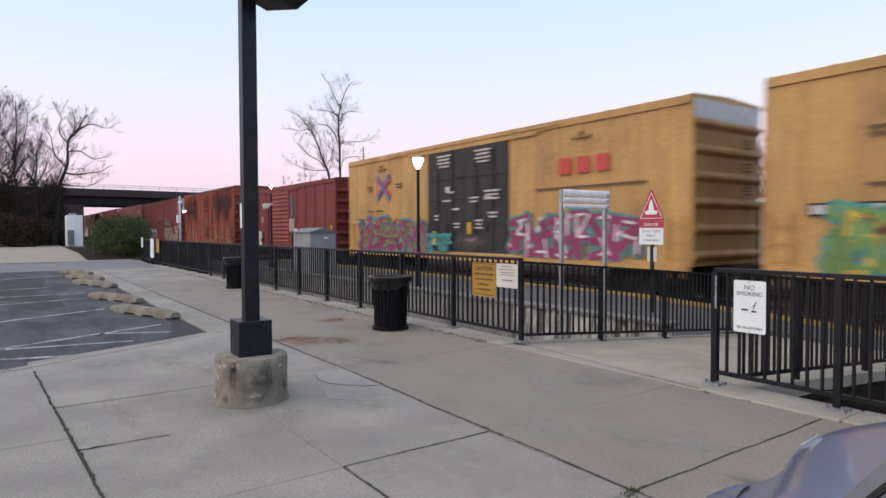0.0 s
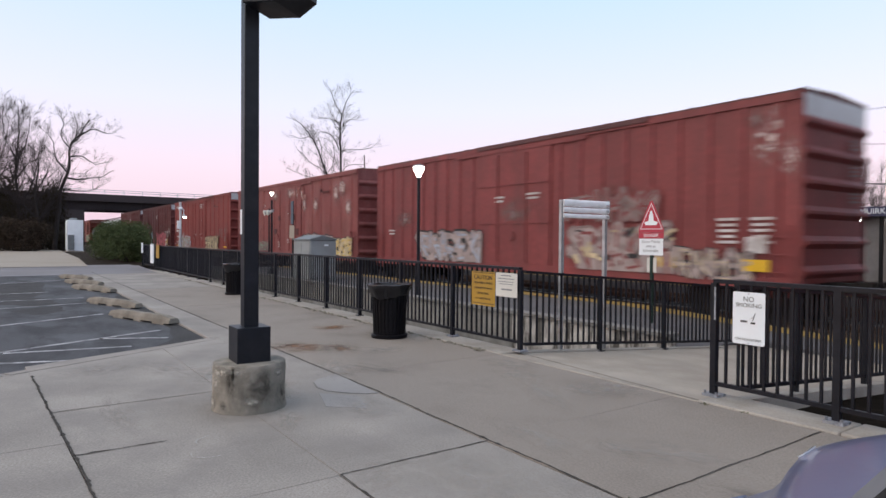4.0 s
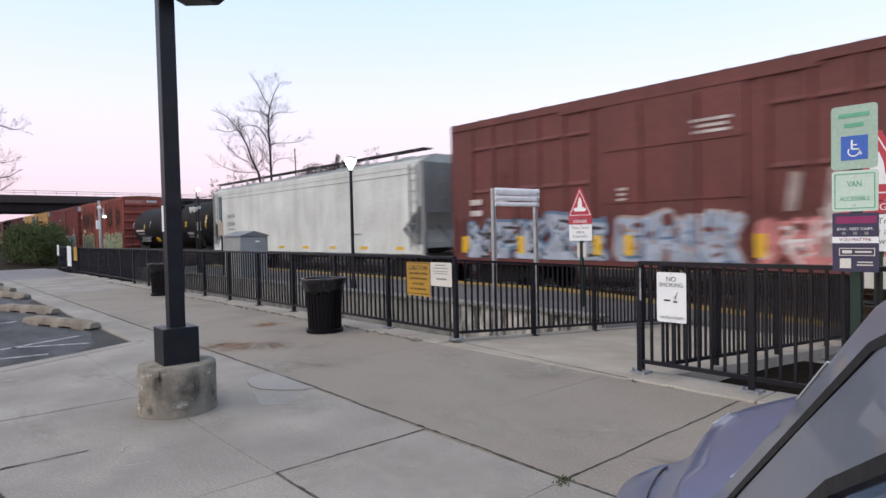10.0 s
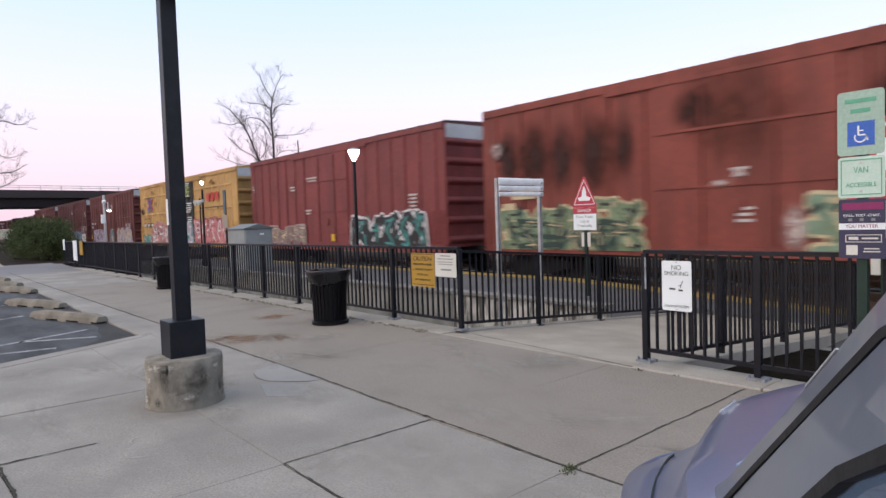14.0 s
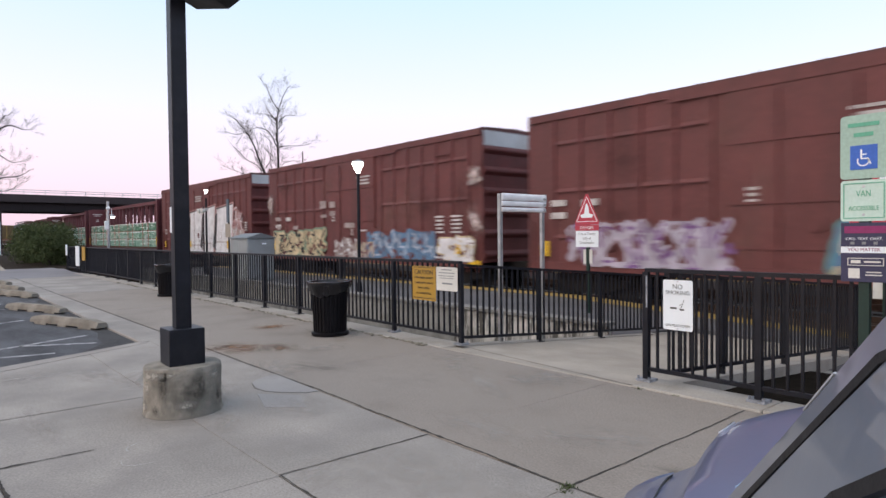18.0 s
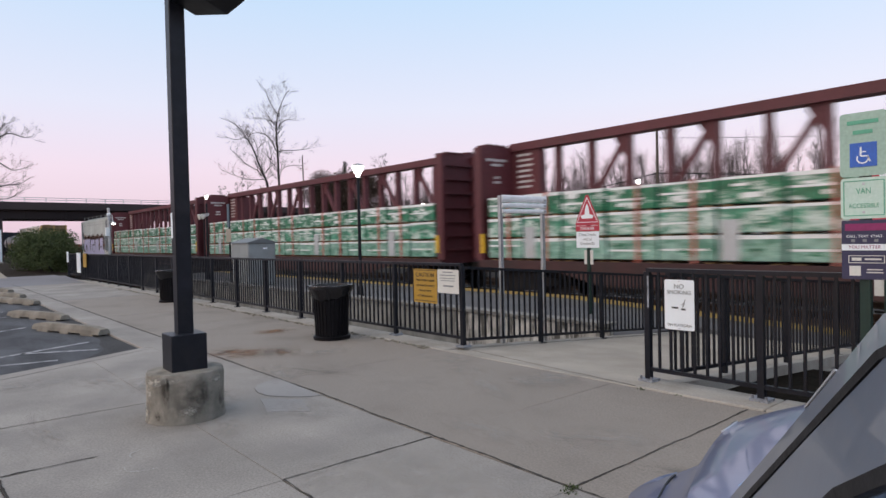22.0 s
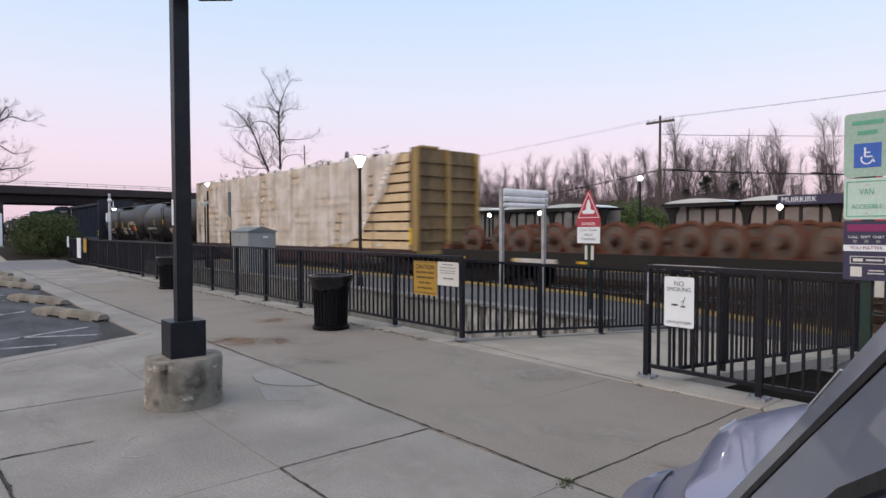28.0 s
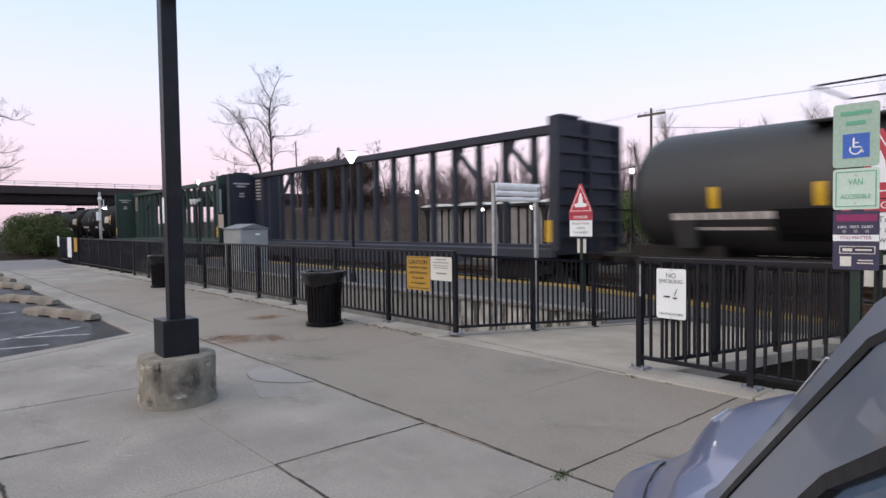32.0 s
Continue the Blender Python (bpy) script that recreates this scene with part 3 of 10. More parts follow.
def pavement_slabs():
    """Slabs between the joints; the open joints are wide, ragged and dark, the tooled ones fine."""
    xs = [-8.55, -5.93, -3.41, -2.16, -0.9, 0.4, 1.7, 3.0, 4.3, 5.6, 6.9]
    near, main = 0.40, 2.77
    random.seed(4)

    def edge(x, y):
        """The two long joints run a little askew."""
        if y == near:
            return near - 0.0492 * max(0.0, -3.41 - x)
        if y == main:
            return main + min(0.06, 0.048 * max(0.0, -3.41 - x))
        return y

    def piece(x0, x1, y0, y1, material, gx0=0.004, gx1=0.004, gy0=0.004, gy1=0.004):
        jitter = lambda: random.uniform(-0.003, 0.001)
        za, zb = jitter(), jitter()
        bx, by = (gx0, gx1, gx1, gx0), (gy0, gy0, gy1, gy1)
        c = [(x0 + gx0, edge(x0, y0) + gy0), (x1 - gx1, edge(x1, y0) + gy0), (x1 - gx1, edge(x1, y1) - gy1), (x0 + gx0, edge(x0, y1) - gy1)]
        if x0 == -8.55 and y0 < 2.0:
            c[0], c[3] = (-8.0 - 0.502 * y0, c[0][1]), (-8.0 - 0.502 * y1, c[3][1])
        sx, sy = (1, -1, -1, 1), (1, 1, -1, -1)
        z = (za, za, zb, zb)
        top = [(c[k][0] + 1.2 * bx[k] * sx[k], c[k][1] + 1.2 * by[k] * sy[k], z[k]) for k in range(4)]
        mid = [(c[k][0], c[k][1], z[k] - 0.005) for k in range(4)]
        low = [(x, y, -0.124) for x, y, q in mid]
        part("slab", Geo().loft([low, mid, top]), material, pave)

    for a, b in zip(xs[:-1], xs[1:]):
        for lo, hi in ((near, 1.63), (1.63, main)):
            fine = 0.0015 if a < -4 else 0.004
            piece(a, b, lo, hi, M_CONC, 0.0025, 0.0025, fine if lo == 1.63 else 0.004, fine if hi == 1.63 else 0.004)
    for a, b in ((-7.6, -5.0), (-5.0, -3.41), (-3.41, 0.4), (0.4, 3.0), (3.0, 6.9)):
        for lo, hi in ((-3.4, -0.85), (-0.85, near)):
            piece(a, b, lo, hi, M_CONC, 0.003, 0.003)
    for a, b in ((-8.55, -5.93), (-5.93, -3.43), (-3.43, -2.16), (-2.16, 1.7), (1.7, 6.9)):
        piece(a, b, main, 5.02, M_CONC2, 0.001, 0.001, 0.006, 0.005)
    far_x = [-28.8, -26.3, -23.8, -21.2, -18.7, -16.2, -13.6, -11.1, -8.55]
    for a, b in zip(far_x[:-1], far_x[1:]):
        piece(a, b, 2.44, 2.83, M_CONC)
        piece(a, b, 2.83, 5.02, M_CONC2 if a > -20 else M_CONC, gy0=0.010)

    corner = [(-8.548, 1.72), (-8.548, 2.44), (-8.99, 2.44), (-8.85, 2.36)]
    part("slab", Geo().loft([[(x, y, h) for x, y in corner] for h in (-0.124, -0.001)]), M_CONC, pave)

    def ragged(p, q, w, fade=0.0, lift=0.0022):
        """Dark dirt and crumbled edges along an open joint."""
        p, q = Vector(p), Vector(q)
        n = max(6, int((q - p).length / 0.035))
        d = (q - p).normalized()
        s = Vector((-d.y, d.x, 0))
        left, right = [], []
        drift = 0.0
        for k in range(n + 1):
            u = k / n
            drift = 0.85 * drift + random.gauss(0, 0.0022)
            hw = w * (1 - fade * u) * (0.35 + 0.75 * abs(random.gauss(0, 0.6)) + (0.8 if random.random() < 0.05 else 0))
            c = p.lerp(q, u) + s * drift + Vector((0, 0, lift))
            left.append(c - s * (hw * random.uniform(0.5, 1.1) + 0.002))
            right.append(c + s * (hw * random.uniform(0.5, 1.1) + 0.002))
        part("joint_filler", Geo().loft([left, right], closed=False), M_JOINT, pave)

    ragged((-7.62, edge(-7.62, near), 0), (-5.6, edge(-5.6, near), 0), 0.010)
    ragged((-5.6, edge(-5.6, near), 0), (-3.4, near, 0), 0.011)
    ragged((-3.4, near, 0), (3.0, near, 0), 0.010)
    ragged((-8.5, edge(-8.5, main), 0), (-5.5, edge(-5.5, main), 0), 0.011)
    ragged((-5.5, edge(-5.5, main), 0), (-2.2, main, 0), 0.010)
    ragged((-2.2, main, 0), (2.0, main, 0), 0.010)
    ragged((-3.41, main, 0), (-3.41, 1.63, 0), 0.009, 0.6)
    ragged((-3.41, 1.63, 0), (-2.2, 1.63, 0), 0.006)
    ragged((-2.16, main, 0), (-2.16, 5.0, 0), 0.005)
    ragged((-4.68, edge(-4.68, near), 0), (-4.67, 0.90, 0), 0.012, 0.8)
    ragged((-5.93, edge(-5.93, near), 0), (-5.93, 1.55, 0), 0.006, 0.5)
    ragged((-28.8, 2.83, 0), (-8.5, 2.83, 0), 0.012)
    ragged((-5.72, 5.36, -0.026), (-3.06, 5.045, 0.0), 0.006, lift=0.004)
    # thin chalky scuffs
    random.seed(12)
    for x, y, a, n, w in ((-4.62, 1.17, -0.5, 6, 0.004), (-4.3, 0.98, -0.75, 7, 0.003)):
        p = Vector((x, y, 0.0035))
        g = Geo()
        for k in range(n):
            a += random.gauss(0, 0.35)
            q = p + Vector((math.cos(a), math.sin(a), 0)) * random.uniform(0.025, 0.05)
            s = Vector((-math.sin(a), math.cos(a), 0)) * w * random.uniform(0.5, 1.2)
            g.face([p - s, q - s, q + s, p + s])
            p = q
        part("chalk_scuff", g, M_SCUFFC, pave)
    # new patches by the lamp
    round_patch = [(-5.98, 2.82), (-5.86, 2.56), (-5.74, 2.47), (-5.55, 2.41), (-5.36, 2.43), (-5.22, 2.52), (-5.06, 2.68), (-5.02, 2.80)]
    square_patch = [(-5.32, 2.34), (-4.86, 2.20), (-4.62, 2.46), (-5.02, 2.60)]
    for outline in (round_patch, square_patch):
        part("patch", Geo().loft([[(x, y, h) for x, y in outline] for h in (-0.03, 0.0036)]), M_CONC3, pave)
    for (xa, ya), (xb, yb) in zip(round_patch[2:-1], round_patch[3:]):
        ragged((xa, ya, 0.003), (xb, yb, 0.003), 0.0015)
    # soft stains and worn pale spots; each lies a hair above the slabs
    rnd = random.Random(17)
    # Two of the dark spots are centred under the litter bin and the lamp.
    spots = [(-7.75, 3.1, 0.62, 0.5, M_RUSTST), (-7.6, 3.2, 0.42, 0.36, M_RUSTST), (-7.35, 3.55, 0.5, 0.3, M_RUSTST), (-7.9, 3.02, 0.16, 0.3, M_RUSTSPOT), (-9.15, 4.3, 0.5, 0.5, M_RUSTST), (-9.2, 4.32, 0.2, 0.3, M_RUSTST), (-7.4, 3.5, 0.6, 0.5, M_DARKSPOT), (-7.84, 4.5, 0.55, 0.4, M_DARKSPOT), (-5.2, 1.6, 0.6, 0.55, M_DARKSPOT)]
    for k in range(34):
        spots.append((rnd.uniform(-8, -0.6), rnd.uniform(0.5, 4.9), rnd.uniform(0.25, 0.9), rnd.uniform(0.15, 0.5), rnd.choice((M_DARKSPOT, M_PALE, M_PALE))))
    for k, (cx, cy, rx, ry, m) in enumerate(spots):
        part("stain", Geo().face([(-1, -1, 0), (1, -1, 0), (1, 1, 0), (-1, 1, 0)]), m, pave, at=Matrix.Translation((cx, cy, 0.0042 + 0.0001 * k)) @ Matrix.Rotation(rnd.uniform(-0.5, 0.5), 4, "Z") @ Matrix.Diagonal((rx, ry, 1, 1)))


def weeds():
    """Tufts in the joints."""
    random.seed(8)
    g = Geo()
    for cx, cy, n, s in ((-2.16, 2.76, 46, 0.02), (-2.15, 2.70, 26, 0.02), (-3.1, 5.02, 24, 0.03), (-2.75, 5.02, 12, 0.02)):
        for k in range(n):
            x, y = cx + random.gauss(0, s), cy + random.gauss(0, s)
            h, a = random.uniform(0.006, 0.018), random.uniform(0, 6.3)
            dx, dy = 0.006 * math.cos(a), 0.006 * math.sin(a)
            g.face([(x - dx, y - dy, 0), (x + dx, y + dy, 0), (x + random.uniform(-0.02, 0.02), y + random.uniform(-0.02, 0.02), h)])
    tagged(part("weeds", g, M_HEDGE), "tufts of weeds in the pavement joints", "weeds", kind="stuff")


weeds()

# kerb under the railing: left of the ramp, and right of it
kerb = part("kerb", Geo().box(-29, RAMP_X0 + 0.02, 5.02, 5.44, -0.9, 0.012), M_KERB, bevel=0.015)
tagged(kerb, "pale concrete kerb under the railing", "kerb", kind="structure")
kerb2 = part("kerb", Geo().box(RAMP_X1 - 0.06, -2.05, 5.02, 5.44, -0.9, 0.015).box(-2.04, 8, 5.02, 5.44, -0.9, 0.02), M_KERB, bevel=0.015)
tagged(kerb2, "pale concrete kerb under the railing", "kerb", kind="structure")

def crumbs():
    """Broken edge and loose stones along the kerb under the long railing."""
    rnd = random.Random(31)
    g = Geo()
    for k in range(420):
        x = -6.2 - 16 * rnd.random() ** 1.3
        y = 5.03 - abs(rnd.gauss(0, 0.05))
        r = rnd.uniform(0.006, 0.028)
        ring = lambda z, q: [(x + q * r * rnd.uniform(0.6, 1.3) * math.cos(a), y + q * r * rnd.uniform(0.6, 1.3) * math.sin(a), z) for a in (0, 1.25, 2.5, 3.8, 5.0)]
        g.loft([ring(0.0005, 1.0), ring(r * 0.5, 0.9), ring(r * 0.8, 0.4)])
    c = tagged(part("rubble", g, M_RUBBLE), "broken bits of concrete and earth along the kerb", "rubble", kind="stuff")
    return c


crumbs()


# ramp down to the platform
ramp = part("ramp", slab(Geo(), RAMP_X0, RAMP_X1, 5.03, 11.3, 0.0, -0.50, 0.25, gap=0), M_RAMP)
tagged(ramp, "sloping concrete ramp from the walk to the platform", "ramp", kind="structure")
part("ramp_kerb", Geo().loft([[(x, y, z - 0.9), (x + 0.14, y, z - 0.9), (x + 0.14, y, z), (x, y, z)] for x, y, z in ((RAMP_X0 - 0.14, 5.45, -0.01), (RAMP_X0 - 0.14, 11.3, -0.49))]), M_KERB, ramp)
part("ramp_kerb", Geo().loft([[(x, y, z - 0.9), (x + 0.14, y, z - 0.9), (x + 0.14, y, z), (x, y, z)] for x, y, z in ((RAMP_X1, 5.45, -0.01), (RAMP_X1, 11.3, -0.49))]), M_KERB, ramp)


# parking bays
def parking():
    z = -0.03
    lot = part("parking_lot", Geo().face([(-60, -40, z), (-7.3, -40, z), (-7.88, -0.05, z), (-9.06, 2.34, z), (-27, 2.36, z), (-30, 0.2, z), (-60, 0.2, z)]), M_ASPHALT)
    tagged(lot, "patched dark asphalt parking bays with worn white lines", "parking lot", kind="structure")
    # the walk's edge, almost level with the asphalt
    edge = [(-7.3, -40), (-7.90, -0.05), (-9.10, 2.34), (-27, 2.37)]
    for (xa, ya), (xb, yb) in zip(edge[:-1], edge[1:]):
        d = (Vector((xb, yb, 0)) - Vector((xa, ya, 0))).normalized()
        nrm = Vector((d.y, -d.x, 0))
        w = nrm * 0.14
        ring = lambda p: [(p[0], p[1], -0.3), (p[0] + w.x, p[1] + w.y, -0.3), (p[0] + w.x, p[1] + w.y, 0.0025), (p[0] + 0.012 * nrm.x, p[1] + 0.012 * nrm.y, 0.0025), (p[0], p[1], -0.008)]
        part("kerb_edge", Geo().loft([ring((xa, ya)), ring((xb, yb))]), M_CONC, lot)
    rows = [((-9.51, -0.10), (-10.50, 1.95)), ((-10.08, 1.07), (-9.64, 1.91)), ((-9.43, -0.05), (-9.14, 1.35)), ((-8.71, -0.10), (-8.46, 0.63)), ((-12.44, 0.04), (-13.28, 1.49)),
            ((-15.28, -0.13), (-15.66, 1.44)), ((-17.02, -0.2), (-17.0, 1.51)), ((-19.14, -0.15), (-19.17, 0.9)), ((-23.2, -0.17), (-24.3, 1.52)), ((-8.5, -1.6), (-13.5, -4.0)), ((-8.3, -4), (-13, -6.5))]
    for k, ((xa, ya), (xb, yb)) in enumerate(rows):
        g = Geo()
        d = Vector((xb - xa, yb - ya, 0)).normalized()
        if k in (0, 4, 5, 6, 7, 8):
            xa, ya = xa - 2.4 * d.x, ya - 2.4 * d.y
        d *= 0.045
        g.face([(xa - d.y, ya + d.x, z + 0.004), (xa + d.y, ya - d.x, z + 0.004), (xb + d.y, yb - d.x, z + 0.004), (xb - d.y, yb + d.x, z + 0.004)])
        part("bay_line", g, M_LINE, lot)
    # newer, darker asphalt in the corner and along the walk
    rnd = random.Random(5)
    inner = [(-8.98, 1.62), (-9.36, 1.88), (-9.62, 1.98), (-10.1, 2.02)] + [(-10.6 - 0.8 * k, 2.12 + rnd.uniform(-0.06, 0.06)) for k in range(9)]
    outer = [(-8.78, 1.62), (-9.05, 2.32)] + [(-17.6, 2.34)]
    part("asphalt_patch", Geo().face([(x, y, z + 0.003) for x, y in outer + inner[::-1]]), M_ASPHALT_NEW, lot)
    oil = Geo()
    for cx, cy, rx, ry in ((-14.6, 0.6, 0.9, 0.5), (-16.6, 0.4, 1.2, 0.6), (-19.2, 0.2, 1.6, 0.9), (-12.9, 1.75, 0.35, 0.16), (-22.0, 0.4, 1.8, 0.8)):
        oil.face([(cx + rx * rnd.uniform(0.6, 1.1) * math.cos(a), cy + ry * rnd.uniform(0.6, 1.1) * math.sin(a), z + 0.002) for a in [q * 0.4833 for q in range(13)]])
    part("oil_stain", oil, M_ASPHALT_NEW, lot)
    outline = [(-7.72, -12), (-7.2, -12), (-7.2, 0.9), (-8.37, 0.9), (-7.90, -0.05)]
    fill = part("walk_edge", Geo().loft([[(x, y, h) for x, y in outline] for h in (-0.15, -0.004)]), M_CONC)
    tagged(fill, "concrete walk beside the parking bays", "pavement", kind="structure")
    road = part("road", Geo().box(-36, -27, -40, 5.3, -0.3, -0.006), M_ASPHALT2)
    tagged(road, "pale worn asphalt drive", "road", kind="structure")
    strip = part("road", Geo().face([(-27, 2.32, 0.0), (-27, 5.0, 0.0), (-34.5, 5.5, 0.0), (-34.5, 2.0, 0.0)]), M_ASPHALT2)
    tagged(strip, "pale worn asphalt drive", "road", kind="structure")
    far = part("road", Geo().face([(-34.4, -30, 0.012), (-34.4, 3.25, 0.012), (-47.3, 3.95, 0.012), (-72.8, 4.55, 0.012), (-87, 4.45, 0.012), (-92, -30, 0.012)]), M_TAN)
    tagged(far, "tan concrete drive running on beside the railway", "road", kind="structure")
    fill2 = part("verge", Geo().box(-110, -34.4, -60, 13.0, -1.3, -0.012), M_MULCH)
    tagged(fill2, "dark mulched verge beside the drive", "verge", kind="structure")
    behind = part("road", Geo().box(-7.2, 40, -60, -14, -1.3, -0.05), M_ASPHALT)
    tagged(behind, "asphalt parking lot", "road", kind="structure")


parking()


def wheel_stop(x0, y0, x1, y1):
    d = math.hypot(x1 - x0, y1 - y0)
    n = 9
    rings = []
    random.seed(int(-x0 * 10))
    for i in range(n):
        u = d * i / (n - 1)
        r = random.uniform(0.97, 1.02)
        end = 0.75 if i in (0, n - 1) else 1.0
        rings.append([(u, -0.10 * r, 0.03), (u, 0.10 * r, 0.03), (u, 0.09 * r, 0.09 * end), (u, 0.06 * r, 0.15 * end * r), (u, -0.06 * r, 0.15 * end * r), (u, -0.09 * r, 0.09 * end)])
    g = Geo().loft(rings)
    g.box(0.15, 0.5, -0.1, 0.1, 0, 0.03).box(d - 0.5, d - 0.15, -0.1, 0.1, 0, 0.03)
    g.box(d * 0.5 - 0.12, d * 0.5 + 0.12, -0.1, 0.1, 0, 0.03)
    ob = part("wheel_stop", g, M_STOP, at=pose(x0, y0, -0.03, 0, 0, math.degrees(math.atan2(y1 - y0, x1 - x0))))
    tagged(ob, "worn tan concrete wheel stop on the asphalt", "wheel stop", group="wheel stops at the bays")


for a in ((-12.80, 1.61, -10.98, 2.27), (-15.70, 1.53, -13.85, 2.20), (-20.2, 1.58, -18.1, 2.28), (-22.8, 1.58, -20.85, 2.30), (-25.6, 1.6, -23.7, 2.30)):
    wheel_stop(*a)


# platform, its back wall, the yellow edge
def platform():
    def z(x):
        if x < -10:
            return PLAT_Z
        if x > -4:
            return PLAT_Z - 0.29
        return PLAT_Z - 0.29 * (x + 10) / 6

    xs = [-95, -60, -30, -12, -10, -8, -6.06]
    ring = lambda x, a, b, lift: [(x, a, -1.3), (x, b, -1.3), (x, b, z(x) + lift), (x, a, z(x) + lift)]
    g = Geo().loft([ring(x, 9.0, 13.32, 0) for x in xs])
    pl = tagged(part("platform", g, M_PLAT), "grey asphalt station platform behind the railing", "platform", kind="structure")
    g = Geo().loft([ring(x, 11.3, 13.32, 0) for x in (-6.06, -4, -3)])
    part("crossing_landing", g, M_PLAT, pl)
    g = Geo().loft([ring(x, 9.0, 13.32, 0) for x in (-3.0, 0, 30)])
    part("platform_slab", g, M_PLAT, pl)
    for xa, xb in ((-95, -60), (-60, -30), (-30, -12), (-12, -10), (-10, -6), (-6, -4), (-4, 30)):
        part("yellow_edge", Geo().loft([[(x, 12.62, z(x) + 0.002), (x, 13.22, z(x) + 0.002), (x, 13.22, z(x) + 0.012), (x, 12.62, z(x) + 0.012)] for x in (xa, xb)]), M_YELLOW, pl)
    wl_ = Geo()
    for x in np.arange(-94, -6.2, 2.4):
        x1 = min(x + 2.39, -6.1)
        part("wall_panel", Geo().box(x, x1, 8.86, 8.99, -1.3, PLAT_Z + 0.05), M_WALLCONC if x > -11 else M_WALLDK, pl)
        part("wall_coping", Geo().box(x, x1, 8.80, 9.12, PLAT_Z + 0.051, PLAT_Z + 0.11), M_COPING, pl)
    part("wall_panel", Geo().box(-2.9, 30, 8.86, 8.99, -1.3, -0.46), M_WALLCONC, pl)
    part("wall_coping", Geo().box(-2.9, 30, 8.80, 9.12, -0.459, -0.42), M_COPING, pl)
    # the low yard between the walk and the platform
    pit = part("area_floor", Geo().box(-60, 30, 5.45, 8.85, -1.4, -1.2), M_JOINT)
    tagged(pit, "stony ground between the walk and the platform", "ground", kind="structure")


platform()
bed = part("planting_bed", Geo().loft([[(x, 5.44, -1.19), (x, 8.84, -1.19), (x, 8.84, -0.40), (x, 7.0, -0.26), (x, 5.44, -0.20)] for x in (-2.99, 0, 30)]), M_SOIL)
tagged(bed, "bare dark soil bed beside the ramp", "ground", kind="structure")


def tracks():
    for ty in (TRACK_Y, TRACK2_Y):
        bed = Geo().loft([[(x, ty - 2.6, -1.3), (x, ty + 2.6, -1.3), (x, ty + 1.7, RAIL_Z - 0.22), (x, ty - 1.7, RAIL_Z - 0.22)] for x in (-900, 900)])
        b = tagged(part("track_bed", bed, M_BALLAST), "grey stone ballast bed under the rails", "track", kind="structure")
        for s in (-0.7525, 0.7525):
            part("rail", Geo().box(-900, 900, ty + s - 0.07, ty + s + 0.07, RAIL_Z - 0.17, RAIL_Z - 0.15).box(-900, 900, ty + s - 0.012, ty + s + 0.012, RAIL_Z - 0.15, RAIL_Z - 0.04)
                 .box(-900, 900, ty + s - 0.036, ty + s + 0.036, RAIL_Z - 0.04, RAIL_Z), M_RAIL, b)
        g = Geo()
        for k in range(-200, 60):
            g.box(k * 0.52, k * 0.52 + 0.23, ty - 1.3, ty + 1.3, RAIL_Z - 0.27, RAIL_Z - 0.172)
        part("ties", g, M_TIE, b)["kind"] = "stuff"
    # far platform
    fp = Geo().box(-70, 40, 20.95, 27.0, -1.3, PLAT_Z - 0.05)
    far = tagged(part("platform", fp, M_PLAT), "grey asphalt platform across the tracks", "platform", kind="structure")
    part("yellow_edge", Geo().box(-70, 40, 21.0, 21.6, PLAT_Z - 0.049, PLAT_Z - 0.04), M_YELLOW, far)


tracks()


# ---------------------------------------------------------------- railings
PICKET = Geo().box(-0.0108, 0.0108, -0.0108, 0.0108, 0.10, 1.04).mesh("picket", M_BLACK)
POST = Geo().box(-0.027, 0.027, -0.027, 0.027, 0.012, 1.035).box(-0.06, 0.06, -0.06, 0.06, 0.0, 0.012).mesh("post", M_BLACK)
FOOT = Geo().box(-0.075, 0.075, -0.07, 0.07, 0.0, 0.022).tube((-0.055, -0.05, 0.022), (-0.055, -0.05, 0.05), 0.012, n=6).tube((0.055, -0.05, 0.022), (0.055, -0.05, 0.045), 0.012, n=6).mesh("base_plate", M_WORN)


def railing(posts, label, bright=(), skip=()):
    """A railing through the posts' feet, 1.07 m high, with a picket about every 0.112 m."""
    f = thing("railing", label, "railing", at=posts[0], group="black railings of the station")
    o = Vector(posts[0])
    pts = [Vector(p) - o for p in posts]
    yaw = math.atan2(pts[-1].y - pts[0].y, pts[-1].x - pts[0].x)
    for k, p in enumerate(pts):
        if k in skip:
            continue
        ob = part("post", POST, None, f, at=Matrix.Translation(p) @ Matrix.Rotation(yaw, 4, "Z"))
        if k in bright:
            part("base_plate", FOOT, None, ob)
            if k == 0:
                part("worn_paint", Geo().box(0.010, 0.0275, -0.0295, -0.0275, 0.70, 1.0), M_WORN, ob)
    a, b = pts[0], pts[-1]
    up = Vector((0, 0, 1))
    for p, q in zip(pts[:-1], pts[1:]):
        part("top_rail", Geo().bar(p + up * 1.052, q + up * 1.052, 0.062, 0.036), M_BLACK, f)
        part("rail", Geo().bar(p + up * 0.115, q + up * 0.115, 0.036, 0.036), M_BLACK, f)
        n = max(2, round((q - p).length / 0.112))
        for i in range(1, n):
            part("picket", PICKET, None, f, at=Matrix.Translation(p.lerp(q, i / n)) @ Matrix.Rotation(yaw, 4, "Z"))
    return f


def ramp_z(y):
    return -0.50 * (y - 5.03) / (11.3 - 5.03)


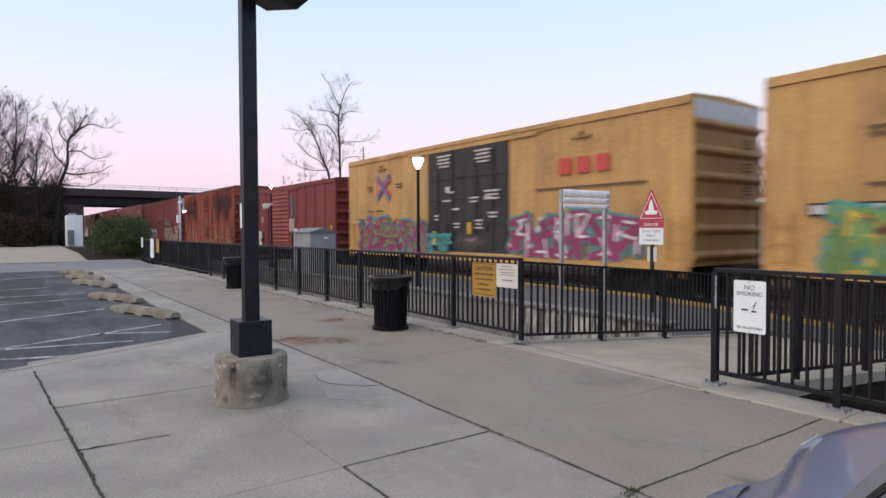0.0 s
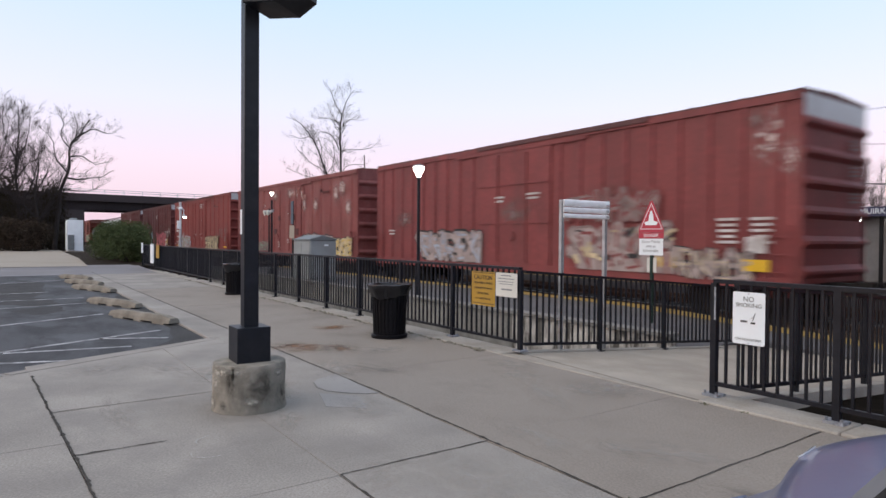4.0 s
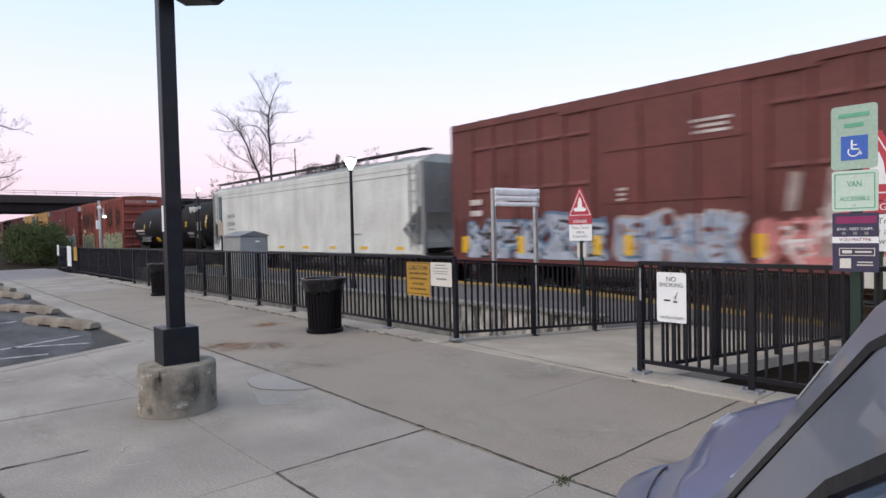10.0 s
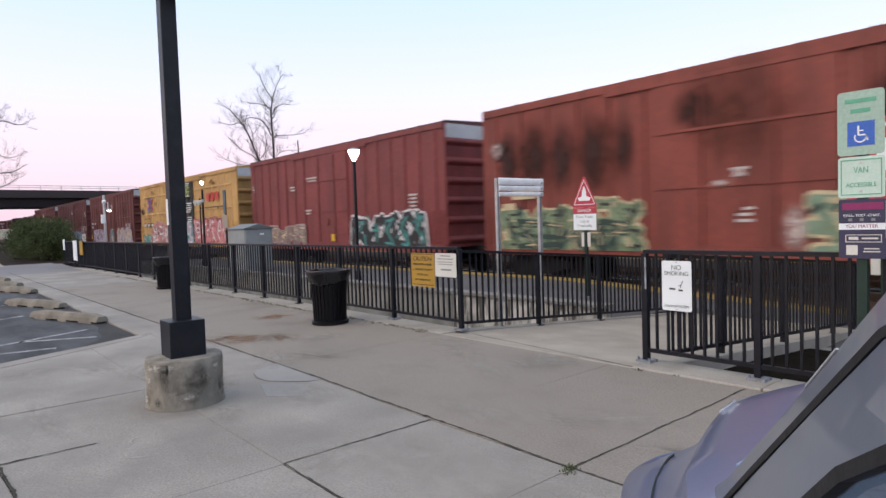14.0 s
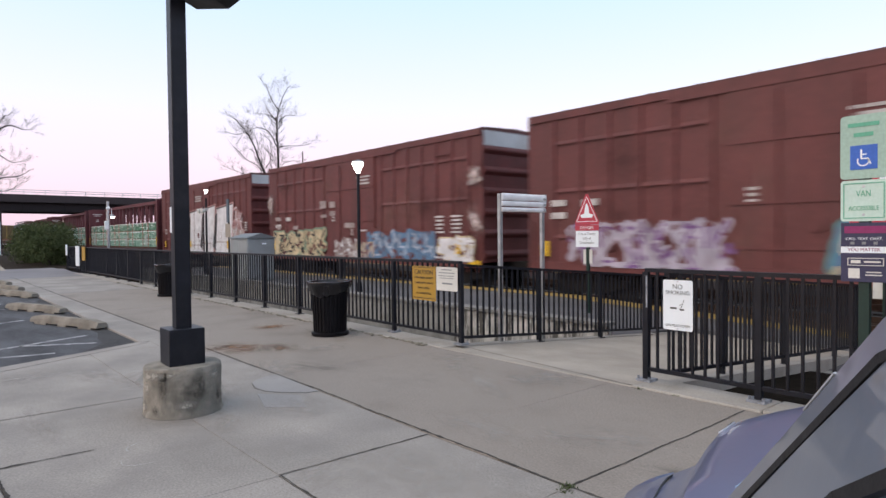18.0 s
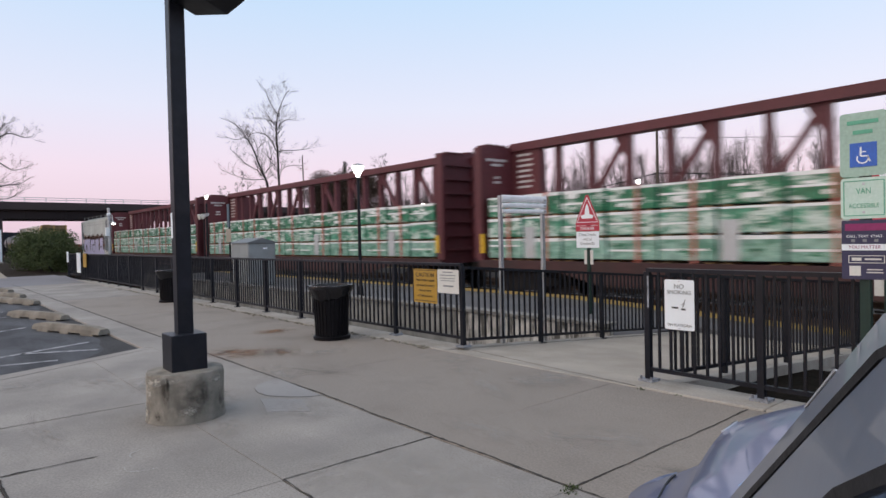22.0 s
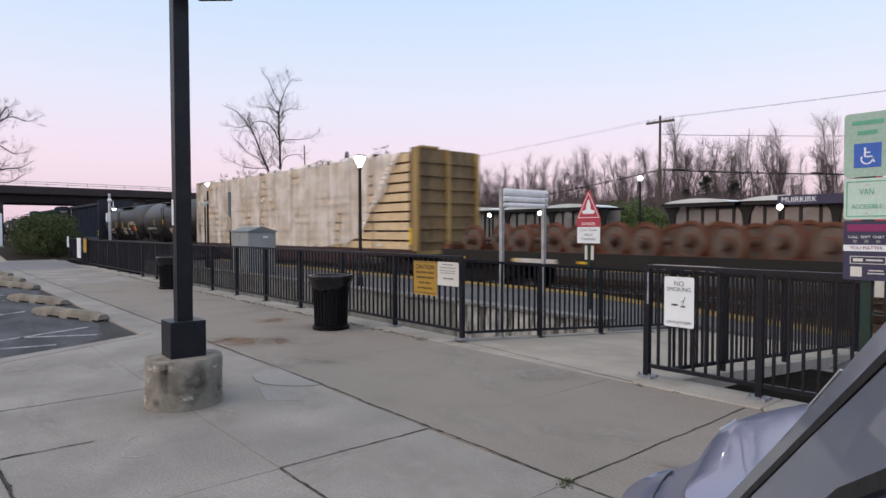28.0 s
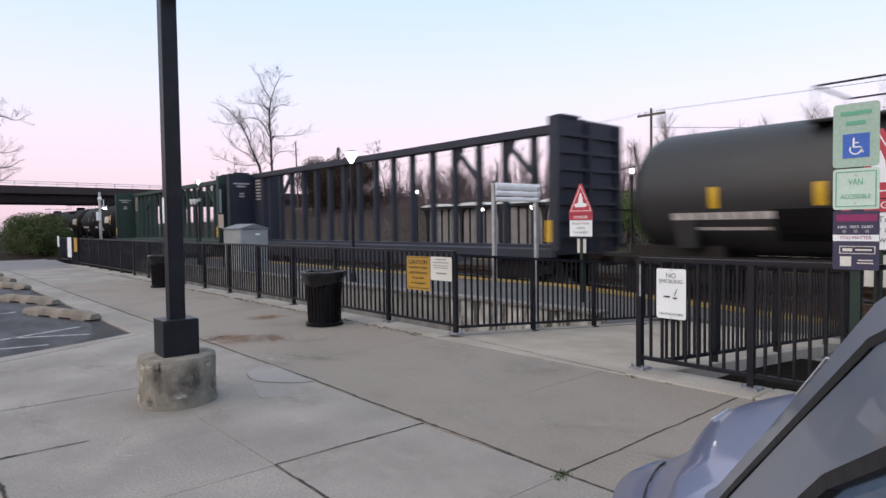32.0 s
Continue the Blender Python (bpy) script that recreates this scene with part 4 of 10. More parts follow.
railing([(-5.86 - 1.455 * k, FENCE_Y, 0.012) for k in range(17)], "long black steel railing on a concrete kerb along the walk", bright=(0, 1))
railing([(-3.20, 5.28, 0.015), (-2.17, 5.28, 0.015), (-0.74, 5.28, 0.02), (0.7, 5.28, 0.02), (2.12, 5.28, 0.02), (3.5, 5.28, 0.02)], "black steel railing with chipped posts beside the ramp entrance", bright=(0, 1))
railing([(RAMP_X0 - 0.02, y, ramp_z(y)) for y in (5.46, 6.92, 8.42, 9.84, 11.0)], "black steel railing going down the ramp to the platform", skip=(0,))
railing([(RAMP_X1 + 0.05, y, ramp_z(y)) for y in (5.46, 6.58, 8.25, 10.05, 11.0)], "black steel railing going down the ramp to the platform", skip=(0,))
railing([(-30.6 - 1.5 * k, 5.6, 0.0) for k in range(3)], "black steel railing and gate at the end of the walk")


# ---------------------------------------------------------------- lamp post on its footing
def parking_lamp():
    t = thing("parking_lamp", "black square lamp post bolted to a round concrete footing", "lamp post", at=(-5.26, 1.675, 0))
    random.seed(3)
    rings = []
    for z, r in ((0.0, 0.308), (0.02, 0.304), (0.07, 0.299), (0.15, 0.297), (0.25, 0.300), (0.34, 0.299), (0.376, 0.297), (0.388, 0.289), (0.391, 0.27)):
        rings.append([((r + random.uniform(-0.008, 0.005)) * math.cos(2 * math.pi * k / 40), (r + random.uniform(-0.008, 0.005)) * math.sin(2 * math.pi * k / 40), z) for k in range(40)])
    part("footing", Geo().loft(rings), M_OLDCONC, t, "weathered round concrete footing", smooth=True)
    for deg, z, hw, hh, m in ((-74, 0.335, 0.17, 0.06, M_CRUST), (-40, 0.345, 0.13, 0.04, M_CRUST), (-92, 0.08, 0.10, 0.10, M_CRUST), (-80, 0.24, 0.09, 0.09, M_CRUST), (-14, 0.105, 0.12, 0.05, M_CRUST), (-16, 0.10, 0.08, 0.035, M_CRUST), (-90, 0.06, 0.08, 0.08, M_CRUST), (-60, 0.34, 0.1, 0.06, M_CRUST), (32, 0.32, 0.09, 0.05, M_CRUST),
                              (-46, 0.24, 0.055, 0.15, M_STREAK), (-48, 0.27, 0.045, 0.10, M_STREAK), (8, 0.25, 0.06, 0.15, M_STREAK), (46, 0.14, 0.14, 0.18, M_STREAK), (-60, 0.07, 0.06, 0.07, M_STREAK), (-4, 0.2, 0.2, 0.2, M_STREAK)):
        a, g = radians(deg), Geo()
        cols = [[(u, v, -0.002 - 0.302 * (1 - math.cos(u * hw / 0.302))) for v in (-1, 1)] for u in [-1 + 0.2 * k for k in range(11)]]
        g.loft(cols, closed=False)
        frame_ = Matrix(((-math.sin(a) * hw, 0, math.cos(a), 0.3065 * math.cos(a)), (math.cos(a) * hw, 0, math.sin(a), 0.3065 * math.sin(a)), (0, hh, 0, z), (0, 0, 0, 1)))
        part("lime_crust" if m is M_CRUST else "damp_streak", g, m, t, at=frame_, smooth=True)
    turn = Matrix.Rotation(radians(-2), 4, "Z")
    part("base_cover", Geo().box(-0.139, 0.139, -0.139, 0.139, 0.385, 0.683), M_BLACK, t, "square black base cover", at=turn, bevel=0.006)
    part("pole", Geo().box(-0.061, 0.061, -0.061, 0.061, 0.64, 6.3), M_BLACK, t, at=turn, bevel=0.008)
    part("sticker", Geo().box(-0.060, -0.010, -0.0635, -0.0615, 1.46, 1.67), M_WHITE, t, at=turn)
    head = Geo().loft([[(0.06, -0.2, 3.34), (0.06, 0.2, 3.34), (0.06, 0.2, 3.53), (0.06, -0.2, 3.53)],
                       [(0.36, -0.2, 3.32), (0.36, 0.2, 3.32), (0.36, 0.2, 3.53), (0.36, -0.2, 3.53)],
                       [(0.52, -0.2, 3.42), (0.52, 0.2, 3.42), (0.52, 0.2, 3.51), (0.52, -0.2, 3.51)]])
    part("lamp_head", head, M_BLACK, t, "black box lamp head", at=pose(0, 0, 0, 0, 0, 38), bevel=0.006)
    return t


parking_lamp()


def litter_bin(x, y):
    t = thing("litter_bin", "black slatted litter bin with a plastic liner on the walk", "litter bin", at=(x, y, 0), group="litter bins by the railing")
    n = 48
    rings = [[(r * math.cos(2 * math.pi * k / n), r * math.sin(2 * math.pi * k / n), z) for k in range(n)] for z, r in ((0.05, 0.222), (0.30, 0.228), (0.60, 0.245), (0.72, 0.262))]
    part("body", Geo().loft(rings), M_BIN, t, "black inner bin", smooth=True)
    part("foot_ring", Geo().loft([[(r * math.cos(2 * math.pi * k / n), r * math.sin(2 * math.pi * k / n), z) for k in range(n)] for z, r in ((0.0, 0.262), (0.045, 0.266), (0.055, 0.245))]), M_BIN, t, smooth=True)
    me = Geo().loft([[(-0.013, r, z), (0.013, r, z), (0.011, r + 0.014, z), (-0.011, r + 0.014, z)] for z, r in ((0.05, 0.222), (0.30, 0.229), (0.60, 0.247), (0.72, 0.262))]).mesh("slat", M_BIN)
    for k in range(28):
        part("slat", me, None, t, at=Matrix.Rotation(2 * math.pi * k / 28, 4, "Z"))
    rnd = random.Random(6)
    fold = [rnd.gauss(0, 1) for k in range(n)]
    rings = []
    for z, r, j, drop in ((0.60, 0.270, 0.010, 0.035), (0.64, 0.280, 0.012, 0.025), (0.68, 0.296, 0.012, 0.012), (0.72, 0.316, 0.010, 0.006), (0.755, 0.326, 0.006, 0), (0.775, 0.322, 0.004, 0), (0.775, 0.268, 0.004, 0), (0.55, 0.225, 0.02, 0)):
        ring = []
        for k in range(n):
            a = 2 * math.pi * k / n
            q = r + j * (0.6 * fold[k] + 0.5 * math.sin(5 * a + z * 30))
            ring.append((q * math.cos(a), q * math.sin(a), z + drop * (0.8 * math.sin(2 * a + 0.6) + 0.25 * math.sin(7 * a) + 0.3 * fold[k])))
        rings.append(ring)
    part("liner", Geo().loft(rings), M_LINER, t, "crumpled black plastic liner", smooth=True)
    return t


litter_bin(-7.84, 4.56)
litter_bin(-15.85, 4.75)


# ---------------------------------------------------------------- signs
def plate(w, h, material, parent, at, name="sheet", r=0.02, label="", t=0.004):
    """A flat sheet with rounded corners, facing -y, its middle at the pose."""
    pts = []
    for cx, cz, a0 in ((w / 2 - r, h / 2 - r, 0), (-w / 2 + r, h / 2 - r, 90), (-w / 2 + r, -h / 2 + r, 180), (w / 2 - r, -h / 2 + r, 270)):
        for k in range(5):
            a = radians(a0 + k * 22.5)
            pts.append((cx + r * math.cos(a), cz + r * math.sin(a)))
    g = Geo().loft([[(x, 0.0, z) for x, z in pts], [(x, t, z) for x, z in pts]])
    return part(name, g, material, parent, label, at=at)


def bars(parent, rows, material, y=-0.002, name="line_of_text"):
    """Plain bars for writing that cannot be read: rows of x, z, width, height."""
    for x, z, w, h in rows:
        part(name, Geo().box(x - w / 2, x + w / 2, y - 0.001, y + 0.0005, z - h / 2, z + h / 2), material, parent)


def caution_sign():
    t = thing("caution_sign", "yellow caution sign with black writing on the railing", "sign", at=(-6.56, FENCE_Y - 0.045, 0.765))
    s = plate(0.50, 0.46, M_CAUTION, t, None, r=0.012)
    words("CAUTION", 0.088, M_INK, t, (0, -0.003, 0.150), squash=1.0)
    words("HIGH SPEED TRAINS", 0.040, M_INK, t, (0, -0.003, 0.075), squash=1.1)
    words("LOOK BOTH WAYS", 0.040, M_INK, t, (0, -0.003, 0.005), squash=1.1)
    words("CROSS ONLY", 0.040, M_INK, t, (0, -0.003, -0.065), squash=1.1)
    words("AT CROSSWALK", 0.040, M_INK, t, (0, -0.003, -0.135), squash=1.1)
    bars(t, [(0, -0.20, 0.46, 0.008), (0, 0.215, 0.46, 0.008)], M_INK, name="border")


def notice_sign():
    t = thing("notice_sign", "faded white notice board on the railing", "sign", at=(-6.08, FENCE_Y - 0.05, 0.845))
    plate(0.42, 0.31, M_OFFWHITE, t, None, r=0.02)
    bars(t, [(0, 0.12, 0.20, 0.012), (0, 0.08, 0.31, 0.010), (-0.01, 0.04, 0.30, 0.008), (0, 0.01, 0.28, 0.008), (0.01, -0.06, 0.2, 0.02)], M_GREYINK)


def no_smoking_sign():
    t = thing("no_smoking_sign", "white no smoking sign on the railing", "sign", at=(-2.86, 5.235, 0.762))
    plate(0.285, 0.455, M_WHITE, t, None, r=0.018)
    words("NO", 0.062, M_GREYINK, t, (0, -0.003, 0.165))
    words("SMOKING", 0.052, M_GREYINK, t, (0, -0.003, 0.112))
    words("ON PLATFORM", 0.034, M_GREYINK, t, (0, -0.003, -0.185))
    part("cigarette_symbol", Geo().box(-0.07, -0.01, -0.003, -0.001, -0.035, -0.02).box(0.02, 0.06, -0.003, -0.001, -0.045, -0.03).bar((0.035, -0.002, -0.02), (0.06, -0.002, 0.05), 0.008, 0.002).bar((0.02, -0.002, 0.0), (0.05, -0.002, 0.02), 0.008, 0.002), M_INK, t)
    for z in (0.215, -0.215):
        part("screw", Geo().tube((0, -0.004, z), (0, 0.0, z), 0.007, n=8), M_GALV, t)


caution_sign()
notice_sign()
no_smoking_sign()


def danger_sign(x, y, z0, turn=0.0):
    t = thing("danger_sign", "red triangular danger sign over a white crosswalk plate on a post", "sign", at=pose(x, y, 0, 0, 0, turn), group="danger signs of the platform")
    part("post", Geo().box(-0.03, 0.03, 0.012, 0.07, z0, 2.1), M_GREENPOST, t)
    tri = [(-0.29, 1.60), (0.29, 1.60), (0.29, 1.66), (0.03, 2.22), (-0.03, 2.22), (-0.29, 1.66)]
    part("triangle", Geo().loft([[(a, 0.0, b) for a, b in tri], [(a, 0.006, b) for a, b in tri]]), M_RED, t, "red warning triangle")
    for p, q in (((-0.255, 1.665), (0, 2.17)), ((0, 2.17), (0.255, 1.665)), ((0.255, 1.665), (-0.255, 1.665))):
        part("triangle_border", Geo().bar((p[0], -0.001, p[1]), (q[0], -0.001, q[1]), 0.003, 0.012), M_WHITE, t)
    part("train_symbol", Geo().face([(-0.13, -0.003, 1.74), (0.13, -0.003, 1.74), (0.16, -0.003, 1.80), (0.06, -0.003, 1.83), (0.05, -0.003, 1.93), (0.015, -0.003, 2.03), (-0.015, -0.003, 2.03), (-0.05, -0.003, 1.93), (-0.06, -0.003, 1.83), (-0.16, -0.003, 1.80)]), M_WHITE, t)
    part("danger_plate", Geo().box(-0.29, 0.29, 0.0, 0.006, 1.48, 1.592), M_RED, t)
    words("DANGER", 0.085, M_WHITE, t, (0, -0.003, 1.535))
    part("white_plate", Geo().box(-0.28, 0.28, 0.0, 0.006, 1.14, 1.472), M_WHITE, t)
    for k, s in enumerate(("Cross Tracks", "only at", "Crosswalks")):
        words(s, 0.078, M_GREYINK, t, (0, -0.003, 1.41 - 0.09 * k))
    part("small_plate", Geo().box(-0.11, -0.035, 0.03, 0.036, 0.80, 1.09).box(0.035, 0.11, 0.03, 0.036, 0.80, 1.09), M_OFFWHITE, t)


danger_sign(-7.72, 10.5, -0.22)
danger_sign(-1.62, 6.6, -1.2, 0)


def map_frame():
    t = thing("empty_sign_frame", "empty galvanised sign frame with three slats beside the ramp", "sign frame", at=(-6.03, 6.22, 0))
    for y in (0.0, 0.89):
        part("frame_post", Geo().box(-0.024, 0.024, y - 0.026, y - 0.008, -0.75, 1.985).box(-0.024, 0.024, y + 0.008, y + 0.026, -0.75, 1.985).box(-0.022, -0.012, y - 0.008, y + 0.008, -0.75, 1.985), M_GALVDULL, t)
    for z, h in ((1.735, 0.062), (1.815, 0.070), (1.895, 0.098)):
        ring = [(0.034 + 0.020 * math.cos(a), z + h * (0.5 + 0.5 * math.sin(a))) for a in [radians(q) for q in range(-90, 91, 30)]] + [(0.026, z + h), (0.026, z)]
        part("slat", Geo().loft([[(x, y, zz) for x, zz in ring] for y in (0.0, 0.93)]), M_SLAT, t, smooth=True)
        part("slat_clip", Geo().box(0.026, 0.066, 0.865, 0.915, z + 0.02, z + 0.05), M_GALVDULL, t)
    part("head_bracket", Geo().box(-0.02, 0.03, 0.895, 0.965, 1.87, 2.0), M_GALVDULL, t)


map_frame()


def parking_signs():
    t = thing("accessible_parking_sign", "faded green accessible parking signs stacked on a green post", "sign", at=(-1.39, 5.10, 0))
    part("post", Geo().box(-0.032, 0.032, 0.02, 0.08, 0.0, 2.20), M_GREENPOST, t, "square green sign post")
    a = plate(0.285, 0.45, M_GREENS, t, (0, 0, 2.01), r=0.025, label="faded green reserved parking plate")
    bars(a, [(0, 0.155, 0.19, 0.028), (0, 0.085, 0.12, 0.028)], M_GREENI)
    part("blue_panel", Geo().box(-0.08, 0.085, -0.003, -0.001, -0.16, 0.01), M_BLUE, a)
    wheel = Geo()
    pts = [(0.035 * math.cos(radians(k)), 0.035 * math.sin(radians(k))) for k in range(150, 400, 25)]
    for p, q in zip(pts[:-1], pts[1:]):
        wheel.bar((p[0], -0.004, p[1] - 0.10), (q[0], -0.004, q[1] - 0.10), 0.002, 0.009)
    wheel.bar((-0.012, -0.004, -0.02), (-0.012, -0.004, -0.085), 0.002, 0.012).bar((-0.012, -0.004, -0.085), (0.03, -0.004, -0.085), 0.002, 0.010).bar((0.03, -0.004, -0.085), (0.045, -0.004, -0.125), 0.002, 0.010).bar((-0.012, -0.004, -0.055), (0.02, -0.004, -0.055), 0.002, 0.008)
    part("wheelchair_symbol", wheel, M_WHITE, a)
    b = plate(0.285, 0.29, M_GREENS2, t, (0.003, 0, 1.63), r=0.022, label="pale green van accessible plate")
    for x0, x1, z0, z1 in ((-0.125, 0.125, 0.119, 0.125), (-0.125, 0.125, -0.125, -0.119), (-0.125, -0.119, -0.119, 0.119), (0.119, 0.125, -0.119, 0.119)):
        part("border", Geo().box(x0, x1, -0.003, -0.001, z0, z1), M_GREENI, b)
    words("VAN", 0.062, M_GREENI, b, (0, -0.002, 0.048), squash=0.72)
    words("ACCESSIBLE", 0.045, M_GREENI, b, (0, -0.002, -0.055), squash=0.78)
    for z in (0.10, -0.10):
        part("screw", Geo().tube((0, -0.006, z), (0, -0.001, z), 0.009, n=8), M_GALV, b)
    c = plate(0.285, 0.42, M_NAVY, t, (0.006, 0, 1.265), r=0.01, label="dark navy help line plate")
    part("magenta_band", Geo().box(-0.12, 0.13, -0.003, -0.001, 0.135, 0.185), M_MAGENTA, c)
    words("CALL. TEXT. CHAT.", 0.026, M_WHITE, c, (0, -0.002, 0.095))
    part("white_band", Geo().box(-0.142, 0.142, -0.003, -0.001, -0.005, 0.04), M_WHITE, c)
    words("YOU MATTER", 0.032, M_MAGENTA, c, (0, -0.004, 0.018))
    for k in (-0.07, 0, 0.07):
        part("icon", Geo().box(k - 0.012, k + 0.012, -0.003, -0.001, 0.055, 0.075), M_GREYINK, c)
    for x0, x1, z0, z1 in ((-0.10, 0.12, -0.045, -0.04), (-0.10, 0.12, -0.095, -0.09), (-0.10, -0.095, -0.09, -0.045), (0.115, 0.12, -0.09, -0.045)):
        part("frame_line", Geo().box(x0, x1, -0.003, -0.001, z0, z1), M_OFFWHITE, c)
    bars(c, [(-0.05, -0.067, 0.06, 0.022), (0.05, -0.067, 0.10, 0.012), (0.06, -0.14, 0.09, 0.008), (0.06, -0.16, 0.10, 0.008)], M_OFFWHITE)
    part("grey_square", Geo().box(-0.095, -0.025, -0.003, -0.001, -0.185, -0.115), M_OFFWHITE, c)


parking_signs()


# ---------------------------------------------------------------- on the platform
def platform_lamp(x, y, z0, h, size=1.0):
    t = thing("platform_lamp", "lit globe lamp on a slim black post on the platform", "lamp post", at=(x, y, z0), group="platform lamps")
    part("pole", Geo().tube((0, 0, 0), (0, 0, h - 0.35), 0.05, 0.042, n=10).tube((0, 0, 0), (0, 0, 0.3), 0.09, 0.07, n=10), M_BLACK, t, smooth=True)
    rings = []
    for z, r in ((-0.33, 0.034), (-0.26, 0.065), (-0.18, 0.105), (-0.11, 0.142), (-0.05, 0.160), (-0.01, 0.155), (0.0, 0.10)):
        rings.append([(r * size * math.cos(2 * math.pi * k / 18), r * size * math.sin(2 * math.pi * k / 18), h + z * size) for k in range(18)])
    part("globe", Geo().loft(rings), M_LAMP, t, "glowing white glass globe", smooth=True)
    part("collar", Geo().tube((0, 0, h - 0.37 * size), (0, 0, h - 0.31 * size), 0.055, 0.06, n=12), M_BLACK, t)
    part("lamp_cap", Geo().tube((0, 0, h + 0.002), (0, 0, h + 0.035 * size), 0.175 * size, 0.160 * size, n=18).tube((0, 0, h + 0.036 * size), (0, 0, h + 0.07 * size), 0.150 * size, 0.04, n=18), M_GALVDULL if size > 0.9 else M_BLACK, t, "thin flat cap over the globe")
    if size < 0.9:
        part("camera_bracket", Geo().bar((0, 0, h - 0.80), (0.26, -0.06, h - 0.80), 0.03), M_BLACK, t)
        part("dome_camera", Geo().tube((0.26, -0.06, h - 0.78), (0.26, -0.06, h - 0.90), 0.075, 0.05, n=12), M_GALV, t)


platform_lamp(-14.93, 9.65, PLAT_Z, 3.70)
platform_lamp(-26.9, 9.65, PLAT_Z, 3.66, 0.52)


def camera_mast():
    t = thing("camera_mast", "pale steel mast with a lamp and cameras on the platform", "mast", at=(-44.2, 9.6, PLAT_Z))
    part("pole", Geo().tube((0, 0, 0), (0, 0, 4.0), 0.09, 0.08, n=10), M_GALV, t, smooth=True)
    part("arm", Geo().bar((0, 0, 3.1), (1.2, 0, 3.1), 0.06), M_GALV, t)
    part("camera_box", Geo().box(-0.15, 0.15, -0.2, 0.0, 2.2, 2.75), M_WHITE, t)
    part("lamp_hood", Geo().tube((1.2, 0, 2.98), (1.2, 0, 3.10), 0.15, 0.05, n=12), M_GALVDULL, t)
    part("lamp", Geo().tube((1.2, 0, 2.976), (1.2, 0, 2.90), 0.13, 0.09, n=12), M_LAMP, t)
    part("camera", Geo().tube((0.95, -0.1, 3.55), (0.95, -0.3, 3.5), 0.1, n=8).bar((0.95, 0, 3.1), (0.95, 0, 3.5), 0.04), M_WHITE, t)


camera_mast()


def cctv_pole():
    t = thing("speaker_pole", "slim pole with two round loudspeakers on the platform", "pole", at=(-26.95, 9.55, PLAT_Z))
    part("pole", Geo().tube((0, 0, 0), (0, 0, 2.95), 0.03, n=8), M_BLACK, t)
    for s in (-0.2, 0.2):
        part("loudspeaker", Geo().tube((s, 0, 2.78), (s, -0.16, 2.74), 0.06, 0.13, n=12).bar((0, 0, 2.83), (s, 0, 2.83), 0.03), M_OFFWHITE, t)


cctv_pole()


def tall_sign(x, y, z, blue):
    t = thing("platform_sign", "narrow blue-grey banner above a cream plate on a post", "sign", at=(x, y, z))
    part("post", Geo().box(-0.03, 0.03, 0.02, 0.07, 0, 3.1), M_BLACK, t)
    part("banner", Geo().box(-0.11, 0.11, 0, 0.015, 2.2, 3.1), blue, t)
    part("cream_plate", Geo().box(-0.24, 0.24, 0, 0.015, 1.62, 2.14), M_TAN, t)


tall_sign(-23.65, 9.3, PLAT_Z, mat("banner_blue_grey", (0.09, 0.13, 0.17), 0.6, var=0.15))


def equipment_cabinet():
    t = thing("equipment_cabinet", "grey metal cabinet with a low gable roof on the platform", "cabinet", at=(-22.6, 9.3, PLAT_Z))
    part("body", Geo().box(-0.8, 0.8, 0.0, 1.05, 0, 1.56), M_SHED, t, bevel=0.02)
    for x0, x1 in ((-0.77, -0.01), (0.01, 0.77)):
        part("door", Geo().box(x0, x1, -0.022, -0.002, 0.1, 1.5), M_SHED, t)
    part("end_panel", Geo().box(0.802, 0.815, 0.06, 0.99, 0.1, 1.5), M_SHED, t)
    ring = lambda x: [(x, -0.05, 1.561), (x, 1.10, 1.561), (x, 1.10, 1.59), (x, 0.52, 1.76), (x, -0.05, 1.59)]
    part("roof", Geo().loft([ring(-0.84), ring(0.84)]), M_SHEDROOF, t)
    part("label_plate", Geo().box(0.816, 0.82, 0.55, 0.72, 1.34, 1.40), M_WHITE, t)


equipment_cabinet()


def far_sign(x, y, w, z0, z1, m, label):
    t = thing("small_sign", label, "sign", at=(x, y, 0))
    for s in (-w / 2 + 0.05, w / 2 - 0.05):
        part("leg", Geo().box(s - 0.025, s + 0.025, 0.01, 0.05, 0, z1), M_BLACK, t)
    part("panel", Geo().box(-w / 2, w / 2, -0.02, 0.008, z0, z1), m, t)


far_sign(-29.3, 5.20, 0.70, 0.30, 1.12, M_WHITE, "white sign panel at the end of the railing")
far_sign(-28.2, 5.22, 0.55, 0.55, 1.10, M_CAUTION, "tan caution panel at the end of the railing")
far_sign(-33.8, 5.55, 0.35, 0.65, 1.15, M_WHITE, "small white sign panel on the far railing")


def white_locker():
    t = thing("utility_locker", "white metal utility locker beside the drive", "locker", at=(-68.5, 5.28, -0.01))
    part("body", Geo().box(-0.9, 0.9, -0.55, 0.75, 0.1, 3.0), M_WHITE, t, bevel=0.03)
    part("base", Geo().box(-1.0, 1.0, -0.65, 0.85, 0, 0.1), M_KERB, t)
    part("door", Geo().box(-0.9, 0.9, -0.58, -0.555, 0.25, 2.85), M_WHITE, t)
    part("meter_box", Geo().box(0.9, 1.1, -0.5, 0.0, 0.2, 1.6), M_SHEDROOF, t)
    part("vent", Geo().box(-0.3, 0.3, -0.3, 0.3, 3.0, 3.2), M_SHED, t)


white_locker()


# ---------------------------------------------------------------- the goods train
SPEED = 14.0            # metres a second, towards +x
HALF = 1.55             # half the width of a car
CARS = []               # (car, its middle at the start)

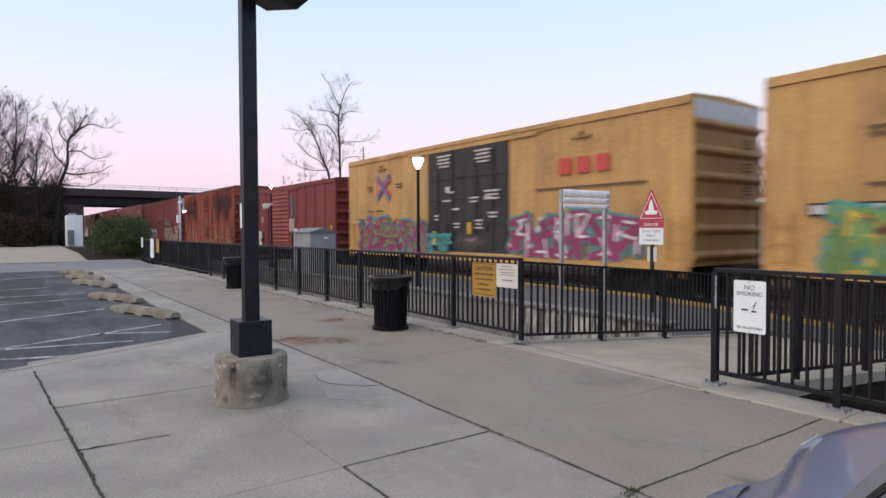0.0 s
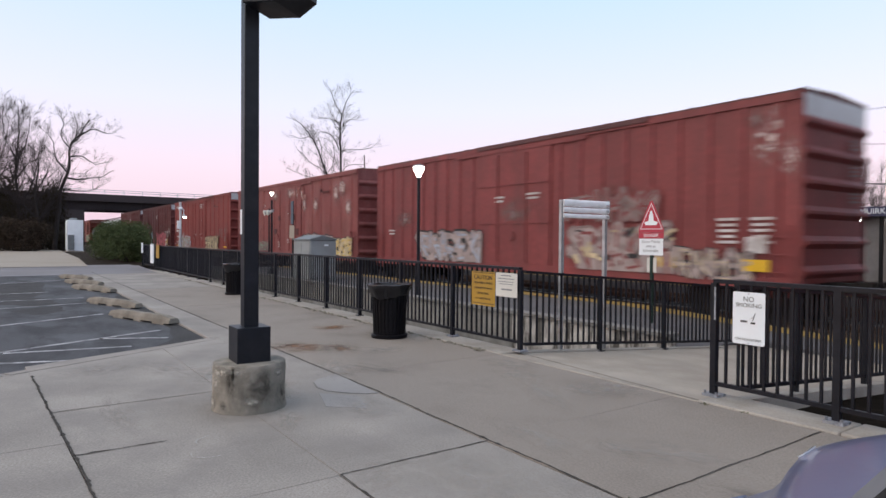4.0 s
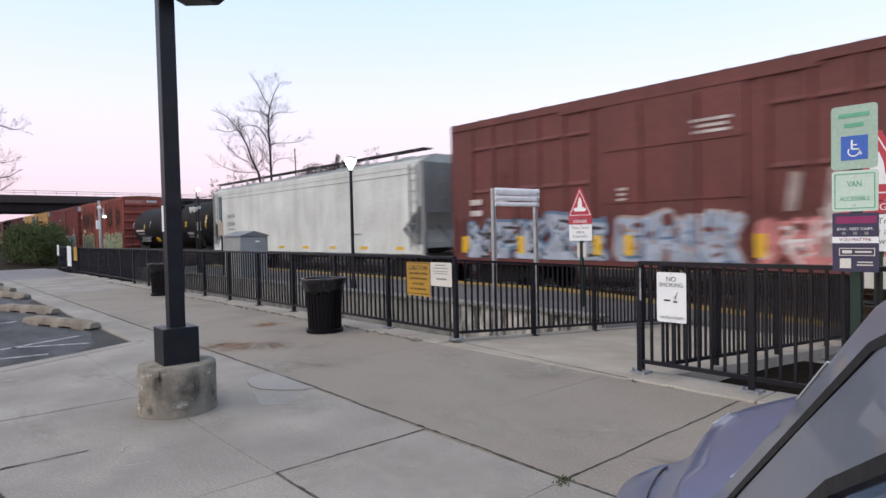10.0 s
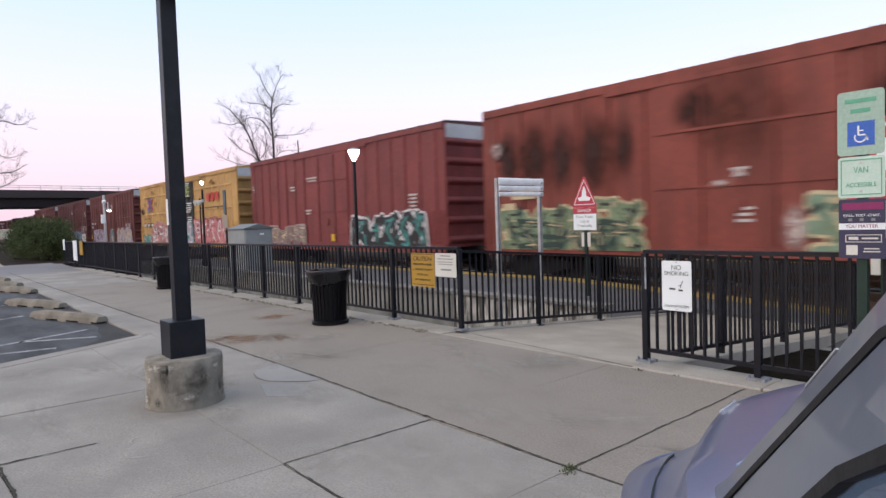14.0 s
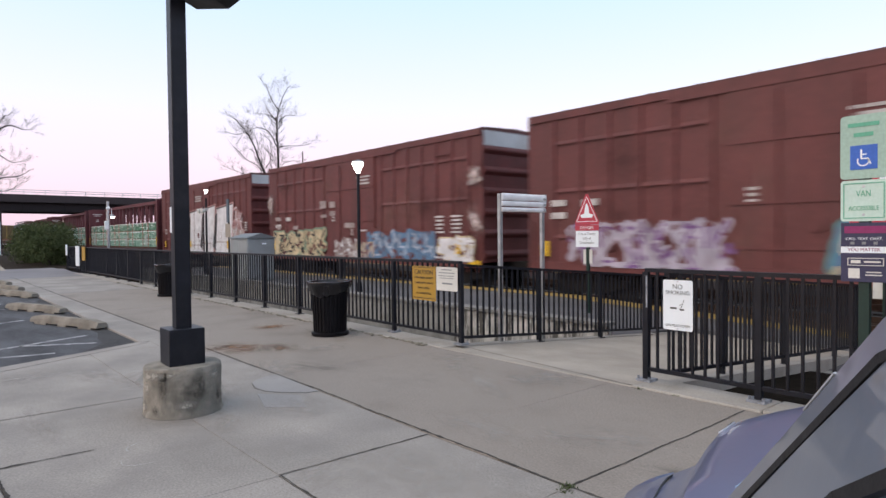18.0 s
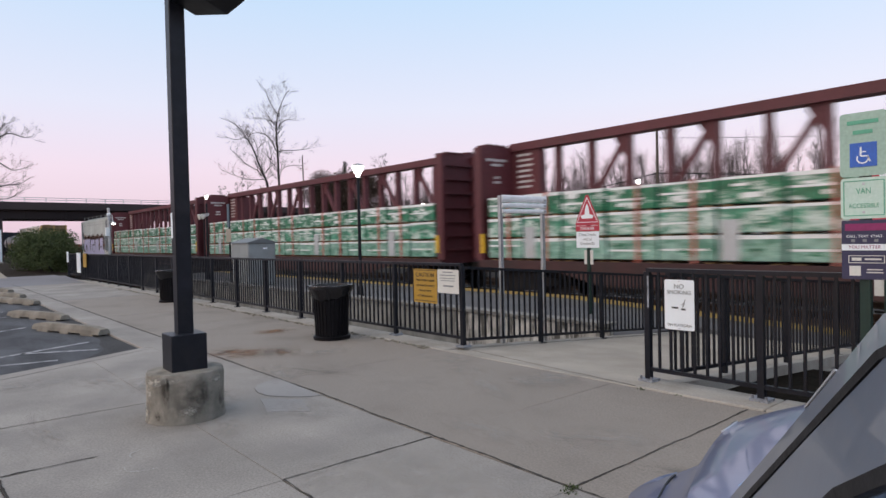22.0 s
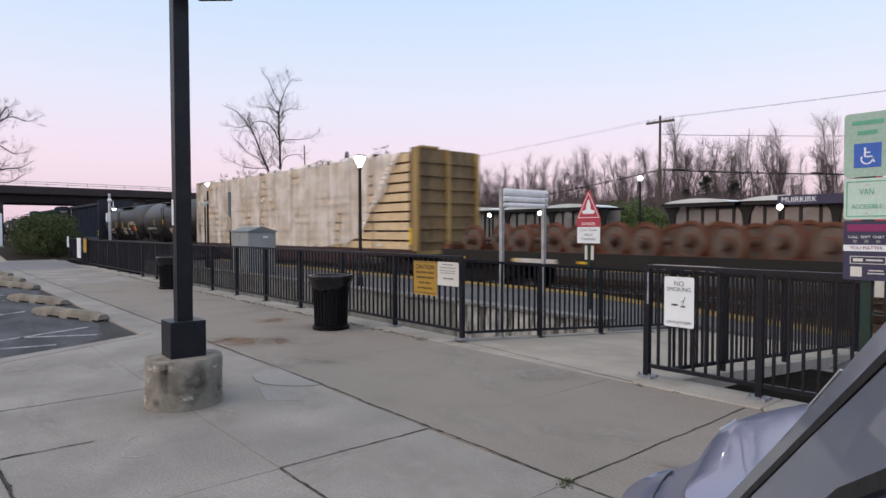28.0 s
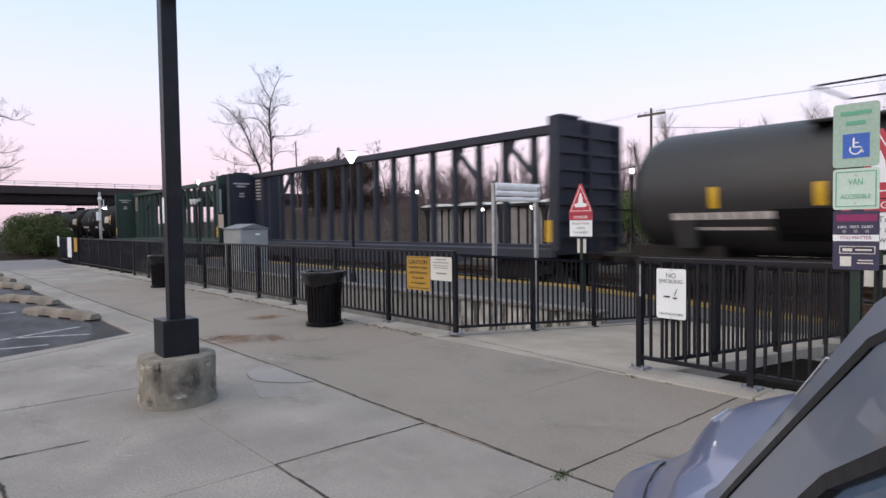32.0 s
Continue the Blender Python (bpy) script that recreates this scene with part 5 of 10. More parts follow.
WHEEL = Geo().tube((0, -0.07, 0), (0, 0.07, 0), 0.46, n=28).tube((0, -0.09, 0), (0, -0.07, 0), 0.17, n=16).tube((0, 0.05, 0), (0, 0.10, 0), 0.50, n=28).mesh("wheel", C_UNDER)
FRAME = Geo().loft([[(x, -0.07, z0), (x, 0.07, z0), (x, 0.07, z1), (x, -0.07, z1)] for x, z0, z1 in
                    ((-1.15, 0.42, 0.60), (-0.9, 0.42, 0.62), (-0.45, 0.26, 0.72), (0, 0.22, 0.74), (0.45, 0.26, 0.72), (0.9, 0.42, 0.62), (1.15, 0.42, 0.60))]).mesh("side_frame", C_UNDER)
BOLSTER = Geo().box(-0.25, 0.25, -1.0, 1.0, 0.35, 0.85).tube((-0.88, -0.7, 0.46), (-0.88, 0.7, 0.46), 0.08, n=8).tube((0.88, -0.7, 0.46), (0.88, 0.7, 0.46), 0.08, n=8).mesh("bolster", C_UNDER)
COUPLER = Geo().box(0, 0.75, -0.12, 0.12, 0.72, 0.98).box(0.6, 0.95, -0.2, 0.2, 0.66, 1.02).mesh("coupler", C_UNDER)


def truck(car, x):
    t = part("truck", BOLSTER, None, car, at=(x, 0, 0))
    for dx in (-0.88, 0.88):
        for s in (-1, 1):
            part("wheel", WHEEL, None, t, at=pose(dx, s * 0.72, 0.46, 0, 0, 0 if s > 0 else 180))
    for s in (-1, 1):
        part("side_frame", FRAME, None, t, at=(0, s * 1.0, 0))


def railcar(left, right, label, kind, inset=1.7):
    """An empty railcar thing between two ends given along the track at the start, on its trucks."""
    c = thing(kind, label, "railcar", at=((left + right) / 2, TRACK_Y, RAIL_Z), group="cars of the goods train")
    half = (right - left) / 2
    CARS.append((c, (left + right) / 2))
    truck(c, -half + inset)
    truck(c, half - inset)
    part("coupler", COUPLER, None, c, at=(half - 0.05, 0, 0))
    part("coupler", COUPLER, None, c, at=pose(-half + 0.05, 0, 0, 0, 0, 180))
    part("centre_sill", Geo().box(-half + 0.1, half - 0.1, -0.35, 0.35, 0.72, 1.02), C_UNDER, c)
    return c, half


def ladder(car, x, y, z0, z1, mtl, w=0.42):
    g = Geo().box(x - w / 2 - 0.015, x - w / 2 + 0.015, y - 0.05, y, z0, z1).box(x + w / 2 - 0.015, x + w / 2 + 0.015, y - 0.05, y, z0, z1)
    z = z0 + 0.15
    while z < z1:
        g.box(x - w / 2, x + w / 2, y - 0.05, y - 0.03, z, z + 0.025)
        z += 0.38
    part("ladder", g, mtl, car)


def decals(car, rows, material=None, y=None):
    """Bars for the small stencilled data: rows of x, z, width, lines."""
    for x, z, w, n in rows:
        g = Geo()
        for k in range(n):
            ww = w * (1.0, 0.8, 0.92, 0.7)[k % 4]
            yy = -HALF - 0.075 if y is None else y
            g.box(x - ww / 2, x + ww / 2, yy - 0.003, yy, z - k * 0.13, z - k * 0.13 + 0.065)
        part("stencil", g, material or C_DECAL, car)


def graffiti(car, seed, x0, x1, z0, z1, n, fill, edge, accent, y=-HALF - 0.085, weight=0.30, extra=()):
    """Sprayed letters between two ends, a part each: a wide edge, a fill over it, and small accents."""
    rnd = random.Random(seed)
    cell = (x1 - x0) / n
    h = z1 - z0
    lift = [0]

    def stroke(g, a, b, w, base, m):
        lift[0] = (lift[0] + 1) % 9
        yy = base - 0.0006 * lift[0]
        p, q = Vector((a[0], yy, a[1])), Vector((b[0], yy, b[1]))
        d = q - p
        if d.length < 1e-4:
            return
        d.normalize()
        s = Vector((-d.z, 0, d.x)) * w / 2
        e = d * w * 0.32
        w2 = rnd.uniform(0.75, 1.15)
        pts = [p - e - s * 0.6, p - s, q - s * w2, q + e - s * 0.5, q + e + s * 0.5, q + s * w2, p + s, p - e + s * 0.6]
        g.face([(v.x, v.y, max(z0 - 0.02, v.z)) for v in pts], m)

    for k in range(n):
        g = Geo()
        cx = x0 + (k + 0.5) * cell
        cols = [cx - cell * 0.42, cx, cx + cell * 0.42]
        rws = [z0 + h * 0.08, z0 + h * 0.5, z0 + h * rnd.uniform(0.8, 1.0)]
        pt = lambda i, j: (cols[i] + rnd.uniform(-0.12, 0.12) * cell, rws[j] + rnd.uniform(-0.10, 0.10) * h)
        shapes = ([(0, 0), (0, 2)], [(0, 2), (2, 2)], [(2, 2), (2, 0)], [(0, 1), (2, 1)], [(0, 0), (2, 0)], [(0, 0), (2, 2)], [(0, 2), (2, 0)], [(1, 0), (1, 2)])
        w = weight * min(cell * 1.15, h)
        for a, b in rnd.sample(shapes, 5):
            pa, pb = pt(*a), pt(*b)
            stroke(g, pa, pb, w * 1.55, y, 0)
            stroke(g, pa, pb, w, y - 0.007, 1)
            if rnd.random() < 0.8:
                mid = ((pa[0] + pb[0]) / 2, (pa[1] + pb[1]) / 2)
                stroke(g, mid, pb, w * 0.28, y - 0.014, 2)
        for q in range(2 + rnd.randrange(4)):
            q = (cx + rnd.uniform(-0.5, 0.5) * cell, z0 + rnd.uniform(0.1, 1) * h)
            stroke(g, q, (q[0] + rnd.uniform(-0.4, 0.4) * w, q[1] + 0.3 * w), w * rnd.uniform(0.2, 0.5), y - 0.014, rnd.choice((0, 2)))
        for q in range(7 if extra else 0):
            p = (cx + rnd.uniform(-0.5, 0.5) * cell, z0 + rnd.uniform(0.05, 0.95) * h)
            stroke(g, p, (p[0] + rnd.uniform(-0.9, 0.9) * w, p[1] + rnd.uniform(-0.7, 0.7) * w), w * rnd.uniform(0.15, 0.55), y - 0.019, 3 + rnd.randrange(len(extra)))
        part("graffiti_letter", g, [edge, fill, accent, *extra], car)


def bubble_letters(car, spans, z0, z1, fill, line):
    """Fat rounded letters, a part each, with a slit and a notch sprayed over them."""
    y = -HALF - 0.087
    for k, (x, w) in enumerate(spans):
        cx, cz, rx, rz = x + w / 2, (z0 + z1) / 2, w / 2, (z1 - z0) / 2
        ring = [(cx + rx * (abs(math.cos(a)) ** 0.7) * (1 if math.cos(a) > 0 else -1) + 0.12 * rx * math.sin(a), cz + rz * (abs(math.sin(a)) ** 0.75) * (1 if math.sin(a) > 0 else -1)) for a in [q * 0.3142 for q in range(20)]]
        b = part("graffiti_letter", Geo().face([(px, y, pz) for px, pz in ring]), fill, car)
        part("graffiti_line", Geo().face([(cx - 0.25 * rx, y - 0.004, cz + 0.05), (cx + 0.45 * rx, y - 0.004, cz + 0.12), (cx + 0.45 * rx, y - 0.004, cz + 0.22), (cx - 0.2 * rx, y - 0.004, cz + 0.30)]), line, b)
        part("graffiti_line", Geo().face([(cx + (0.1 if k % 2 else -0.2) * rx, y - 0.004, z0), (cx + 0.28 * rx, y - 0.004, z0), (cx + 0.18 * rx, y - 0.004, cz - 0.25 * rz)]), line, b)


def boxcar(left, right, label, paint, top=5.15, end_paint=None, cap=None, door="plug", door_paint=None, posts=14, ledges=(), door_w=3.1, door_x=0.0, post_d=0.045, low=0.98, sections=None, door_ribs=(0.30, 0.64), hood=None, roof=None):
    c, half = railcar(left, right, label, "boxcar")
    end_paint = end_paint or paint
    door_paint = door_paint or paint
    roof = roof or (C_ROOFDK if cap else paint)
    eave = top - 0.12
    part("body", Geo().box(-half, half, -HALF, HALF, low, eave), paint, c)
    part("roof", Geo().loft([[(x, -HALF - 0.03, eave + 0.002), (x, HALF + 0.03, eave + 0.002), (x, HALF + 0.03, eave + 0.05), (x, 0, top), (x, -HALF - 0.03, eave + 0.05)] for x in (-half - 0.02, half + 0.02)]), roof, c)
    n_ribs = int(half * 2 / 1.25)
    rib_mesh = Geo().bar((0, -HALF, eave + 0.062), (0, 0, top + 0.012), 0.06, 0.03).bar((0, 0, top + 0.012), (0, HALF, eave + 0.062), 0.06, 0.03).mesh("roof_rib", roof)
    for k in range(n_ribs + 1):
        part("roof_rib", rib_mesh, None, c, at=(-half + k * 2 * half / n_ribs, 0, 0))
    # sills and eave rails
    for s in (-1, 1):
        part("side_sill", Geo().box(-half, half, s * (HALF + 0.03) - 0.03, s * (HALF + 0.03) + 0.03, low - 0.16, low + 0.12), paint, c)
        part("eave_rail", Geo().box(-half, half, s * (HALF + 0.028) - 0.028, s * (HALF + 0.028) + 0.028, eave - 0.16, eave), paint, c)
    # side posts
    z0, z1 = low + 0.122, eave - 0.162
    if sections:
        rows = [[a + (b - a) * k / n for k in range(n + 1)] for a, b, n in sections]
    else:
        row = [-half + (k + 0.02) * 2 * half / (posts - 0.96) + 0.02 for k in range(posts)]
        rows = [[x for x in row if x < door_x - door_w / 2 - 0.1], [x for x in row if x > door_x + door_w / 2 + 0.1]]
    me = Geo().loft([[(-0.08, 0.0, z), (-0.045, -post_d, z), (0.045, -post_d, z), (0.08, 0.0, z)] for z in (z0, z1)]).mesh("side_post", paint)
    for row in rows:
        for x in row:
            for s in (-1, 1):
                part("side_post", me, None, c, at=pose(x, s * HALF, 0, 0, 0, 0 if s < 0 else 180))
        for z in ledges:
            for a, b in zip(row[:-1], row[1:]):
                part("side_ledge", Geo().loft([[(x, -HALF - 0.002, z), (x, -HALF - 0.055, z - 0.01), (x, -HALF - 0.055, z + 0.015), (x, -HALF - 0.002, z + 0.10)] for x in (a + 0.085, b - 0.085)]), paint, c)
    if hood:
        part("door_hood", Geo().box(hood[0], hood[1], -HALF - 0.09, -HALF - 0.058, eave - 0.09, eave + 0.045), roof, c, "door track hood under the eave")
    # door
    dm = door_paint
    a, b = door_x - door_w / 2, door_x + door_w / 2
    part("door_track", Geo().box(a - 1.4, b + 1.4, -HALF - 0.075, -HALF - 0.062, z1 - 0.10, z1), paint, c)
    leaves = 2 if door == "double" else 1
    for k in range(leaves):
        xa, xb = a + (b - a) * k / leaves + 0.01, a + (b - a) * (k + 1) / leaves - 0.01
        d = part("door", Geo().box(xa, xb, -HALF - 0.055, -HALF - 0.003, z0, z1 - 0.102), dm, c)
        if door == "slats":
            zz = z0 + 0.1
            while zz < z1 - 0.25:
                part("door_slat", Geo().loft([[(x, -HALF - 0.054, zz), (x, -HALF - 0.095, zz + 0.05), (x, -HALF - 0.095, zz + 0.10), (x, -HALF - 0.054, zz + 0.15)] for x in (xa + 0.04, xb - 0.04)]), dm, d)
                zz += 0.235
        else:
            for zz in [z0 + (z1 - z0) * q for q in door_ribs]:
                part("door_rib", Geo().box(xa + 0.04, xb - 0.04, -HALF - 0.085, -HALF - 0.054, zz, zz + 0.06), dm, d)
            for x in (xa + (xb - xa) * 0.30, xa + (xb - xa) * 0.70):
                part("lock_rod", Geo().tube((x, -HALF - 0.085, z0 + 0.05), (x, -HALF - 0.085, z1 - 0.2), 0.022, n=6), dm, d)
            part("door_crank", Geo().tube(((xa + xb) / 2, -HALF - 0.11, z0 + 0.9), ((xa + xb) / 2, -HALF - 0.056, z0 + 0.9), 0.16, n=12), dm, d)
    # corrugated ends
    rib = Geo()
    n = 6
    for k in range(n):
        zz = low + 0.25 + k * (eave - 0.85 - low) / (n - 1)
        rib.loft([[(0, y, zz - 0.14), (0.10, y, zz - 0.03), (0.10, y, zz + 0.03), (0, y, zz + 0.14)] for y in (-HALF + 0.06, HALF - 0.06)])
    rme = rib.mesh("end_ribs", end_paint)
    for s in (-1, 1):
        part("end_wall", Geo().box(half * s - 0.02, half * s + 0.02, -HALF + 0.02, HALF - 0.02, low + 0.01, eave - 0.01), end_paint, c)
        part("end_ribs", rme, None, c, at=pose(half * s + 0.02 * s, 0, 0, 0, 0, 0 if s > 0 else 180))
        if cap:
            part("end_cap", Geo().box(half * s - 0.035, half * s + 0.035, -HALF + 0.03, HALF - 0.03, eave - 0.62, eave - 0.01), cap, c)
        part("end_post", Geo().box(half * s - 0.05, half * s + 0.05, -HALF - 0.012, -HALF + 0.06, low, eave), paint, c)
    ladder(c, half - 0.35, -HALF - 0.05, low - 0.3, low + 1.25, paint)
    ladder(c, -half + 0.35, -HALF - 0.05, low - 0.3, low + 1.25, paint)
    return c, half


def side_stain(car, x, z, rx, rz, m, lift=0.0, turn=0.0):
    """A stain with soft edges on a car's side."""
    at = Matrix.Translation((x, -HALF - 0.064 - lift, z)) @ Matrix.Rotation(radians(90), 4, "X") @ Matrix.Rotation(radians(turn), 4, "Z") @ Matrix.Diagonal((rx, rz, 1, 1))
    part("stain", Geo().face([(-1, -1, 0), (1, -1, 0), (1, 1, 0), (-1, 1, 0)]), m, car, at=at)


def burnt(car, seed, columns, m=None):
    """Tall burnt columns with soft edges."""
    rnd = random.Random(seed)
    for x, z0, z1, w in columns:
        side_stain(car, x, z0 + 0.54 * (z1 - z0), w, 0.72 * (z1 - z0), m or M_BURN, rnd.uniform(0, 0.002) + (0.0025 if m is None else 0.0))


def end_stencils(car, half, material=None):
    """Small stencilled lines on the leading end."""
    for z in (4.15, 3.55, 2.95):
        g = Geo()
        for k in range(3):
            g.box(half + 0.123, half + 0.126, 0.55, 1.05 - 0.1 * (k % 2), z - 0.09 * k, z - 0.09 * k + 0.05)
        part("end_stencil", g, material or C_FAINT, car)


def reflectors(car, xs, z=1.05, y=-HALF - 0.068, w=0.30, h=0.11):
    for x in xs:
        part("reflector", Geo().box(x - w / 2, x + w / 2, y - 0.004, y, z, z + h), C_REFL, car)


def cross_logo(car, x, z, s):
    """A blue cross of strokes with flatter red strokes between its arms."""
    y = -HALF - 0.07
    for sx in (-1, 1):
        for sz in (-1, 1):
            part("logo", Geo().bar((x + sx * s * 0.10, y, z + sz * s * 0.04), (x + sx * s * 1.02, y, z + sz * s * 0.56), 0.003, s * 0.24), L_RED, car, "red logo stroke")
    for sz in (-1, 1):
        part("logo", Geo().bar((x - s * 0.92, y - 0.004 - 0.002 * sz, z - sz * s * 0.9), (x + s * 0.92, y - 0.004 - 0.002 * sz, z + sz * s * 0.9), 0.003, s * 0.22), L_BLUE, car, "blue logo stroke")


def tmark(car, x, z, w, h):
    """Plain red shapes where the owner's mark stands."""
    y = -HALF - 0.075
    for k in range(3):
        part("owner_mark", Geo().box(x + w * 0.35 * k, x + w * (0.35 * k + 0.24), y - 0.003, y, z + 0.12 * h, z + 0.88 * h), L_RED, car)


def yellow_boxcar(left, right, seed, gfill, gedge, tagged_door=False, top=5.22, ledges=(), cross=-5.75):
    half = (right - left) / 2
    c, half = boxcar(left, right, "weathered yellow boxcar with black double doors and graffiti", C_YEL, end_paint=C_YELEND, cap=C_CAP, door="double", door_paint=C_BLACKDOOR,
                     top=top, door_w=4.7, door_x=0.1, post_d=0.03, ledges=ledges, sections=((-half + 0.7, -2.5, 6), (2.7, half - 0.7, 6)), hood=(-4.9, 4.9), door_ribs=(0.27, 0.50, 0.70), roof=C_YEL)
    cross_logo(c, cross, 3.76, 0.60)
    tmark(c, 4.75, 3.45, 2.0, 0.62)
    decals(c, [(5.8, 3.1, 4.1, 1), (cross - 1.2, 3.80, 0.42, 2), (cross + 1.3, 3.80, 0.55, 2), (cross - 1.1, 2.72, 0.6, 1), (cross - 0.3, 2.72, 0.6, 1)], C_BROWNINK, y=-HALF - 0.07)
    for x in (-7.9, -7.02, -6.12):
        box = part("data_panel", Geo().box(x - 0.30, x + 0.30, -HALF - 0.074, -HALF - 0.068, 2.14, 2.42), C_BLACKDOOR, c, "white data panel with a black border")
        part("data_field", Geo().box(x - 0.24, x + 0.24, -HALF - 0.078, -HALF - 0.075, 2.19, 2.37), C_DECAL, box)
    for x in (-5.9, 5.6):
        part("side_hook", Geo().box(x - 0.35, x + 0.35, -HALF - 0.10, -HALF - 0.032, 4.52, 4.58).box(x - 0.06, x + 0.06, -HALF - 0.12, -HALF - 0.032, 4.58, 4.72), C_YELEND, c)
    decals(c, [(-1.1, 4.62, 0.9, 4), (1.2, 4.62, 0.9, 4), (-0.6, 3.25, 0.3, 1), (1.7, 3.2, 0.8, 3), (1.0, 2.2, 0.4, 3), (-1.6, 2.4, 0.25, 2), (-0.3, 2.1, 0.4, 2), (0.7, 3.0, 0.5, 2), (1.75, 2.45, 0.5, 2), (-0.9, 2.95, 0.5, 1)], y=-HALF - 0.115)
    for x, z, w, hh in ((-0.85, 3.28, 0.28, 0.22), (-1.75, 1.35, 0.22, 0.5), (0.45, 1.75, 0.2, 0.42), (1.5, 2.95, 0.4, 0.1), (-0.35, 2.62, 0.4, 0.08)):
        part("door_placard", Geo().box(x - w / 2, x + w / 2, -HALF - 0.118, -HALF - 0.112, z, z + hh), C_REFL if w < 0.23 else C_DECAL, c)
    if tagged_door:
        graffiti(c, seed, -6.2, -1.3, 1.0, 2.2, 4, gfill[0], gedge[0], gfill[2], extra=(C_MAROON, G_WHITE, C_MAROON), weight=0.36)
        graffiti(c, seed + 5, -8.3, -6.4, 1.0, 1.55, 2, G_TEAL, G_SAGE, G_WHITE)
    else:
        graffiti(c, seed, -7.9, -2.5, 1.02, 2.30, 6, gfill[0], gedge[0], gfill[2], extra=(G_GREEN, C_MAROON, G_PURP))
    if tagged_door:
        for x, z, r, m in ((-0.6, 1.55, 0.30, G_TEAL), (0.05, 1.22, 0.34, G_ICE), (0.95, 1.85, 0.16, L_RED)):
            part("graffiti_dot", Geo().face([(x + r * math.cos(q * 0.5236), -HALF - 0.118, z + r * math.sin(q * 0.5236)) for q in range(12)]), m, c)
        for x, z, w, n in ((-1.05, 4.12, 1.1, 3), (1.4, 4.72, 1.3, 7), (0.8, 3.42, 0.85, 3), (1.9, 3.48, 0.9, 4), (0.85, 2.55, 0.9, 2), (1.9, 2.6, 0.8, 3)):
            decals(c, [(x, z, w, n)], G_WHITE, y=-HALF - 0.120)
        side_stain(c, 1.5, 4.35, 1.1, 0.55, M_OVERSPRAY, 0.062)
        side_stain(c, 1.5, 4.30, 0.9, 0.5, M_OVERSPRAY, 0.064)
        side_stain(c, -1.0, 4.0, 0.8, 0.3, M_SCRATCH, 0.062)
        for k in range(2):
            side_stain(c, -8.6 + 0.2 * k, 3.32 - 0.05 * k, 0.6, 0.36, M_BURN, 0.0005 * k, 20 * k)
        graffiti(c, seed + 1, 1.2, 2.3, 1.05, 2.3, 1, G_LILAC, G_TEAL, G_WHITE, y=-HALF - 0.115)
    else:
        graffiti(c, seed + 1, -2.2, -0.6, 1.05, 1.75, 3, G_TEAL, C_BLACKDOOR, G_TEAL, y=-HALF - 0.115, weight=0.2)
        side_stain(c, 0.6, 1.5, 1.3, 0.4, M_GHOST, 0.058)
    graffiti(c, seed + 2, 2.6, 7.6, 1.05, 2.4, 6, gfill[1], gedge[1], G_WHITE)
    for x, z, rx, rz in ((-7.0, 4.2, 0.8, 0.9), (-3.6, 2.9, 0.7, 1.6), (4.2, 4.0, 0.9, 1.0), (7.6, 2.2, 0.9, 1.2), (6.2, 4.3, 1.4, 0.5)):
        side_stain(c, x, z, rx, rz, M_DUST)
    end_stencils(c, half, C_BROWNINK)
    return c


yellow_boxcar(-7.0, 11.2, 11, (G_GREEN, G_SALMON, G_YEL), (G_TEAL, G_PINK))
yellow_boxcar(-26.93, -8.82, 14, (G_MAG, G_MAG, G_GREEN), (G_TEAL, G_TEAL))
c, h = boxcar(-43.65, -28.5, "red boxcar with a pale slatted door and white graffiti", C_RED1, top=4.62, door="slats", door_paint=C_RED1B, posts=13, door_w=3.0, post_d=0.06)
graffiti(c, 21, -6.3, -3.1, 1.0, 1.95, 4, G_CREAM, G_BLACK, G_WHITE)
bubble_letters(c, ((2.0, 0.95), (2.98, 0.80), (3.80, 0.80), (4.62, 0.85)), 0.95, 2.05, G_WHITE, G_BLACK)
bubble_letters(c, ((5.75, 0.45), (6.2, 0.4)), 0.98, 1.5, G_GREY, G_BLACK)
decals(c, [(-5.4, 2.75, 0.5, 3), (-4.4, 2.75, 0.5, 2), (-3.0, 2.7, 0.35, 3), (5.6, 1.3, 0.9, 1)])
reflectors(c, (-6.9, 7.2), 1.75, w=0.22, h=0.42)
end_stencils(c, h)
c, h = boxcar(-60.28, -45.3, "heavily rusted orange boxcar with dark burnt streaks", C_RUST, top=5.23, door_w=3.35, door_x=0.09, cap=None, post_d=0.055, sections=((-7.0, -1.9, 5), (2.15, 7.1, 5)), door_ribs=(0.345, 0.68), hood=(-4.6, 7.2), roof=C_ROOFDK)
decals(c, [(-6.55, 2.42, 0.55, 2), (-6.6, 2.05, 0.4, 2), (-5.4, 2.05, 0.6, 3)], C_DUNN)
decals(c, [(0.2, 2.62, 0.25, 2), (0.9, 2.75, 0.7, 1), (-0.1, 1.9, 0.3, 2), (6.5, 2.1, 0.9, 2), (6.6, 1.3, 1.0, 2), (1.5, 1.75, 0.5, 2), (6.9, 2.45, 0.4, 3)], G_GHOST)
rnd = random.Random(25)
burnt(c, 24, ((-5.7, 2.3, 4.9, 1.3), (-3.5, 2.2, 5.0, 1.3), (3.5, 2.2, 5.0, 1.3), (5.7, 2.0, 5.0, 1.4), (0.2, 2.9, 5.0, 1.6), (0.3, 1.2, 2.4, 1.6)), M_BROWNED)
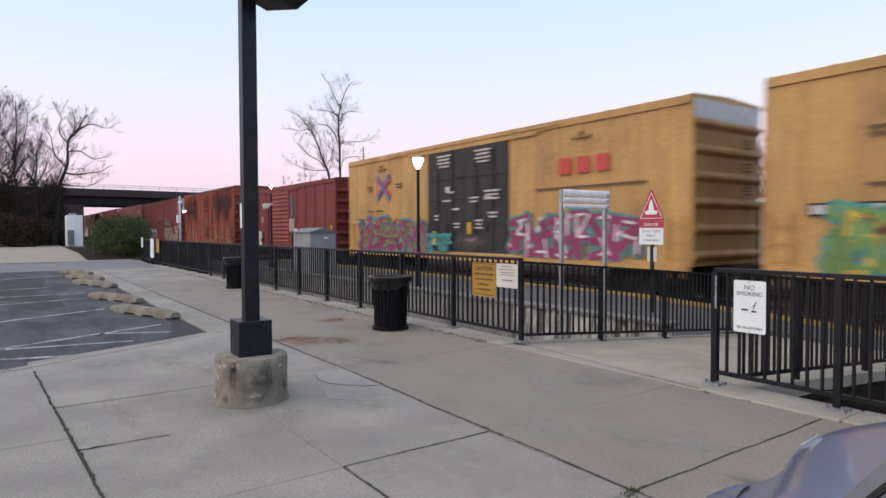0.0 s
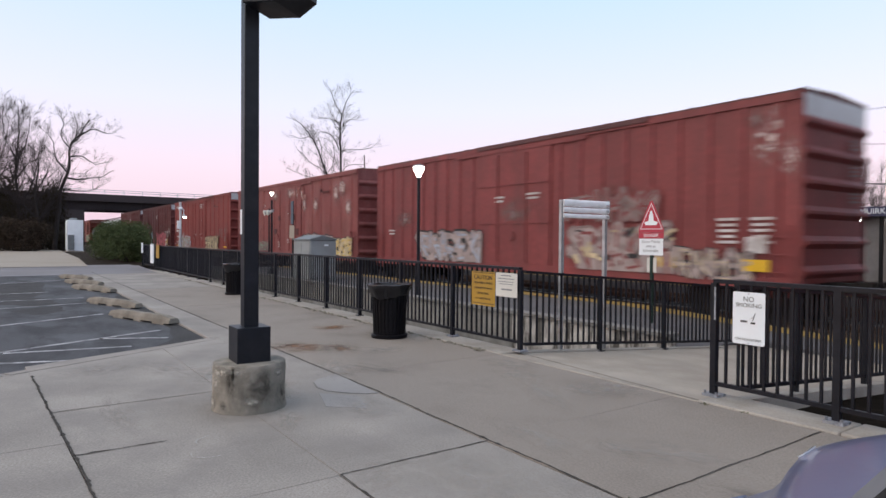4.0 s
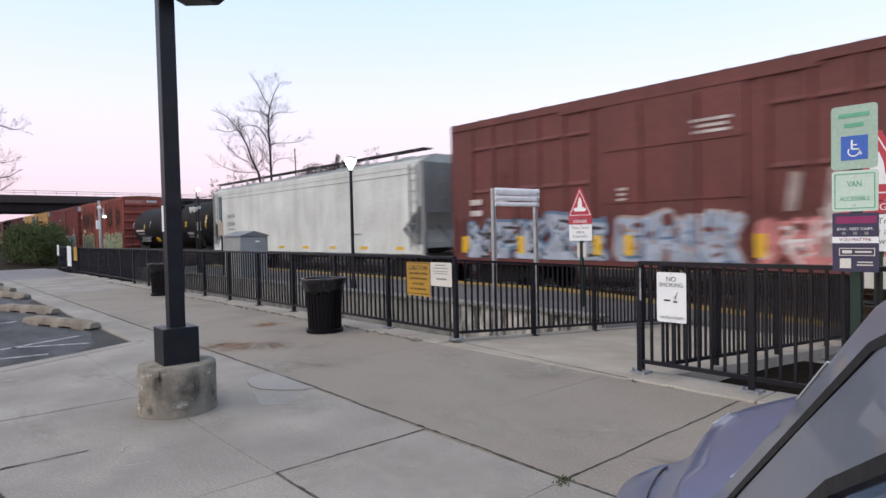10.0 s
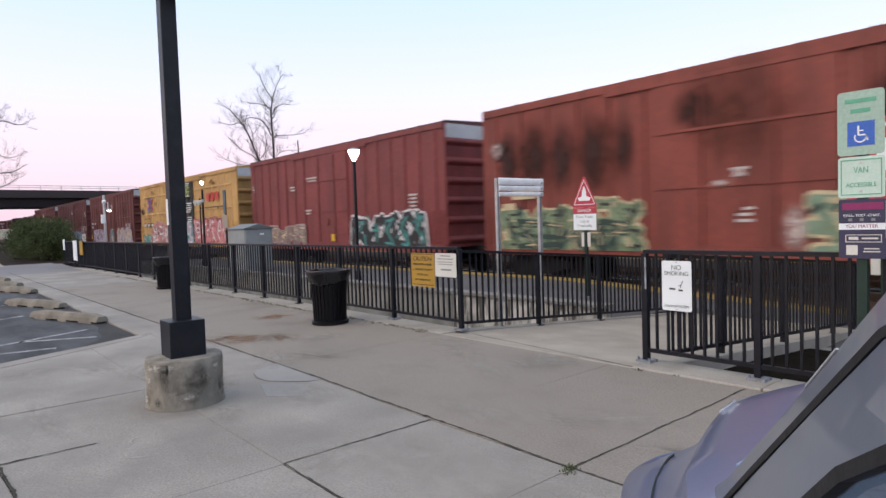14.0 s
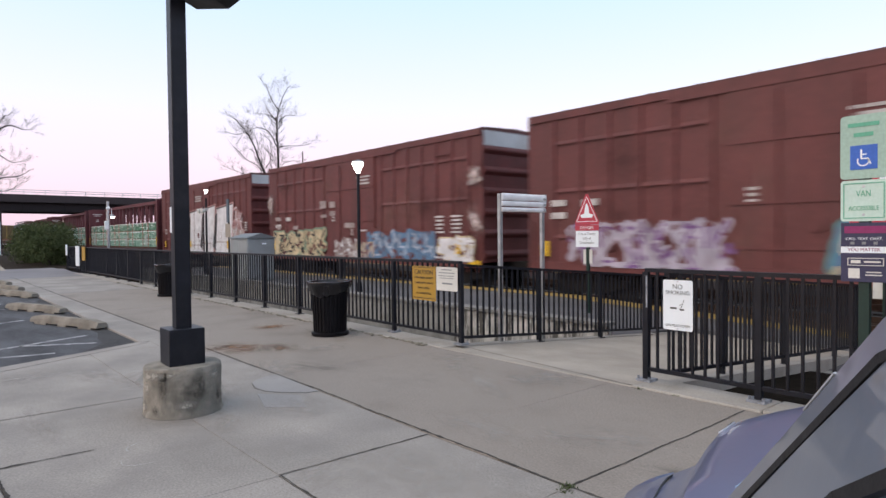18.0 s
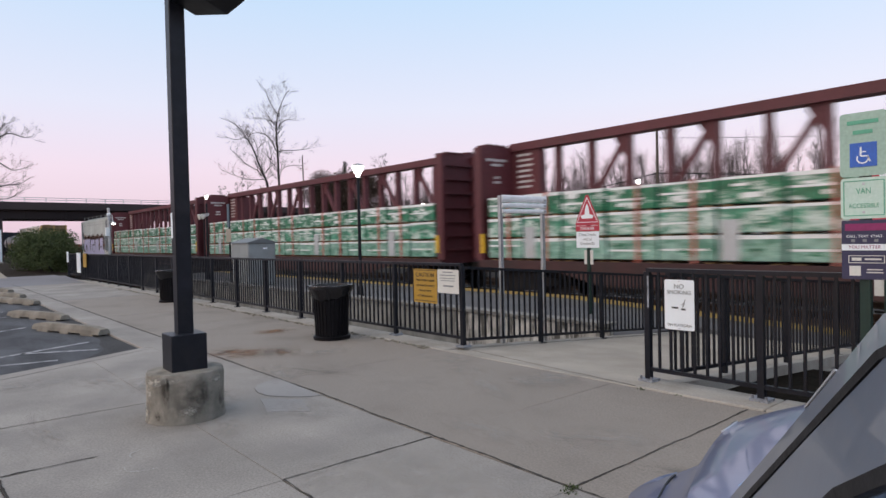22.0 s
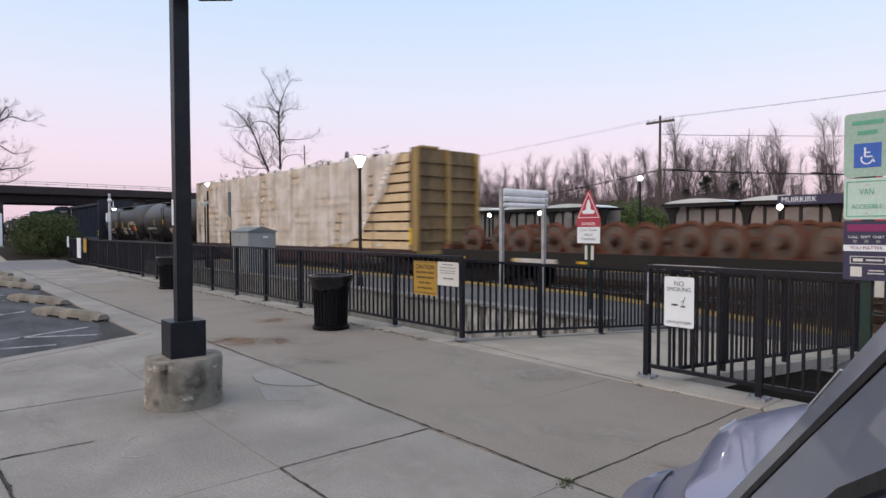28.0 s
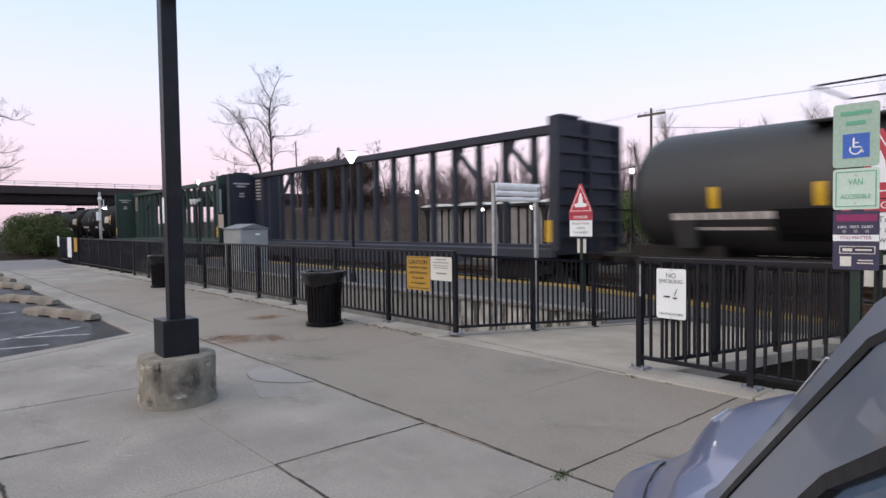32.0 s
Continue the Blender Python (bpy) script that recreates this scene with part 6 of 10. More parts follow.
burnt(c, 25, ((-6.5, 3.0, 4.7, 0.5), (-5.5, 3.0, 4.8, 0.55), (-4.5, 2.9, 4.9, 0.6), (-3.4, 2.9, 4.8, 0.6), (2.55, 3.3, 4.9, 0.4), (3.55, 2.8, 4.9, 0.75), (4.65, 2.9, 5.0, 0.85), (5.85, 2.5, 5.0, 1.0), (6.8, 3.2, 4.8, 0.45)))
for k in range(22):
    side_stain(c, rnd.uniform(-7.2, 7.2), rnd.uniform(1.1, 2.3), rnd.uniform(0.15, 0.5), rnd.uniform(0.08, 0.3), rnd.choice((M_DUST, M_CRUST, M_SCRATCH)), 0.001)
for x, z, w, hh in ((3.05, 1.3, 0.5, 0.42), (6.5, 1.62, 1.0, 0.06), (6.4, 1.1, 1.05, 0.12), (-3.2, 1.35, 0.35, 0.3), (-5.9, 1.25, 0.6, 0.12)):
    part("paint_patch", Geo().box(x - w / 2, x + w / 2, -HALF - 0.074, -HALF - 0.070, z, z + hh), C_DUNN, c)
for k in range(26):
    x, z = (rnd.uniform(4.6, 7.0), rnd.uniform(1.05, 2.0)) if k < 15 else (rnd.uniform(-6.9, 0.5), rnd.uniform(1.05, 1.7))
    side_stain(c, x, z, rnd.uniform(0.12, 0.4), rnd.uniform(0.08, 0.22), rnd.choice((M_CRUST, M_SCRATCH, M_RUSTST)), 0.004 + 0.0002 * k, rnd.uniform(-20, 20))
for k in range(24):
    side_stain(c, -7.0 + 14.0 * k / 23 + rnd.uniform(-0.2, 0.2), rnd.uniform(1.6, 3.2), rnd.uniform(0.05, 0.16), rnd.uniform(0.3, 0.9), rnd.choice((M_BROWNED, M_BROWNED, M_RUSTST)), 0.012 + 0.0002 * k)
part("end_patch", Geo().box(h + 0.045, h + 0.05, 0.2, 0.9, 4.72, 4.88), C_CAP, c)
end_stencils(c, h, C_DUNN)
c, h = boxcar(-80.2, -62.3, "dusty maroon boxcar with faded graffiti and a grey end cap", C_RED2, sections=((-8.5, -2.1, 8), (2.1, 8.5, 8)), door_w=3.5, door_ribs=(0.345, 0.68), hood=(-1.8, 5.2), cap=C_CAP, post_d=0.055)
rnd = random.Random(31)
graffiti(c, 31, 2.5, 5.5, 2.4, 3.2, 3, G_GHOST, C_RED2, C_RED2, weight=0.26)
graffiti(c, 32, 2.6, 5.9, 1.08, 2.25, 4, G_GREY, G_GHOST, C_RED2, extra=(G_CREAM, G_BLACK, C_RED2))
graffiti(c, 34, 6.0, 8.0, 1.0, 1.7, 4, G_GREY, G_BLACK, G_CREAM, weight=0.2)
graffiti(c, 33, -5.6, -1.6, 1.08, 2.1, 5, G_GREY, G_BLACK, G_ICE)
for x, z, rx, rz, m in ((-6.6, 2.7, 1.0, 0.5, M_GHOST), (0.2, 2.8, 1.3, 0.6, M_GHOST), (4.0, 2.9, 1.9, 0.7, M_GHOST), (8.3, 4.2, 0.5, 0.9, M_SCRATCH), (8.8, 3.7, 0.3, 0.6, M_SCRATCH), (8.0, 4.6, 0.4, 0.35, M_GHOST), (-4.0, 1.5, 2.6, 0.6, M_DUST), (4.5, 1.5, 3.6, 0.7, M_DUST)):
    side_stain(c, x, z, rx, rz, m)
decals(c, [(7.4, 2.35, 0.5, 5), (8.2, 2.35, 0.5, 5), (-0.6, 3.25, 0.5, 2), (1.0, 3.3, 0.6, 2), (-7.6, 2.2, 0.5, 2)])
part("placard", Geo().box(7.85, 8.3, -HALF - 0.080, -HALF - 0.075, 1.62, 1.98), C_DECAL, c)
reflectors(c, (8.1, 5.75), 1.22, w=0.6, h=0.26, y=-HALF - 0.09)
end_stencils(c, h)
c, h = boxcar(-100.4, -82.2, "brick red boxcar with scratched white patches and graffiti", C_BRICK, top=5.24, door="double", door_w=4.85, cap=None, post_d=0.04, sections=((-8.5, -2.6, 5), (2.7, 8.5, 5)), door_ribs=(0.345, 0.68), hood=(-4.9, 4.8))
graffiti(c, 35, 2.7, 6.5, 1.05, 1.98, 5, G_GREY, G_BLACK, G_WHITE)
graffiti(c, 37, 6.7, 8.6, 1.05, 1.85, 3, G_CREAM, G_BLACK, G_YEL)
graffiti(c, 36, -4.8, -2.6, 1.08, 1.7, 4, G_GHOST, C_BRICK, G_SAGE)
decals(c, [(0.55, 1.75, 0.25, 2), (-0.9, 1.6, 0.3, 3), (1.7, 1.5, 0.3, 2)])
for x in (-5.65, 5.6):
    part("side_hook", Geo().box(x - 0.5, x + 0.5, -HALF - 0.09, -HALF - 0.042, 4.27, 4.32).box(x - 0.5, x - 0.4, -HALF - 0.11, -HALF - 0.042, 4.32, 4.46), C_ROOFDK, c)
for x, z, rx, rz, n in ((-1.5, 4.45, 0.45, 0.4, 3), (0.95, 4.5, 0.6, 0.35, 4), (1.9, 4.35, 0.12, 0.45, 2), (2.55, 4.35, 0.10, 0.5, 3), (2.95, 3.75, 0.3, 0.5, 3), (4.45, 3.7, 0.35, 0.45, 3), (6.95, 4.15, 0.4, 0.6, 4), (7.65, 4.4, 0.5, 0.5, 3), (8.3, 3.4, 0.4, 0.5, 3), (-3.3, 3.9, 0.3, 0.2, 1), (-6.6, 3.4, 0.2, 0.2, 1), (0.6, 3.35, 0.2, 0.12, 2), (-7.2, 1.5, 0.6, 0.4, 2), (3.2, 1.8, 0.4, 0.3, 2)):
    for k in range(min(n, 2)):
        side_stain(c, x + 0.05 * k, z - 0.04 * k, rx * (1 + 0.1 * k), rz * (1 + 0.1 * k), M_SCRATCH, 0.035 + 0.0005 * k, 10 * k)
for x in (-6.8, -4.2, 3.6, 5.8, 7.9):
    side_stain(c, x, 2.3, 1.0, 1.3, M_DUST)
for x, z, w, hh in ((-7.5, 2.30, 0.52, 0.18), (-6.75, 2.30, 0.5, 0.18), (-7.4, 1.84, 0.5, 0.19), (-6.65, 1.84, 0.66, 0.19), (-7.3, 1.55, 0.9, 0.06), (-7.35, 1.40, 0.8, 0.06), (-7.3, 1.25, 0.9, 0.06)):
    part("mark_panel", Geo().box(x - w / 2, x + w / 2, -HALF - 0.080, -HALF - 0.076, z, z + hh), C_DECAL, c)
for x, z, w, hh in ((1.05, 4.32, 0.36, 0.2), (1.5, 4.34, 0.4, 0.24), (2.7, 4.02, 0.16, 0.5), (3.05, 4.08, 0.3, 0.2), (2.17, 4.36, 0.1, 0.36)):
    part("buffed_patch", Geo().box(x - w / 2, x + w / 2, -HALF - 0.096, -HALF - 0.092, z, z + hh), C_SCUFF, c)
for x, z, w, hh in ((-1.5, 2.1, 0.5, 0.34), (0.88, 2.05, 0.44, 0.36), (1.87, 2.05, 0.44, 0.38), (1.36, 2.9, 0.36, 0.36), (-0.85, 2.92, 0.3, 0.3)):
    part("door_plate", Geo().box(x - w / 2, x + w / 2, -HALF - 0.10, -HALF - 0.056, z, z + hh), C_ROOFDK, c, bevel=0.01)
end_stencils(c, h)
c, h = boxcar(-120.45, -102.35, "brown red boxcar with cream graffiti and a grey end cap", C_BROWN, top=5.30, door="double", door_w=4.65, door_x=-0.1, cap=C_CAP, post_d=0.045, sections=((-8.5, -2.6, 5), (2.45, 8.5, 5)), door_ribs=(0.345, 0.68), hood=(-4.95, 4.8))
for x in (-5.6, 5.55):
    part("side_hook", Geo().box(x - 0.5, x + 0.5, -HALF - 0.09, -HALF - 0.046, 4.27, 4.32).box(x - 0.5, x - 0.4, -HALF - 0.11, -HALF - 0.046, 4.32, 4.46), C_ROOFDK, c)
end_stencils(c, h)
graffiti(c, 41, 2.4, 6.2, 1.0, 1.95, 5, G_CREAM, G_BLACK, G_BLACK, weight=0.22, extra=(G_BLACK, C_BROWN, G_BLACK))
graffiti(c, 42, -7.2, -2.6, 1.0, 1.85, 5, G_GREY, G_LILAC, G_SAGE, extra=(G_ICE, G_SAGE, C_BROWN))
bubble_letters(c, ((-5.6, 0.6),), 1.6, 2.35, G_GREY, C_BROWN)
for x, z, w, hh in ((-7.66, 2.40, 1.0, 0.17), (-7.45, 1.88, 0.5, 0.15), (-6.6, 1.88, 0.58, 0.16), (-7.65, 1.42, 0.8, 0.07), (-8.5, 1.22, 0.35, 0.12)):
    part("mark_panel", Geo().box(x - w / 2, x + w / 2, -HALF - 0.080, -HALF - 0.076, z, z + hh), C_DECAL, c)
for x in (-7.95, -7.65, -7.36):
    part("owner_mark", Geo().box(x - 0.11, x + 0.11, -HALF - 0.080, -HALF - 0.076, 4.60, 4.82), C_DECAL, c)
part("reflector", Geo().box(-8.05, -7.25, -HALF - 0.080, -HALF - 0.076, 1.10, 1.18), C_REFL, c)
decals(c, [(1.1, 4.6, 1.2, 3), (-0.9, 2.12, 0.6, 1), (0.9, 2.12, 0.6, 1), (-1.3, 1.85, 0.3, 2), (1.15, 1.85, 0.3, 2), (1.2, 3.25, 0.25, 1)])
decals(c, [(6.5, 2.45, 0.3, 5), (7.1, 2.45, 0.3, 5), (8.0, 2.5, 0.5, 3), (7.9, 1.9, 0.6, 3)], C_FAINT)
reflectors(c, (8.0,), 1.14, w=0.9, h=0.1)


def maroon(left, right, label, seed, fills, ghosts=()):
    c, half = boxcar(left, right, label, C_MAROON, top=5.27, door_w=3.55, door_x=-0.07, cap=C_CAP, post_d=0.06, ledges=(4.30, 3.0, 1.75), sections=((-6.65, -2.2, 5), (2.1, 6.95, 6)), door_ribs=(0.10, 0.345, 0.68))
    for k, (x0, x1, z1, n, f, e, a) in enumerate(fills):
        graffiti(c, seed + k, x0, x1, 1.02, z1, n, f, e, a, extra=(a, C_MAROON, f))
    part("side_hook", Geo().box(5.3, 6.1, -HALF - 0.09, -HALF - 0.05, 4.52, 4.57), C_MAROON, c)
    decals(c, [(0.95, 4.15, 0.9, 3), (5.55, 2.45, 0.45, 5), (6.4, 2.45, 0.55, 5), (-1.3, 2.75, 0.25, 3), (0.9, 2.05, 0.5, 1)])
    for x, z in ((-6.45, 2.62), (-5.4, 2.60), (-6.45, 2.28)):
        part("mark_panel", Geo().box(x - 0.25, x + 0.25, -HALF - 0.080, -HALF - 0.076, z, z + 0.17), C_DECAL, c)
    reflectors(c, (-6.9, 6.45), 1.25, w=0.24, h=0.42, y=-HALF - 0.09)
    reflectors(c, (7.2,), 0.92, w=0.6, h=0.14, y=-HALF - 0.07)
    rnd = random.Random(seed)
    for k in range(9):
        side_stain(c, rnd.uniform(-7, 7), rnd.uniform(1.6, 4.2), rnd.uniform(0.8, 1.6), rnd.uniform(0.6, 1.5), rnd.choice((M_SOOT, M_DUST)), 0.003 + 0.0005 * k)
    for x, z, rx, rz in ghosts:
        for k in range(3):
            side_stain(c, x, z, rx, rz, M_SCRATCH, 0.02 + 0.001 * k, 25 * k)
    end_stencils(c, half)
    return c


def tall_tag(car, x0, x1, z0, z1, material, seed):
    """Thin sprayed capitals, a part each."""
    rnd = random.Random(seed)
    y = -HALF - 0.10
    w = (x1 - x0) / 4
    for k in range(4):
        a = x0 + k * w + 0.08
        b = a + w * 0.72
        lines = (((a, z0), (a + 0.1, z1)), ((b, z0), (b + 0.12, z1)), ((a + 0.1, z1), (b, z0)))[: (1, 3, 2, 3)[k]]
        g = Geo()
        for q, (p, r) in enumerate(lines):
            d = rnd.uniform(0.08, 0.12)
            g.face([(p[0] - d, y - 0.0007 * q, p[1]), (p[0] + d, y - 0.0007 * q, p[1]), (r[0] + d, y - 0.0007 * q, r[1] + rnd.uniform(-0.1, 0.1)), (r[0] - d, y - 0.0007 * q, r[1])])
        part("graffiti_letter", g, material, car)


maroon(-137.65, -122.5, "dark maroon boxcar with pink graffiti and a white end cap", 51, [(-7.2, -2.8, 1.98, 5, G_SAGE, C_GRN, M_LIME), (-1.85, -1.2, 2.25, 1, G_ICE, G_TEAL, G_WHITE), (-1.1, 0.3, 1.7, 2, G_PINK, G_PURP, G_ICE), (1.1, 5.6, 2.2, 5, G_PINK, C_MAROON, G_SALMON), (5.5, 6.4, 1.7, 1, G_WHITE, G_CREAM, G_YEL)], ((-7.2, 3.3, 0.4, 0.6), (7.3, 2.5, 0.35, 0.8)))
c = maroon(-154.9, -139.78, "dark maroon boxcar with blue and salmon graffiti, white end cap", 56, [(-6.7, -1.8, 2.05, 5, G_ICE, G_BLUE, G_BLACK), (-1.4, 1.6, 2.05, 4, G_ICE, G_GREY, G_BLUE), (2.0, 7.3, 1.9, 6, G_SALMON, C_MAROON, G_WHITE), (3.2, 7.0, 2.3, 5, G_GREY, C_MAROON, G_WHITE)])
tall_tag(c, 2.5, 5.4, 2.1, 2.9, G_GREY, 58)
reflectors(c, (-6.95, -4.6, -2.0, -1.1, 2.0, 4.6, 6.6), 1.15, w=0.22, h=0.5, y=-HALF - 0.108)


def hopper(left, right, label, paint, shade, notch=((0.15, 2.75), (1.15, 1.9), (0.6, 1.45), (0.6, 1.25))):
    c, half = railcar(left, right, label, "covered_hopper", inset=1.5)
    top, low = 4.29, 1.05
    # side sheet with its raked lower corners
    side = [(-half + 0.15, top), (half - 0.15, top)] + [(half - q, z) for q, z in notch] + [(-half + q, z) for q, z in notch[::-1]]
    part("body", Geo().loft([[(x, y, z) for x, z in side] for y in (-HALF, HALF)]), paint, c)
    part("roof", Geo().loft([[(x, -HALF, top + 0.002), (x, HALF, top + 0.002), (x, 0.8, top + 0.30), (x, -0.8, top + 0.30)] for x in (-half + 0.15, half - 0.15)]), paint, c)
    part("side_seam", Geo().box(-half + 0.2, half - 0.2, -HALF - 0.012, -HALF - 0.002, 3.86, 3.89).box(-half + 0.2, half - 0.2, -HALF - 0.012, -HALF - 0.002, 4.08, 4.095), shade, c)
    part("side_sill", Geo().box(-half, half, -HALF - 0.03, -HALF + 0.06, low, low + 0.34), paint, c)
    part("side_sill", Geo().box(-half, half, HALF - 0.06, HALF + 0.03, low, low + 0.34), paint, c)
    for s in (-1, 1):
        part("running_board", Geo().box(-half + 0.1, half - 0.1, s * 1.15 - 0.22, s * 1.15 + 0.22, 4.72, 4.76), C_UNDER, c)
    k = 0
    x = -half + 0.4
    while x < half - 0.3:
        for s in (-1, 1):
            part("board_bracket", Geo().bar((x, 1.3 * s, 4.46), (x, 1.32 * s, 4.72), 0.07), shade, c)
        x += 1.85
    n = max(3, int(half * 2 / 4))
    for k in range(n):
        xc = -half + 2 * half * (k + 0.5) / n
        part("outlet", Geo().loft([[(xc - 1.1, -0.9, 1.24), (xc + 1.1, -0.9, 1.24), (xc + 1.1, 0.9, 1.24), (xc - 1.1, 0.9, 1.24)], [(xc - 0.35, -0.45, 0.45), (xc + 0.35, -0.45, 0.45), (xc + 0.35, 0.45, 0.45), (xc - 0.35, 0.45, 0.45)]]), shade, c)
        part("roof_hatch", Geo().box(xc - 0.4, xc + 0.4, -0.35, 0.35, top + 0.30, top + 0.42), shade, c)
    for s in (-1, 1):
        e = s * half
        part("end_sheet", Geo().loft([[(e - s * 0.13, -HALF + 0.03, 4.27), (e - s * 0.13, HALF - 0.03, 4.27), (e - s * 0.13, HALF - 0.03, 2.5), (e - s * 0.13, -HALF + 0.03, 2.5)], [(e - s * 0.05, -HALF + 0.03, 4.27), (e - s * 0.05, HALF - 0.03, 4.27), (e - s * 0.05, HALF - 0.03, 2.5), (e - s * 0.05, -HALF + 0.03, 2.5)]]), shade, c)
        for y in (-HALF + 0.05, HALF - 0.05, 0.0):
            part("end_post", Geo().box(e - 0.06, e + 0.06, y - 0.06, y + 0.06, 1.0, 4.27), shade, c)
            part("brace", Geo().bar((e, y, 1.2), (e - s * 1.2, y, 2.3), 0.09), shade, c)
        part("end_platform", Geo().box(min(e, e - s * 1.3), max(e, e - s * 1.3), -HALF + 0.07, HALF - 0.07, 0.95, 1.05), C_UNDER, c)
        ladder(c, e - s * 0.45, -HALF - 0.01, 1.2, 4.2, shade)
    return c, half


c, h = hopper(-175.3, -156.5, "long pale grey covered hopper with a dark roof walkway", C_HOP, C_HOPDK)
decals(c, [(-6.95, 2.15, 0.9, 1), (-7.2, 1.85, 0.4, 3), (-6.6, 1.85, 0.4, 3), (5.2, 1.75, 0.8, 1)], M_GREYINK, y=-HALF - 0.004)
for z, hh, n in ((2.80, 0.19, 4), (2.38, 0.19, 5)):
    for k in range(n):
        part("mark_block", Geo().box(-7.42 + k / n, -7.42 + (k + 0.72) / n, -HALF - 0.007, -HALF - 0.004, z, z + hh), M_GREYINK, c)
reflectors(c, [-8 + 2.3 * k for k in range(8)], 1.2, y=-HALF - 0.032, w=0.5, h=0.12)


def tank(left, right, label, paint, seed, yellow=True, panel=True, inset_end=0.55):
    c, half = railcar(left - 0.9, right + 0.9, label, "tank_car", inset=1.6)
    half -= inset_end
    zc, r = 2.55, 1.50
    rings = []
    for x, k in ((-half, 0.12), (-half + 0.06, 0.45), (-half + 0.2, 0.74), (-half + 0.42, 0.92), (-half + 0.75, 1.0), (0, 1.0), (half - 0.75, 1.0), (half - 0.42, 0.92), (half - 0.2, 0.74), (half - 0.06, 0.45), (half, 0.12)):
        rings.append([(x, r * k * math.sin(2 * math.pi * i / 40), zc + r * k * math.cos(2 * math.pi * i / 40)) for i in range(40)])
    part("shell", Geo().loft(rings), paint, c, smooth=True)
    for x in (-half * 0.33, half * 0.33):
        g = Geo().loft([[(x + dx, (r + 0.004) * math.sin(2 * math.pi * i / 40), zc + (r + 0.004) * math.cos(2 * math.pi * i / 40)) for i in range(40)] for dx in (-0.03, 0.03)], caps=False)
        part("weld_band", g, paint, c)
    part("manway", Geo().tube((0, 0, zc + r - 0.1), (0, 0, zc + r + 0.26), 0.42, n=18), paint, c)
    rail = Geo()
    for y in (-1.05, 1.05):
        rail.bar((-1.8, y, zc + r + 0.52), (1.8, y, zc + r + 0.52), 0.035)
        for x in (-1.8, -0.6, 0.6, 1.8):
            rail.bar((x, y, zc + r * 0.7), (x, y, zc + r + 0.52), 0.02)
    rail.bar((-1.8, -1.05, zc + r + 0.52), (-1.8, 1.05, zc + r + 0.52), 0.035)
    part("hand_rail", rail, C_UNDER, c)
    part("walk_grating", Geo().box(-1.9, 1.9, -1.15, -0.55, zc + r - 0.22, zc + r - 0.17).box(-1.9, 1.9, 0.55, 1.15, zc + r - 0.22, zc + r - 0.17), C_UNDER, c)
    ladder(c, -0.3, -HALF + 0.02, 1.0, 3.5, C_UNDER, w=0.5)
    for s in (-1, 1):
        part("stub_sill", Geo().box(min(s * half, s * (half - 2.4)), max(s * half, s * (half - 2.4)), -0.9, 0.9, 0.8, 1.3), C_UNDER, c)
        part("end_platform", Geo().box(min(s * half, s * (half + inset_end)), max(s * half, s * (half + inset_end)), -1.4, 1.4, 1.02, 1.08), C_UNDER, c)
        part("end_rail", Geo().bar((s * (half + inset_end - 0.05), -1.4, 1.0), (s * (half + inset_end - 0.05), -1.4, 2.2), 0.04).bar((s * (half + inset_end - 0.05), 1.4, 1.0), (s * (half + inset_end - 0.05), 1.4, 2.2), 0.04).bar((s * (half + inset_end - 0.05), -1.4, 2.2), (s * (half + inset_end - 0.05), 1.4, 2.2), 0.04), C_UNDER, c)
        part("saddle", Geo().loft([[(s * (half - 1.7) + dx, y, 1.25) for y in (-1.25, 1.25)] + [(s * (half - 1.7) + dx, y, 1.9) for y in (1.38, -1.38)] for dx in (-0.25, 0.25)]), paint, c)
    part("side_walk", Geo().box(-half, half, -1.5, -1.35, 1.0, 1.06), C_UNDER, c)

    def patch(x0, x1, z0, z1, m):
        n = 4
        g = Geo()
        ring = lambda x: [(x, -math.sqrt(max(0.01, (r + 0.008) ** 2 - (z0 + (z1 - z0) * k / n - zc) ** 2)), z0 + (z1 - z0) * k / n) for k in range(n + 1)]
        g.loft([ring(x0), ring(x1)], closed=False)
        part("marking", g, m, c)

    rnd = random.Random(seed)
    ys = (-half + 0.55, -half * 0.42, -half * 0.1, half * 0.30, half - 0.65)
    if yellow:
        for x in ys:
            patch(x - 0.05, x + 0.05, 2.62, 3.02, C_DECAL)
        patch(half - 0.82, half - 0.70, 2.3, 3.1, C_REFL)
    if panel:
        patch(-half + 1.2, -half + 3.4, 2.02, 2.2, C_DECAL)
        patch(-half + 1.5, -half + 3.0, 1.75, 1.84, C_DECAL)
        patch(half - 2.6, half - 1.1, 2.45, 3.0, C_DECAL)
        patch(half * 0.25, half * 0.25 + 1.0, 1.8, 2.1, C_DECAL)
        patch(-0.2, 0.8, 2.0, 2.18, C_DECAL)
    return c, half, patch


